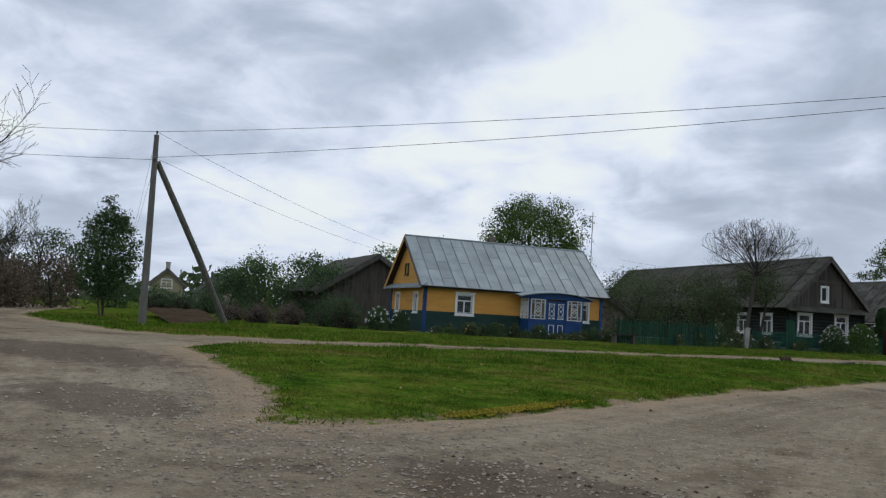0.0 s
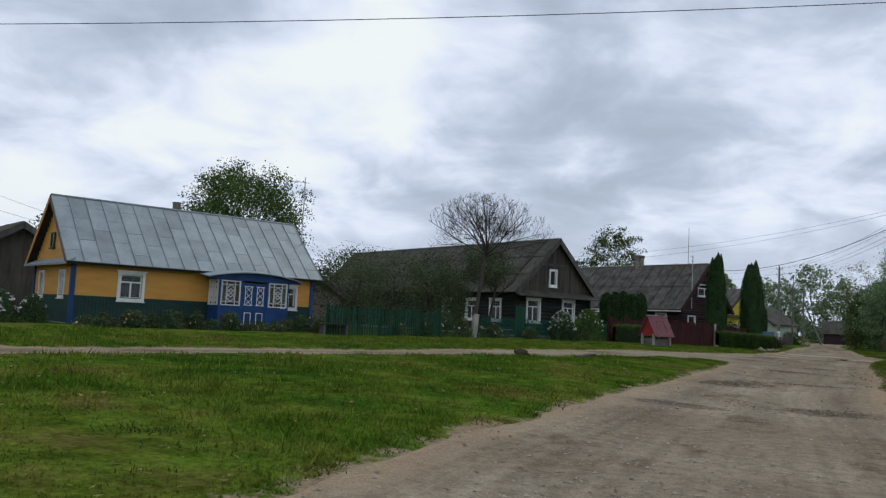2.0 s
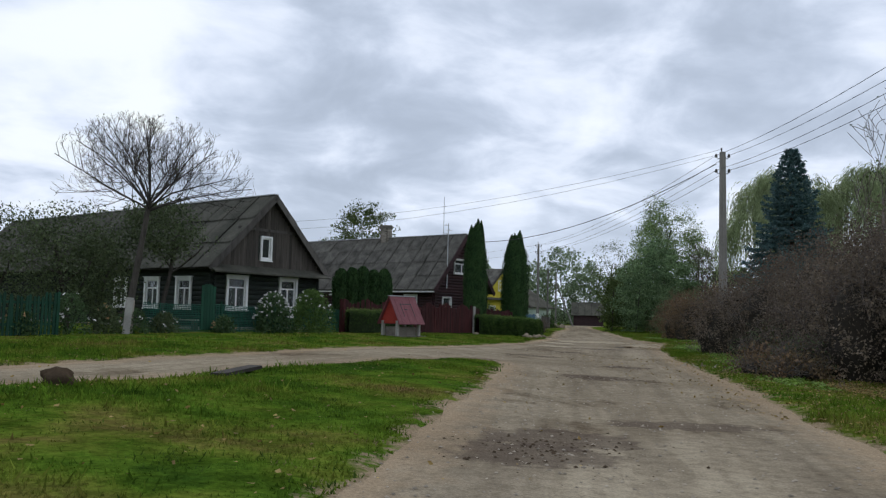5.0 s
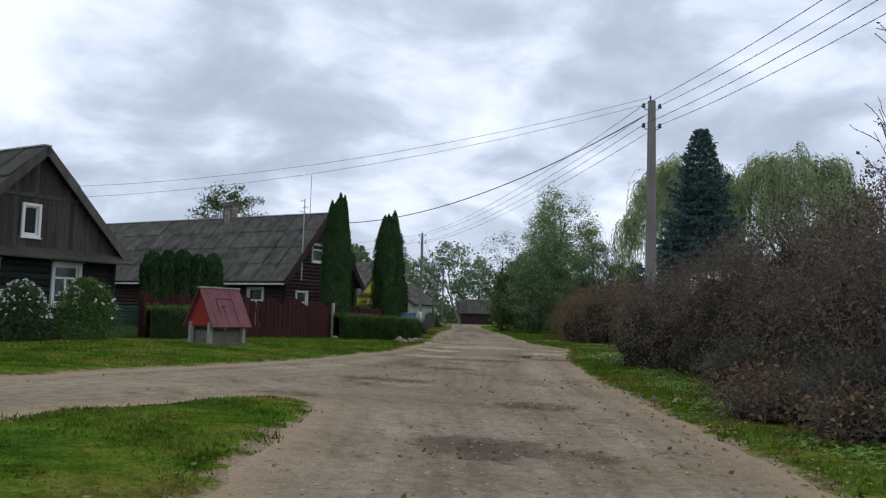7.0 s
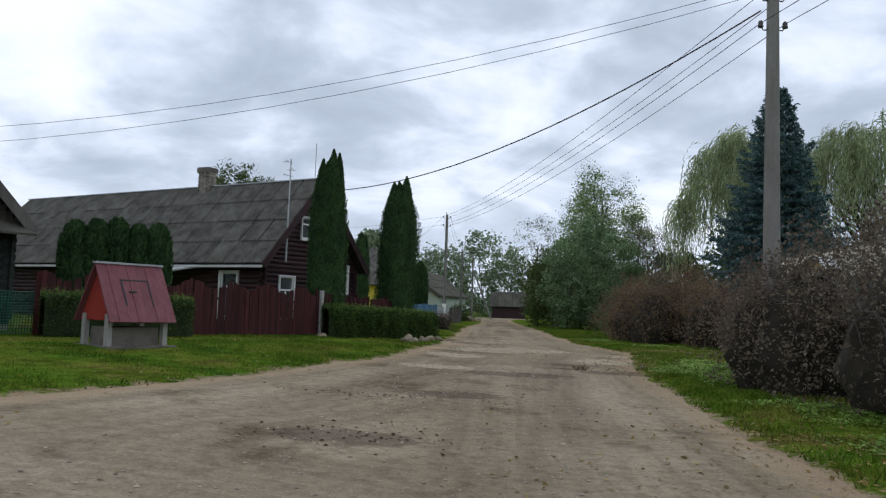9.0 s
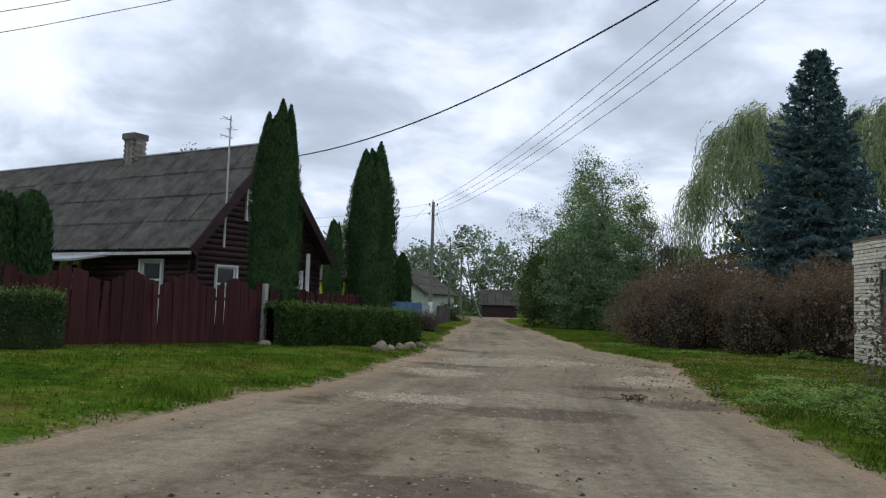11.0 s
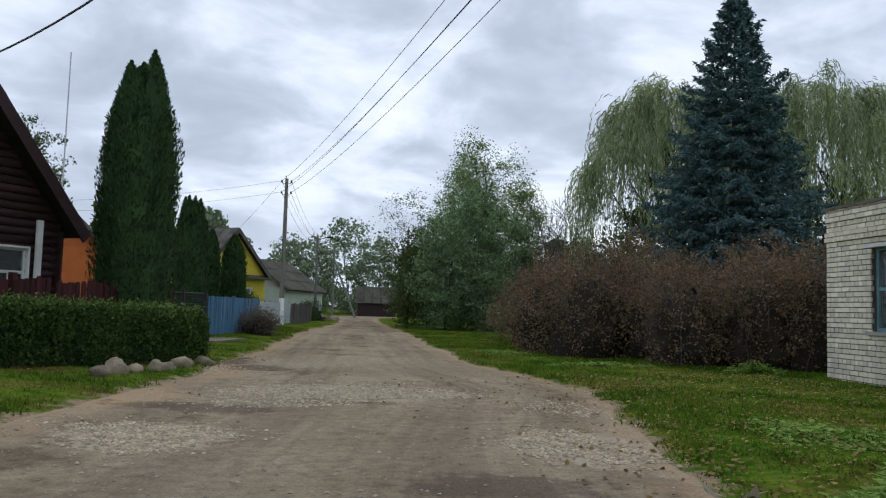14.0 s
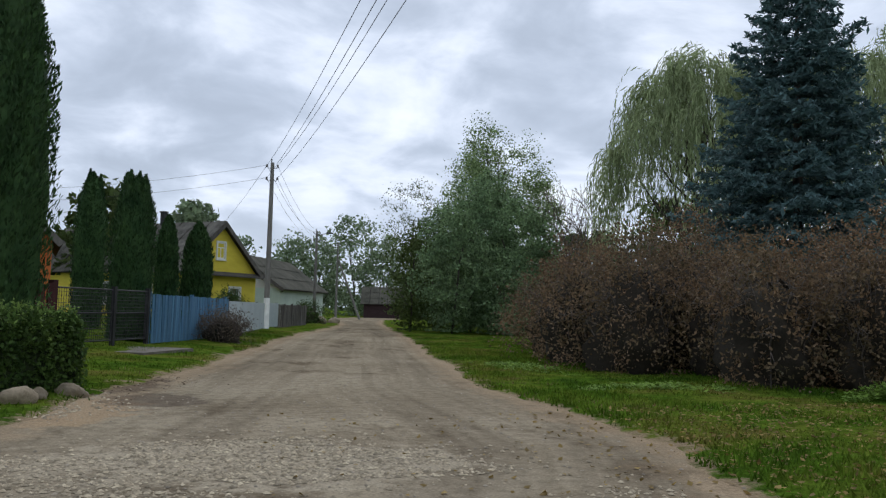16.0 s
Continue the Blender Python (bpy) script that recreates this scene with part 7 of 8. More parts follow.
def spruce(x, y, h, r, label, seed, whorls=30, per=8):
    """A blue spruce: whorls of boughs, each a drooping frond of bottle-brush shoots with dark hollows between."""
    g = np.random.default_rng(seed)
    t = place("spruce", x, y, label, "conifer")
    bm = bmesh.new()
    tube(bm, [(0, 0, -0.2), (0, 0, h * 0.985)], [0.28, 0.02], 8)
    part("trunk", bm, bark_mat, t)
    segs, cs, us, ls = [], [], [], []
    up_ = np.array([0, 0, 1.0])

    def brush(p, q, n, size):
        """Needle tufts all round one shoot from p to q."""
        s = g.uniform(0.05, 1.05, (n, 1))
        d = unit(q - p)
        cs.append(p + (q - p) * s + g.normal(size=(n, 3)) * 0.05)
        us.append(unit(d * 0.8 + g.normal(size=(n, 3)) * 0.55))
        ls.append(size * g.uniform(0.6, 1.2, n))

    for k in range(whorls):
        f_ = k / (whorls - 1)
        z = h * (0.06 + 0.925 * f_ ** 0.93)
        l = r * ((1 - z / h) ** 0.84) * g.uniform(0.92, 1.06) + 0.22
        n = per if f_ < 0.7 else max(5, per - 2)
        for j in range(n):
            a = 2 * math.pi * (j + g.uniform(-0.25, 0.25)) / n + k * 2.1
            out = np.array([math.cos(a), math.sin(a), 0])
            side = np.array([-math.sin(a), math.cos(a), 0])
            lj = l * g.uniform(0.80, 1.10)
            lift = -0.06 + 0.62 * max(0.0, f_ - 0.62) / 0.38
            at = lambda s: np.array([0, 0, z]) + out * lj * s + up_ * (lift * lj * s - 0.30 * lj * s * s * (1 - f_) + 0.17 * lj * s ** 4)
            last = at(0)
            for s in (0.3, 0.6, 0.85, 1.0):
                q = at(s)
                segs.append((*last, *q, 0.026 * (1.2 - s) + 0.004, 0.024 * (1.0 - s) + 0.004))
                last = q
            brush(at(0.72), at(1.04), 16, 0.22)
            shoots = max(5, int(3.6 * lj + 3))
            for i in range(shoots):
                s = 0.22 + 0.76 * (i + g.uniform(0, 0.8)) / shoots
                w = (0.42 * lj * (1.06 - s) + 0.16) * g.uniform(0.7, 1.15)
                for sg in (-1, 1):
                    p = at(s)
                    q = p + out * w * 0.55 + side * sg * w * 0.85 - up_ * w * g.uniform(0.12, 0.5) * (1.15 - f_)
                    brush(p, q, int(6 + 7 * w), 0.22)
    c, u, a = np.concatenate(cs), np.concatenate(us), np.concatenate(ls)
    w = unit(np.cross(u, g.normal(size=u.shape)))
    v, f = join(diamonds(c, u, w, a / 2 * 1.3, a / 2 * 0.42), sticks(segs, 3))
    part("crown", array_mesh("crown", v, f, leaf_spruce), None, t)


def flower_bush(x, y, r, h, label, seed, leaf_mat, petals, n_leaf=2500, n_flower=60, flower=0.09):
    g = np.random.default_rng(seed)
    t = place("flower_bush", x, y, label, "bush")
    az, e = g.uniform(0, 2 * math.pi, n_leaf), g.uniform(0.02, 1, n_leaf)
    rad = r * np.sqrt(np.clip(1.03 - e ** 2, 0, 1)) * g.uniform(0.5, 1.0, n_leaf) * (1 + 0.15 * np.sin(3 * az + seed))
    c = np.stack([np.cos(az) * rad, np.sin(az) * rad, e * h], 1) + g.normal(size=(n_leaf, 3)) * 0.04
    lv = scatter(g, c, 0.09, 0.6)
    st = []
    for k in range(14):
        a = g.uniform(0, 6.28)
        st.append((0, 0, -0.05, math.cos(a) * r * 0.6, math.sin(a) * r * 0.6, h * 0.8, 0.012, 0.006))
    v, f = join(lv, sticks(st, 3))
    part("foliage", array_mesh("foliage", v, f, leaf_mat), None, t)
    if n_flower:
        az, e = g.uniform(0, 2 * math.pi, n_flower), g.uniform(0.35, 1.05, n_flower)
        rad = r * np.sqrt(np.clip(1.08 - e ** 2, 0.02, 1)) * 1.02
        c = np.stack([np.cos(az) * rad, np.sin(az) * rad, e * h], 1)
        c = np.repeat(c, 6, 0) + g.normal(size=(n_flower * 6, 3)) * flower * 0.3
        v, f = scatter(g, c, flower, 0.8)
        tagged(part("blossom_cover", array_mesh("blossom_cover", v, f, petals), None, t), kind="stuff")
    return t


# roadside bushes on the east side
thicket([(9.8, 33.8, 2.1, 3.6), (10.3, 37.4, 1.9, 3.8), (11.5, 41.2, 1.9, 3.8), (12.2, 44.8, 1.8, 4.0), (12.9, 48.2, 1.7, 3.5), (10.4, 30.0, 2.2, 3.6), (11.3, 46.4, 1.7, 3.2), (11.6, 49.6, 1.5, 2.8), (12.4, 51.5, 1.3, 2.6), (11.4, 50.6, 1.15, 2.3), (10.2, 40.3, 1.6, 2.7), (9.4, 37.6, 1.6, 2.9), (10.9, 43.6, 1.3, 2.4)],
        "rank leafless-brown roadside bush with grey twigs", 100, leaf_brown, 3200, 30, 0.070)
thicket([(12.3, 36.2, 2.3, 4.4), (13.2, 40.2, 2.3, 4.4), (14.3, 44.4, 2.2, 4.4), (15.2, 48.2, 2.1, 3.7), (13.2, 32.2, 2.4, 4.4)],
        "tall brown roadside bush behind the front row", 120, leaf_brown, 1700, 30, 0.098)
leafy_tree(12.6, 38.6, 6.4, 2.0, "straggly elder with few yellow-green leaves above the bushes", leaf_mid, 900, 0.13, 0.06, 0.5, 99, twig_mat, clump=0.5)
bare_tree(11.4, 40.0, 5.6, "leafless twiggy sapling among the roadside bushes", 98, 0.05, (6, 6, 4), 0.5, 0.3, 0.3, 3, 0.8, twig_mat, 120, leaf_mid, min_r=0.007)
thicket([(21.8, 68.2, 1.8, 3.2), (19.9, 69.8, 1.7, 2.8), (18.1, 71.2, 1.7, 3.0), (18.3, 74.0, 1.8, 3.05), (20.0, 72.2, 1.9, 3.5), (19.5, 77.0, 1.8, 2.9), (21.6, 66.4, 1.4, 2.9), (19.0, 67.9, 1.5, 2.6), (20.6, 67.2, 1.4, 2.5)],
        "dense rusty red-brown autumn bush", 140, leaf_rust, 3200, 26, 0.083)
thicket([(21.4, 74.6, 2.0, 3.5), (20.9, 80.0, 1.9, 2.6), (23.2, 71.0, 1.9, 3.4), (22.2, 83.5, 1.9, 2.5), (23.4, 76.0, 2.0, 3.0)],
        "rusty brown autumn bush in the second row", 160, leaf_rust, 1700, 24, 0.10)

# conifers
thuja(3.47, 63.95, 6.15, 0.66, "tall narrow dark green thuja beside the maroon house", 21, 28000, 5, size=0.10)
thuja(6.2, 67.9, 6.1, 0.82, "tall broad dark green thuja with several tips", 22, 30000, 8, size=0.10)
thuja(5.6, 84.1, 5.4, 0.54, "dark green thuja behind the garden gate", 23, 12000, 4, size=0.11)
thuja(7.35, 78.3, 4.5, 0.62, "dark green thuja behind the blue fence", 24, 13000, 6, size=0.11)
thuja(8.1, 81.6, 3.7, 0.34, "slim dark green thuja behind the blue fence", 25, 5000)
thuja(9.0, 83.2, 3.7, 0.48, "small dark green thuja behind the blue fence", 26, 6000)
for k in range(5):
    thuja(-3.45 + 0.52 * k, 60.3 + 0.16 * k, 3.0 + 0.07 * (k % 3), 0.40, "dark clipped thuja with a flat top, one of a row", 30 + k, 3800, 1, True)
spruce(27.65, 77.37, 13.7, 5.05, "tall blue spruce with dense drooping branches", 41)

# willows and the trees behind them
willow(34.0, 91.5, 15.8, 6.0, "weeping willow with pale yellow-green hanging twigs", 51)
willow(43.0, 90.0, 17.2, 7.2, "broad weeping willow with pale green hanging twigs", 52, 92)
g_ = 0
for x, y, h, r, n, m in ((21.6, 95.5, 6.2, 2.2, 5200, leaf_grove), (23.6, 98.5, 7.8, 2.4, 6500, leaf_grove), (25.7, 96.3, 7.0, 2.2, 6000, leaf_grove), (25.9, 101.5, 9.0, 2.4, 7000, leaf_grove), (22.4, 101.5, 6.4, 2.0, 4500, leaf_mid), (19.9, 97.6, 5.2, 1.2, 2600, leaf_mid), (24.2, 94.4, 3.8, 1.8, 3600, leaf_grove), (27.2, 97.4, 4.8, 1.9, 3800, leaf_grove)):
    leafy_tree(x, y, h, r, "dense young roadside tree with dull green leaves", m, int(n * 0.9), 0.25, 0.07, 0.05, 60 + g_, clump=0.5, levels=2)
    g_ += 1
for k, (x, y, h, r) in enumerate(((29.3, 112.0, 15.2, 2.1), (31.4, 110.4, 13.0, 2.5), (27.2, 109.0, 11.6, 2.4), (33.0, 111.0, 11.0, 2.3), (29.0, 113.5, 13.4, 2.9))):
    leafy_tree(x, y, h, r, "tall poplar-like tree with glossy green leaves", leaf_aspen, 5200, 0.25, 0.18, 0.12, 70 + 3 * k, clump=0.72, spread=0.4, up=0.45, levels=2)
leafy_tree(22.6, 108.0, 9.4, 2.3, "thin tree with sparse yellowing leaves", leaf_mid, 2400, 0.18, 0.10, 0.25, 71, clump=0.6)
for k, (x, y, h) in enumerate(((28.4, 97.0, 8.2), (30.4, 101.0, 9.4), (31.2, 98.0, 8.6), (33.0, 104.0, 9.0))):
    bare_tree(x, y, h, "leafless pale grey tree with upright branches", 80 + k, 0.10, (6, 5, 4), 0.52, 0.2, 0.30, 3, 0.70, twig_mat, 160, leaf_mid, min_r=0.012)

# the bare tree and orchard before the log house
apple_tree(-9.4, 47.4, 7.3, 3.25, "leafless old apple tree with a wide twiggy crown", 93)
for k, (x, y, h, r) in enumerate(((-15.6, 45.8, 3.7, 2.1), (-13.4, 47.4, 3.8, 2.2), (-11.9, 48.9, 4.0, 1.8), (-16.6, 49.0, 4.0, 2.2), (-11.4, 50.2, 3.4, 1.2), (-9.2, 50.2, 4.6, 1.5))):
    leafy_tree(x, y, h, r, "gnarled apple tree with dull olive-brown leaves", leaf_orchard, 3900, 0.14, 0.11, 0.62 if k == 5 else 0.16, 95 + k, clump=0.6, spread=0.65)
for k, (x, y, r, h) in enumerate(((-10.3, 44.9, 0.7, 1.2), (-9.7, 46.2, 0.5, 0.9), (-10.9, 43.2, 0.5, 0.8), (-8.6, 48.6, 0.5, 0.7), (-7.0, 50.6, 0.45, 0.6), (-11.6, 41.4, 0.45, 0.7), (-9.3, 47.6, 0.6, 0.8))):
    flower_bush(x, y, r, h, "straggly garden plants with a few late flowers by the fence", 180 + k, leaf_orchard if k % 2 else leaf_dark, petal_mixed if k % 3 else petal_white, 1100, 7, 0.07)
flower_bush(-5.5, 52.4, 0.78, 1.55, "round dark bush covered in white blossoms", 201, leaf_dark, petal_white, 4200, 110, 0.065)
flower_bush(-4.2, 53.7, 0.95, 1.75, "climbing rose bush with scattered white blossoms", 202, leaf_green, petal_white, 4800, 24, 0.07)
hedge([(-2.8, 55.9), (-1.4, 57.3), (0.0, 58.6)], 0.7, 1.0, "small clipped evergreen hedge beside the well", 203, 9000)

# the hedge and shrubs along the verge further on
hedge([(3.5, 62.65), (5.5, 64.8), (7.38, 67.2)], 1.0, 0.97, "clipped dark green hedge with a flat top", 204, 34000, leaf=0.066, wob=0.07)
thicket([(9.85, 80.4, 0.85, 1.0)], "low dark purple-brown shrub by the sheet fence", 210, leaf_brown, 6000, 70, 0.06)
for k, (x, y, r, h) in enumerate(((8.0, 97.5, 1.1, 2.0), (10.6, 99.0, 0.9, 1.7), (16.5, 112.5, 1.2, 1.5), (15.6, 109.5, 0.8, 1.2))):
    thicket([(x, y, r, h)], "green garden shrub behind the fence", 215 + k, leaf_hedge, 4200, 40, 0.10)

# the garden in front of the ochre cottage
ch, sh = math.cos(radians(54.1)), math.sin(radians(54.1))
rg = random.Random(77)
for k in range(42):
    u, v = 0.3 + 0.25 * k + rg.uniform(-0.15, 0.15), -4.05 - rg.uniform(0, 0.7)
    tall = rg.uniform(0.20, 0.42) if 6.2 < u < 8.2 else rg.uniform(0.25, 0.72)
    x, y = -23.83 + ch * u - sh * v, 34.62 + sh * u + ch * v
    flower_bush(x, y, rg.uniform(0.22, 0.46), tall, "low garden flowers in front of the ochre cottage", 230 + k, rg.choice((leaf_orchard, leaf_orchard, leaf_dark)), rg.choice((petal_mixed, petal_white)), 460, rg.choice((0, 0, 0, 5)), 0.06)
thicket([(-24.6, 31.0, 1.0, 1.45), (-25.9, 31.6, 1.0, 1.35)], "dense dark rounded bush beside the cottage", 250, leaf_dark, 7000, 60, 0.08)
flower_bush(-22.7, 31.2, 0.62, 1.1, "bush with large white blossoms by the cottage corner", 255, leaf_dark, petal_white, 2400, 34, 0.085)
flower_bush(-21.9, 31.9, 0.5, 0.95, "bush with white and pink blossoms by the cottage corner", 256, leaf_dark, petal_white, 1800, 14, 0.08)
thicket([(-27.6, 30.4, 0.9, 1.0), (-29.2, 30.0, 0.9, 0.9), (-30.6, 29.4, 0.8, 0.8)], "dry brownish garden bush", 260, leaf_brown, 3600, 50, 0.08)

# west: garden trees, thickets and the far side
leafy_tree(-30.4, 22.0, 4.3, 1.45, "small dark leafy tree with a thin trunk on grass", leaf_dark, 6000, 0.16, 0.07, 0.22, 300, clump=0.30)
leafy_tree(-30.15, 21.7, 5.0, 0.55, "slim dark leafy tree beside its twin on grass", leaf_dark, 1700, 0.16, 0.05, 0.30, 302, clump=0.24, levels=2)
bare_tree(-36.4, 15.9, 8.9, "leafless tree with fine grey twigs at the lane", 301, 0.15, (6, 5, 3), 0.5, 0.35, 0.2, 3, 0.8, bare_twig, min_r=0.008, limbs=8, wide=0.7)
for k, (x, y, h, r, m) in enumerate(((-44, 45, 4.6, 2.2, leaf_green), (-40.5, 47, 4.4, 2.0, leaf_green), (-37, 46.5, 4.2, 2.0, leaf_mid), (-34.5, 48, 5.2, 2.3, leaf_green), (-33, 52, 6.2, 2.6, leaf_mid), (-51, 27, 3.6, 2.2, leaf_orchard), (-48, 31, 3.2, 1.9, leaf_brown), (-54, 30, 4.4, 2.4, leaf_orchard), (-47, 27.5, 2.6, 1.7, leaf_brown), (-56, 36, 5.2, 2.6, leaf_dark), (-58, 43, 3.4, 2.2, leaf_dark), (-44, 25.4, 2.4, 1.5, leaf_brown))):
    leafy_tree(x, y, h, r, "fruit tree in the gardens beyond the lane", m, 1900, 0.26, 0.09, 0.05, 310 + k, clump=0.6, levels=2)
for k, (x, y) in enumerate(((-45, 25.4), (-49, 27), (-47.5, 29.4), (-52, 29))):
    bare_tree(x, y, 4.4 + 0.5 * k, "small half-leafless tree in the gardens", 340 + k, 0.07, (6, 6, 4), 0.5, 0.25, 0.3, 3, 0.8, bare_twig, 500, leaf_orchard, min_r=0.009)
leafy_tree(-27.3, 57.4, 9.8, 4.3, "large walnut tree with a broad green crown", leaf_walnut, 20000, 0.23, 0.22, 0.3, 350, clump=0.80, levels=2)
leafy_tree(-4.7, 112.5, 12.6, 4.0, "birch with hanging yellowish-green foliage", leaf_mid, 6000, 0.32, 0.2, 0.35, 351, pale_bark, clump=0.7, droop=1.0)
for k, (x, y, h, r, m) in enumerate(((-2.0, 99, 7.2, 2.8, leaf_mid), (3.0, 112, 8.0, 2.6, leaf_mid), (8.5, 119, 8.0, 2.6, leaf_mid), (7, 150, 9.5, 4.0, leaf_dark), (13, 158, 8.5, 3.6, leaf_dark), (22, 176, 10.5, 4.4, leaf_mid), (31, 173, 14.0, 5.0, leaf_mid), (36.5, 178, 11.5, 4.6, leaf_dark), (42, 172, 10.5, 4.2, leaf_dark), (39, 163, 7.5, 3.2, leaf_mid), (48, 176, 10.0, 4.6, leaf_dark), (27, 182, 11.0, 4.0, leaf_mid), (45, 112, 10, 4.2, leaf_mid), (54, 100, 11, 4.6, leaf_mid), (38, 112, 7, 3.4, leaf_dark))):
    # trees past y 115 get the leaf with haze mixed into its colour
    leafy_tree(x, y, h, r, "tree beyond the houses with mixed green leaves", leaf_haze if y > 115 else m, 2200, 0.72, 0.14, 0.02, 360 + k, clump=0.24 * r, levels=2)

for k, (x, y, h, r) in enumerate(((-38.9, 37.1, 4.2, 1.7), (-36.1, 37.1, 4.6, 2.0), (-32.8, 37.4, 5.2, 2.1), (-30.5, 36.8, 4.4, 1.7))):
    leafy_tree(x, y, h * 0.74, r * 0.9, "dark plum tree in the gardens beyond the lane", leaf_dark, 2600, 0.20, 0.09, 0.04, 380 + k, clump=0.45, levels=2)
thicket([(-52.4, 42.7, 1.5, 1.9), (-48.3, 41.5, 1.5, 1.6), (-48.6, 44.2, 1.5, 1.8)], "dark currant bush in the gardens", 390, leaf_dark, 2400, 20, 0.12)

# far woods all round
gw = np.random.default_rng(9)
n = 18000
az = gw.uniform(0, 2 * math.pi, n)
dist = 210 + 40 * np.sin(az * 3 + 1) + gw.uniform(0, 45, n)
top = 7.0 + 2.6 * np.sin(az * 17) + 1.8 * np.sin(az * 41 + 1) + 1.2 * np.sin(az * 97)
c = np.stack([np.sin(az) * dist, 60 + np.cos(az) * dist, 0.3 + np.abs(gw.uniform(0, 1, n)) ** 0.8 * top], 1)
v, f = scatter(gw, c, 2.6, 0.75)
tagged(new("woods", array_mesh("woods", v, f, far_leaf)), "distant mixed woods along the horizon", "woods", kind="stuff")

# dead stalks, with extra dark mounds added for the shadow under the bushes
thicket([(9.3, 41.9, 0.9, 1.1), (8.9, 39.3, 0.8, 1.0), (9.9, 43.4, 0.8, 0.8), (8.2, 37.8, 0.8, 0.9)], "tangle of dead stalks at the foot of the bushes", 470, leaf_orchard, 2600, 60, 0.06)
thicket([(7.9, 38.9, 0.8, 0.5), (8.8, 40.4, 0.9, 0.6), (7.6, 36.9, 0.7, 0.5)], "heap of rust-brown dead bracken at the foot of the bushes", 480, leaf_rust, 9000, 60, 0.08)


# ---- ground cover and small things on the ground ----
def outside(x, y):
    """Open grass: off the road and clear of the houses."""
    ok = road_depth(x, y) < -0.03
    for hx, hy, ang, l, half in ((-23.83, 34.62, 54.1, 10.5, 2.4), (-6.1, 56.09, 139.4, 24, 2.9), (3.24, 67.1, 139, 19, 2.6), (23.0, 63.9, 258.5, 9, 2.9)):
        a = radians(ang)
        u, v = (x - hx) * math.cos(a) + (y - hy) * math.sin(a), -(x - hx) * math.sin(a) + (y - hy) * math.cos(a)
        ok &= ~((u > 0) & (u < l) & (np.abs(v) < half))
    return ok


def blades(n, x0, x1, y0, y1, seed, low, high, near=None, width=0.007, edge=None):
    g = np.random.default_rng(seed)
    x, y = g.uniform(x0, x1, n), g.uniform(y0, y1, n)
    ok = outside(x, y)
    d = -road_depth(x, y)
    if edge:
        ok &= d < edge
    # thin, worn places and lush tufts
    worn = np.sin(x * 0.9 + 2 * np.sin(y * 0.5)) * np.sin(y * 0.8 + 1.1 * np.sin(x * 0.7)) + 0.5 * np.sin(x * 2.7 + y * 1.9)
    ok &= g.uniform(-1.6, 1.2, n) < 0.60 + worn * 0.85
    ragged = 0.13 + 0.15 * np.sin(x * 2.9 + 2 * np.sin(y * 1.3)) * np.sin(y * 3.3 + x)
    ok &= g.uniform(0, 1, n) < 0.25 + (d - ragged) * 5.0 + 0.5
    x, y, worn, d = x[ok], y[ok], worn[ok], d[ok]
    m = len(x)
    h = g.uniform(low, high, m) * (1 + 0.45 * worn) * np.clip(0.75 + d * 1.2, 0.75, 1)
    a = g.uniform(0, 2 * math.pi, m)
    lean = g.uniform(0.1, 0.9, m) * h
    b = g.uniform(0, 2 * math.pi, m)
    w = width * g.uniform(0.7, 1.5, m)
    z = height(x, y) + hummock(x, y, d) - 0.012
    p = np.stack([x, y, z], 1)
    side = np.stack([np.cos(a), np.sin(a), np.zeros(m)], 1) * w[:, None]
    tip = p + np.stack([np.cos(b) * lean, np.sin(b) * lean, h], 1)
    v = np.stack([p - side, p + side, tip], 1).reshape(-1, 3)
    return v, np.arange(3 * m).reshape(-1, 3)


sets = [blades(170000, -9, 2.2, 4.6, 41, 407, 0.015, 0.038, width=0.010, edge=3.2), blades(250000, -13.8, 2.2, 4.6, 41, 401, 0.018, 0.048, width=0.009),
        blades(150000, 2.5, 16, 20, 60, 402, 0.03, 0.10, width=0.010, edge=7),
        blades(170000, 10, 22, 50, 92, 403, 0.03, 0.08, width=0.012, edge=12),
        blades(100000, -4, 9.5, 44, 82, 404, 0.025, 0.07, width=0.011, edge=6),
        blades(80000, -26, -2, 13, 52, 405, 0.04, 0.11, width=0.013, edge=6.5),
        blades(24000, -34, -13, 13, 30, 406, 0.05, 0.13, width=0.02, edge=9)]
v, f = join(*sets)
tagged(new("grass", array_mesh("grass", v, f, blade_mat)), "short rough autumn grass with worn patches", "grass", kind="stuff")


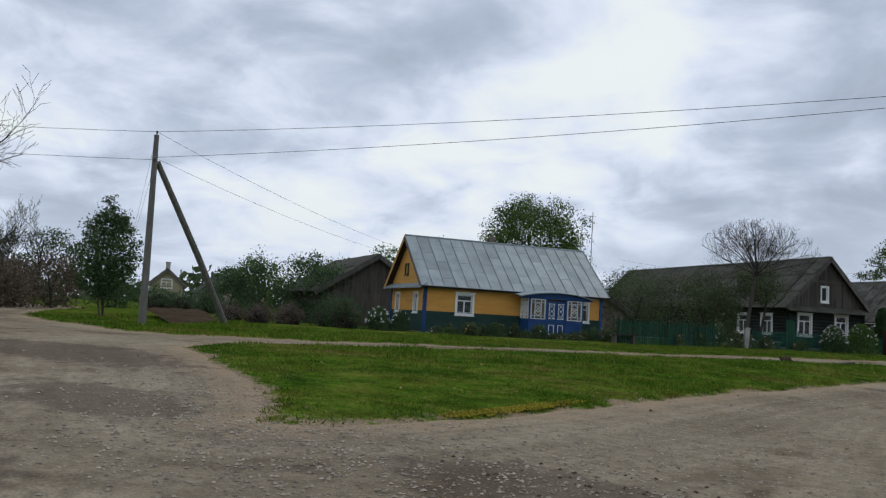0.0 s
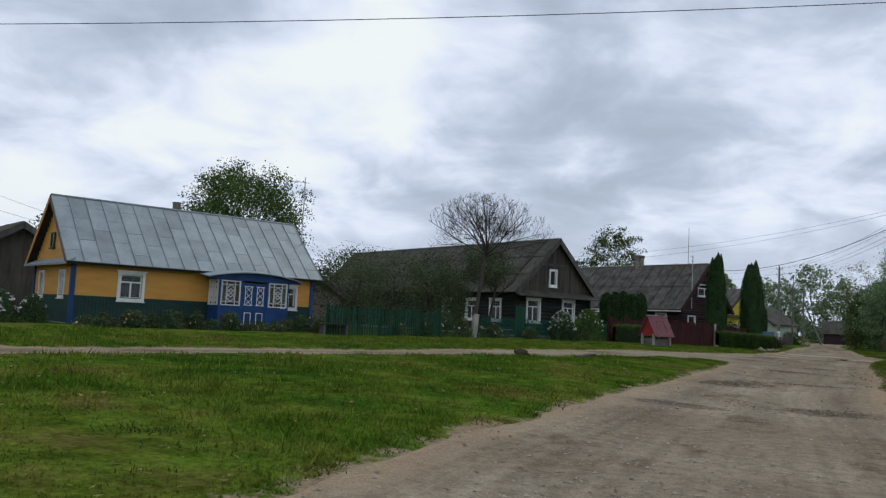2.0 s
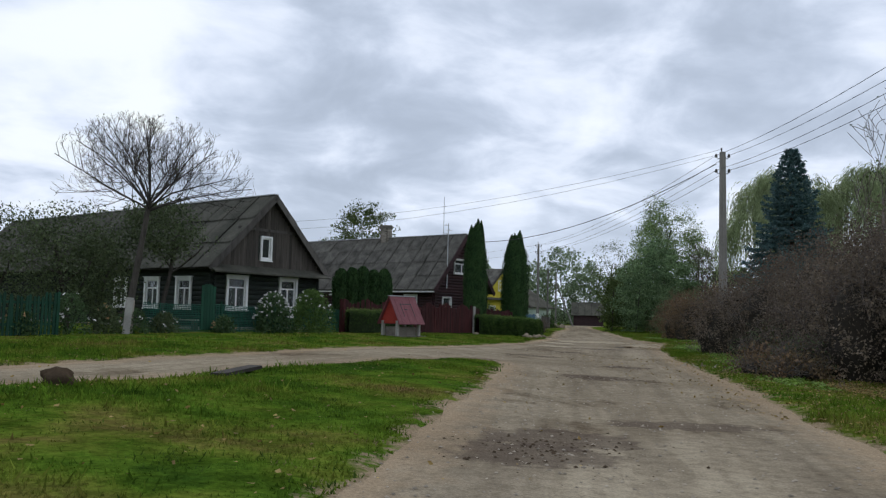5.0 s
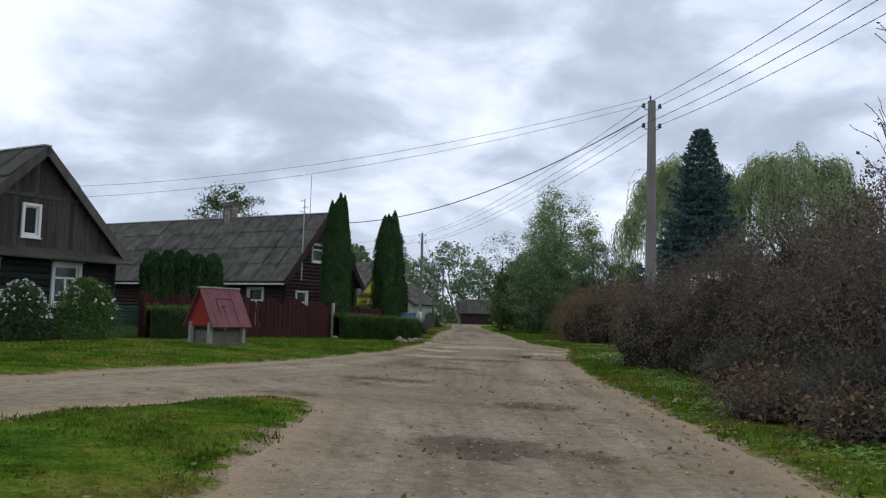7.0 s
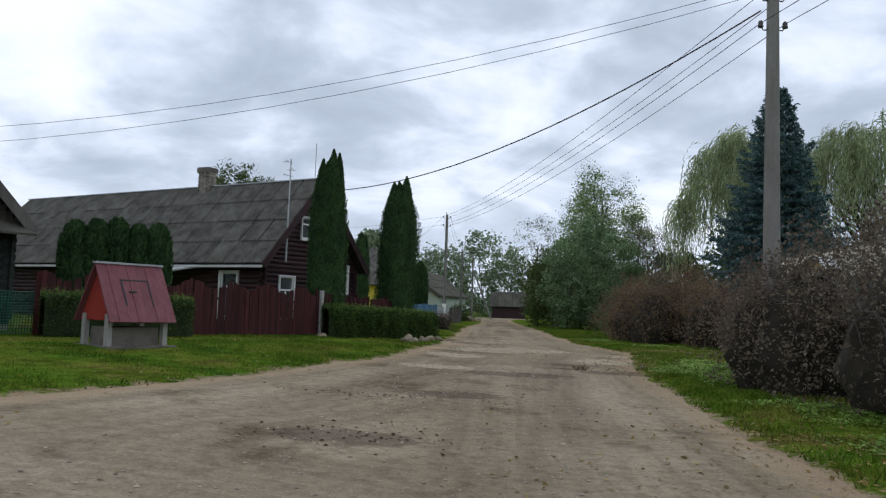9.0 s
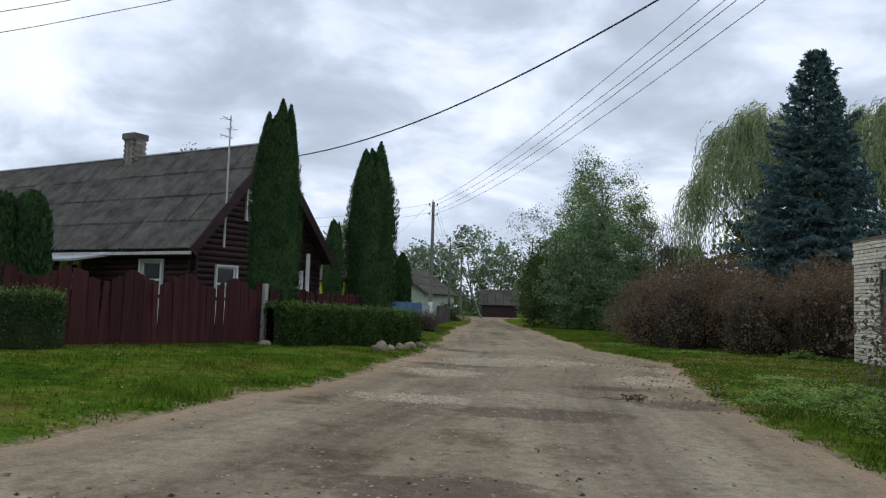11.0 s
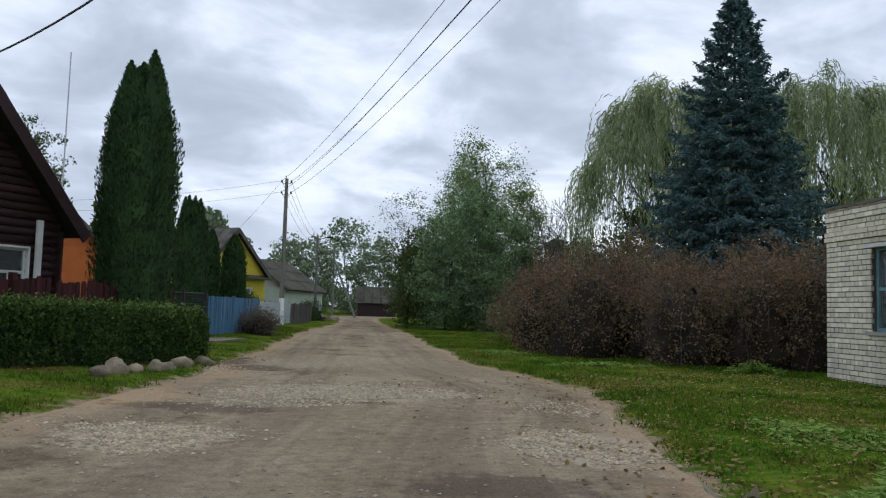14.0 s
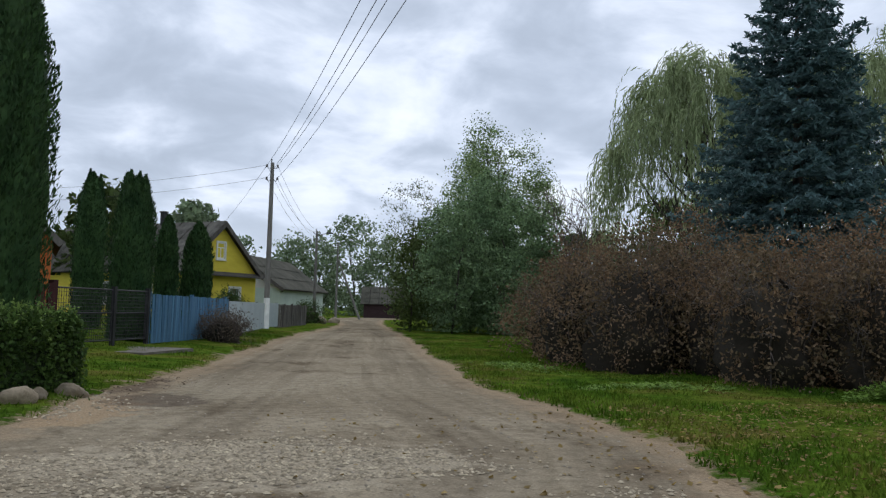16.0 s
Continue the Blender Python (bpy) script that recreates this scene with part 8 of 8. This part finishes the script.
def tufts(name, regions, mat, label, seed, per, low, high, spread):
    """Clumps of longer grass: regions x0, x1, y0, y1, count, farthest from the road."""
    g = np.random.default_rng(seed)
    out = []
    for x0, x1, y0, y1, n, edge in regions:
        x, y = g.uniform(x0, x1, n), g.uniform(y0, y1, n)
        d = -road_depth(x, y)
        ok = outside(x, y) & (d < edge) & (d > 0.12)
        x, y = x[ok], y[ok]
        m = len(x) * per
        k = np.repeat(g.uniform(0.5, 1.3, len(x)), per)
        px, py = np.repeat(x, per) + g.normal(size=m) * spread * k, np.repeat(y, per) + g.normal(size=m) * spread * k
        h = g.uniform(low, high, m) * k
        a, b, w = g.uniform(0, 6.28, m), g.uniform(0, 6.28, m), 0.008 * g.uniform(0.7, 1.6, m)
        lean = g.uniform(0.3, 1.2, m) * h
        p = np.stack([px, py, height(px, py) + 0.01], 1)
        side = np.stack([np.cos(a) * w, np.sin(a) * w, 0 * w], 1)
        tip = p + np.stack([np.cos(b) * lean, np.sin(b) * lean, h], 1)
        out.append(np.stack([p - side, p + side, tip], 1).reshape(-1, 3))
    v = np.concatenate(out)
    tagged(new(name, array_mesh(name, v, np.arange(len(v)).reshape(-1, 3), mat)), label, "grass", kind="stuff")


tufts("grass_tufts", [(-13.8, 2.2, 5, 41, 1500, 9), (3, 14, 22, 60, 700, 4), (10, 20, 56, 90, 600, 6), (-3, 9, 46, 80, 450, 5), (-24, -3, 14, 48, 500, 6)], tuft_mat, "dark tufts of coarse grass", 441, 30, 0.025, 0.062, 0.12)
tufts("dry_grass", [(-13.8, 2.2, 5, 41, 1100, 0.7), (3, 14, 22, 60, 900, 0.9), (10, 20, 53, 90, 1500, 1.3), (-3, 9, 46, 80, 700, 0.9), (-24, -3, 14, 48, 500, 0.6)], dry_grass, "dry straw-coloured grass along the road's edge", 442, 14, 0.03, 0.08, 0.09)

# yellow moss along the island's tip
g = np.random.default_rng(411)
n = 4200
s = g.uniform(0, 1, n)
mx = np.interp(s, [0, 0.45, 1], [-4.48, -4.28, -4.12]) + g.normal(size=n) * 0.05 - 0.06
my = np.interp(s, [0, 0.45, 1], [7.7, 8.8, 10.3]) + g.normal(size=n) * 0.12
c = np.stack([mx, my, height(mx, my) + 0.03 + g.uniform(0, 0.02, n)], 1)
v, f = scatter(g, c, 0.035, 0.6)
tagged(new("moss", array_mesh("moss", v, f, moss_mat)), "yellow moss on the worn edge of the grass", "moss", kind="stuff")


def pebble_field(name, spots, label, mat, seed, small, large, flat=0.5, even=False):
    """Loose stones: squashed octahedra strewn round the spots (x, y, spread x, spread y, count)."""
    g = np.random.default_rng(seed)
    cs = []
    for x, y, sx, sy, n in spots:
        n = int(n * 1.3)
        p = np.stack([x + g.normal(size=n) * sx, y + g.normal(size=n) * sy], 1)
        if even:
            a, rr = g.uniform(0, 2 * math.pi, n), np.sqrt(g.uniform(0, 1, n)) * np.where(g.uniform(0, 1, n) < 0.12, 1.5, 1.0)
            rr = rr * (1 + 0.22 * np.sin(3 * a + x) + 0.12 * np.sin(7 * a + y))
            p = np.stack([x + np.cos(a) * rr * sx, y + np.sin(a) * rr * sy], 1)
        cs.append(p)
    p = np.concatenate(cs)
    p = p[road_depth(p[:, 0], p[:, 1]) > -0.12]
    m = len(p)
    r = g.uniform(0, 1, m) ** 2.2 * (large - small) + small
    c = np.concatenate([p, (height(p[:, 0], p[:, 1]) + r * 0.15)[:, None]], 1)
    a = g.uniform(0, 6.28, m)
    ux, uy = np.stack([np.cos(a), np.sin(a), np.zeros(m)], 1), np.stack([-np.sin(a), np.cos(a), np.zeros(m)], 1)
    e = g.uniform(0.6, 1.0, (m, 1))
    R = r[:, None]
    top = np.array([0, 0, 1.0])
    v = np.stack([c + ux * R, c + uy * R * e, c - ux * R * 0.9, c - uy * R * e, c + top * R * flat + ux * R * 0.2, c - top * R * flat], 1).reshape(-1, 3)
    b = np.arange(m)[:, None] * 6
    f = np.concatenate([np.concatenate([b + i, b + (i + 1) % 4, b + 4], 1) for i in range(4)], 0)
    tagged(new(name, array_mesh(name, v, f, mat)), label, "gravel", kind="stuff")


pebble_field("gravel", [(-3.2, 5.2, 1.5, 1.2, 2600), (-4.8, 4.6, 1.0, 0.8, 900), (-2.2, 9.0, 1.0, 2.0, 1500), (-5.8, 5.8, 0.9, 0.6, 900), (-7.6, 7.2, 1.2, 0.8, 700), (-1.6, 14, 0.9, 3.2, 1300), (0, 22, 1.4, 4.0, 1800), (2.5, 33, 1.6, 5.0, 1800), (4.5, 43, 1.8, 5.0, 1800), (7.0, 52, 2.2, 4.5, 2400), (9.8, 62, 2.2, 6, 1800), (-9, 3, 4, 3, 1500), (11.5, 74, 1.6, 8, 900)], "small loose stones on the dirt road", pebble_mat, 421, 0.006, 0.028)
pebble_field("gravel", [(5.75, 53.8, 0.62, 0.42, 1500), (10.7, 57.4, 0.58, 0.85, 2200), (6.95, 58.3, 0.66, 0.75, 2200), (9.5, 62.1, 1.75, 0.95, 3800), (8.4, 60.9, 0.9, 0.5, 900), (7.4, 65.6, 0.8, 1.3, 700), (11.8, 59.9, 0.5, 0.9, 400)], "pale crushed stone filling shallow potholes", chalk_gravel, 422, 0.010, 0.033, even=True)
pebble_field("debris", [(3.4, 37.0, 0.55, 0.45, 80), (0.5, 27.4, 0.5, 0.45, 90), (1.4, 22.1, 0.8, 0.5, 110), (0.2, 22.3, 0.4, 0.35, 40), (0.9, 27.9, 0.5, 0.4, 90), (3.6, 44.4, 0.5, 0.3, 120), (5.1, 40.5, 0.4, 0.4, 50), (7.9, 67.5, 0.3, 0.8, 150), (8.6, 69.0, 0.35, 0.6, 150), (4.2, 47.8, 0.5, 0.25, 90), (10.4, 54.2, 0.25, 0.6, 160), (5.9, 48.0, 1.2, 0.9, 80), (-2.0, 6.0, 0.9, 0.5, 120)], "dark clods and litter in the potholes", soil_mat, 423, 0.006, 0.030)


def field_stone(x, y, r, label, seed, name="stone", mat=None, sq=(1, 0.8, 0.6), group="stones along the hedge", rough=1.0):
    rnd = random.Random(seed)
    bm = bmesh.new()
    bmesh.ops.create_icosphere(bm, subdivisions=3, radius=1)
    off = Vector((rnd.uniform(0, 50), rnd.uniform(0, 50), 0))
    for v in bm.verts:
        k = 1 + 0.28 * rough * noise.noise(v.co * 1.1 + off) + 0.12 * rough * noise.noise(v.co * 3.1 + off)
        v.co = Vector((v.co.x * sq[0], v.co.y * sq[1], v.co.z * sq[2])) * r * k
    return solo(name, bm, mat or stone_mat, label, "stone", pose(x, y, ground_at(x, y) + r * sq[2] * 0.45, 0, 0, rnd.uniform(0, 180)), group, smooth=True)


for k in range(8):
    s = (0, 0.16, 0.30, 0.44, 0.54, 0.70, 0.84, 1.0)[k]
    field_stone(6.1 + 1.55 * s + 0.08 * math.sin(k * 5), 63.25 + 3.0 * s, (0.18, 0.20, 0.16, 0.17, 0.13, 0.24, 0.14, 0.17)[k], "rounded brownish field stone half sunk in the grass", 500 + k, sq=(1, 0.75, (0.70, 0.85, 0.65, 0.75, 0.75, 0.6, 0.7, 0.65)[k]), rough=1.4)
field_stone(-4.6, 30.1, 0.20, "dark earthy clod on the grass edge", 520, "clod", soil_mat, (1.2, 0.8, 0.75), group="", rough=2.0)
field_stone(-4.25, 24.0, 0.07, "small white stone in the grass", 521, "pebble", white_paint, group="")
for k, (x, y, r) in enumerate(((14.6, 107.5, 0.25), (15.2, 108.4, 0.22), (3.4, 62.45, 0.16), (7.2, 39.8, 0.06), (7.5, 40.4, 0.07), (7.0, 40.9, 0.05), (17.4, 113.2, 0.6), (19.0, 117.0, 0.5))):
    field_stone(x, y, r, "pale stone at the road's edge", 530 + k, group="stones at the road's edge")
bm = bmesh.new()
box(bm, -0.48, 0.48, -0.12, 0.12, 0.0, 0.05)
bmesh.ops.bevel(bm, geom=bm.edges[:], offset=0.015, segments=1)
solo("plank", bm, dark_log, "dark old plank lying at the grass edge", "plank", pose(-3.05, 32.6, ground_at(-3.05, 32.6) + 0.05, 0, -4, 66))
fallen_branch = thing("branch", pose(8.43, 54.27, ground_at(8.43, 54.27), 0, 0, -27), "broken branch with a clump of red-brown leaves on the road", "branch")
bm = bmesh.new()
tube(bm, [(0.0, 0.0, 0.012), (0.18, 0.03, 0.03), (0.36, -0.01, 0.02), (0.55, 0.02, 0.04), (0.72, 0.0, 0.03)], [0.004, 0.006, 0.008, 0.008, 0.006], 5)
part("stem", bm, twig_mat, fallen_branch)
for k in range(7):
    bm = bmesh.new()
    u = 0.14 + 0.085 * k
    tube(bm, [(u, 0, 0.02), (u + 0.06, 0.05 * (-1) ** k, 0.045), (u + 0.14, 0.10 * (-1) ** k, 0.02)], [0.004, 0.003, 0.002], 4)
    part("twig", bm, twig_mat, fallen_branch)
g = np.random.default_rng(433)
c = np.stack([0.62 + g.normal(size=70) * 0.11, g.normal(size=70) * 0.07, 0.02 + g.uniform(0, 0.07, 70)], 1)
v, f = scatter(g, c, 0.07, 0.5)
tagged(part("withered_foliage", array_mesh("withered_foliage", v, f, leaf_rust), None, fallen_branch), "withered red-brown leaves", kind="stuff")

# dug garden bed, concrete slab of the drive
bm = bmesh.new()
n = 16
rows = []
for j in range(n + 1):
    t = j / n
    ax, ay, bx, by = -23.4 - 7.6 * t, 19.8 + 4.6 * t, -25.5 - 8.6 * t, 24.1 + 6.6 * t
    rows.append([bm.verts.new((ax + (bx - ax) * i / 10, ay + (by - ay) * i / 10, ground_at(ax + (bx - ax) * i / 10, ay + (by - ay) * i / 10) + 0.04 + 0.46 * t + 0.03 * math.sin(i * 2.0 + j) * math.sin(j * 1.7))) for i in range(11)])
for r0, r1 in zip(rows, rows[1:]):
    for i in range(10):
        bm.faces.new((r0[i], r0[i + 1], r1[i + 1], r1[i]))
solo("garden_bed", bm, soil_mat, "freshly dug dark soil bank of a garden bed", "garden bed", kind="structure", smooth=True)
bm = bmesh.new()
box(bm, -1.1, 1.1, -0.8, 0.8, -0.1, 0.03)
bmesh.ops.bevel(bm, geom=bm.edges[:], offset=0.015, segments=1)
solo("concrete_slab", bm, old_concrete, "worn concrete slab before the gate", "slab", pose(7.8, 74.6, ground_at(7.8, 74.6) + 0.02, 0, 0, 64))

# fallen leaves on the verges
g = np.random.default_rng(431)
n = 20000
x = np.concatenate([g.uniform(9.5, 19, n // 2), g.uniform(4, 9.5, n // 4), g.uniform(-13, 8, n - n // 2 - n // 4)])
y = np.concatenate([g.uniform(52, 65, n // 2), g.uniform(28, 46, n // 4), g.uniform(8, 64, n - n // 2 - n // 4)])
lone = road_depth(x, y)
ok = outside(x, y) | ((lone > 0) & (g.uniform(0, 1, n) < np.where(lone < 1.0, 0.35, 0.14)))
litter = g.uniform(33, 51, 9000)
x, y = np.concatenate([x[ok], np.interp(litter, [33, 38, 41, 46, 51], [7.3, 7.9, 8.7, 10.4, 11.4]) + np.abs(g.normal(size=9000)) * 0.8 - 0.2]), np.concatenate([y[ok], litter])
m = len(x)
c = np.stack([x, y, height(x, y) + np.where(road_depth(x, y) > 0, 0.015, 0.06)], 1)
u = unit(np.stack([g.normal(size=m), g.normal(size=m), 0.25 * g.normal(size=m)], 1))
w = unit(np.cross(u, np.array([0, 0, 1.0]) + 0.3 * g.normal(size=(m, 3))))
a = g.uniform(0.012, 0.036, m)
v, f = diamonds(c, u, w, a, a * 0.7)
fallen = leaves("fallen_leaf", (0.150, 0.092, 0.032), (0.340, 0.250, 0.090), 3.0, 0.45)
tagged(new("fallen_leaves", array_mesh("fallen_leaves", v, f, fallen)), "yellow and brown fallen leaves on the grass and road", "leaves", kind="stuff")

# dead dock leaves at the edge of the verge
dock = leaves("dry_dock_leaf", (0.19, 0.16, 0.12), (0.34, 0.30, 0.23), 3.0, 0.3)
for k, (x, y) in enumerate(((6.85, 41.5), (7.05, 41.3), (7.3, 41.4), (7.5, 41.1), (10.6, 55.2), (10.85, 55.1))):
    g = np.random.default_rng(470 + k)
    u = unit(np.array([[math.cos(k * 2.1), math.sin(k * 2.1), 0.7], [math.cos(k * 2.1 + 1.2), math.sin(k * 2.1 + 1.2), 0.35]]))
    w = unit(np.cross(u, [[0.2, 0.1, 1.0]] * 2))
    v, f = diamonds(np.array([[0, 0, 0.07], [0.05, 0.06, 0.05]]), u, w, [0.13, 0.10], [0.045, 0.04])
    ob = new("dead_leaf", array_mesh("dead_leaf", v, f, dock))
    ob.matrix_world = pose(x, y, ground_at(x, y) + 0.02)
    tagged(ob, "curled pale dead dock leaf on the verge", "leaf", "dead leaves on the verge")


def weed_patch(x, y, rx, ry, h, n, seed, label):
    """A low flat patch of toothed nettle-like leaves in tiers on short stems."""
    g = np.random.default_rng(seed)
    a, rr = g.uniform(0, 2 * math.pi, n), np.sqrt(g.uniform(0, 1, n))
    rr = rr * (1 + 0.25 * np.sin(3 * a + seed) + 0.15 * np.sin(5 * a + 2))
    px, py = np.cos(a) * rr * rx, np.sin(a) * rr * ry
    ok = outside(x + px, y + py)
    px, py, rr = px[ok], py[ok], rr[ok]
    tall = h * (1.05 - 0.6 * np.clip(rr, 0, 1) ** 2) * g.uniform(0.45, 1.1, len(px)) * (0.8 + 0.25 * np.sin(px * 5) * np.sin(py * 6))
    sets, st = [], []
    z0 = ground_at(x, y)
    gz = height(x + px, y + py) - z0
    for k in range(5):
        b = g.uniform(0, 6.28, len(px))
        u = unit(np.stack([np.cos(b), np.sin(b), g.uniform(-0.5, 0.3, len(px))], 1))
        w = unit(np.cross(u, np.array([0, 0, 1.0]) + 0.4 * g.normal(size=(len(px), 3))))
        s = g.uniform(0.025, 0.05, len(px))
        c = np.stack([px, py, gz + tall * (0.5 + 0.12 * k)], 1) + u * s[:, None] * 1.2
        sets.append(diamonds(c, u, w, s, s * 0.55))
    v, f = join(*sets)
    t = place("weeds", x, y, label, "weeds")
    part("foliage", array_mesh("foliage", v, f, leaf_weed), None, t)


for k, (x, y, rx, ry, h, n) in enumerate(((12.4, 54.2, 1.6, 1.2, 0.28, 1700), (12.2, 52.9, 1.2, 0.8, 0.22, 500), (8.2, 40.9, 0.6, 0.9, 0.14, 260), (9.3, 43.6, 0.9, 1.3, 0.16, 380), (10.2, 47.0, 0.8, 1.4, 0.18, 600), (11.2, 51.6, 0.8, 1.2, 0.16, 600), (19.2, 65.6, 0.7, 0.4, 0.35, 260), (16.6, 67.6, 1.4, 0.7, 0.14, 500), (15.9, 72.0, 0.8, 1.6, 0.14, 400), (7.2, 36.2, 0.6, 1.2, 0.15, 400), (13.6, 57.6, 0.9, 1.0, 0.14, 400))):
    weed_patch(x, y, rx, ry, h, n, 450 + k, "low patch of bright green nettles on the verge")
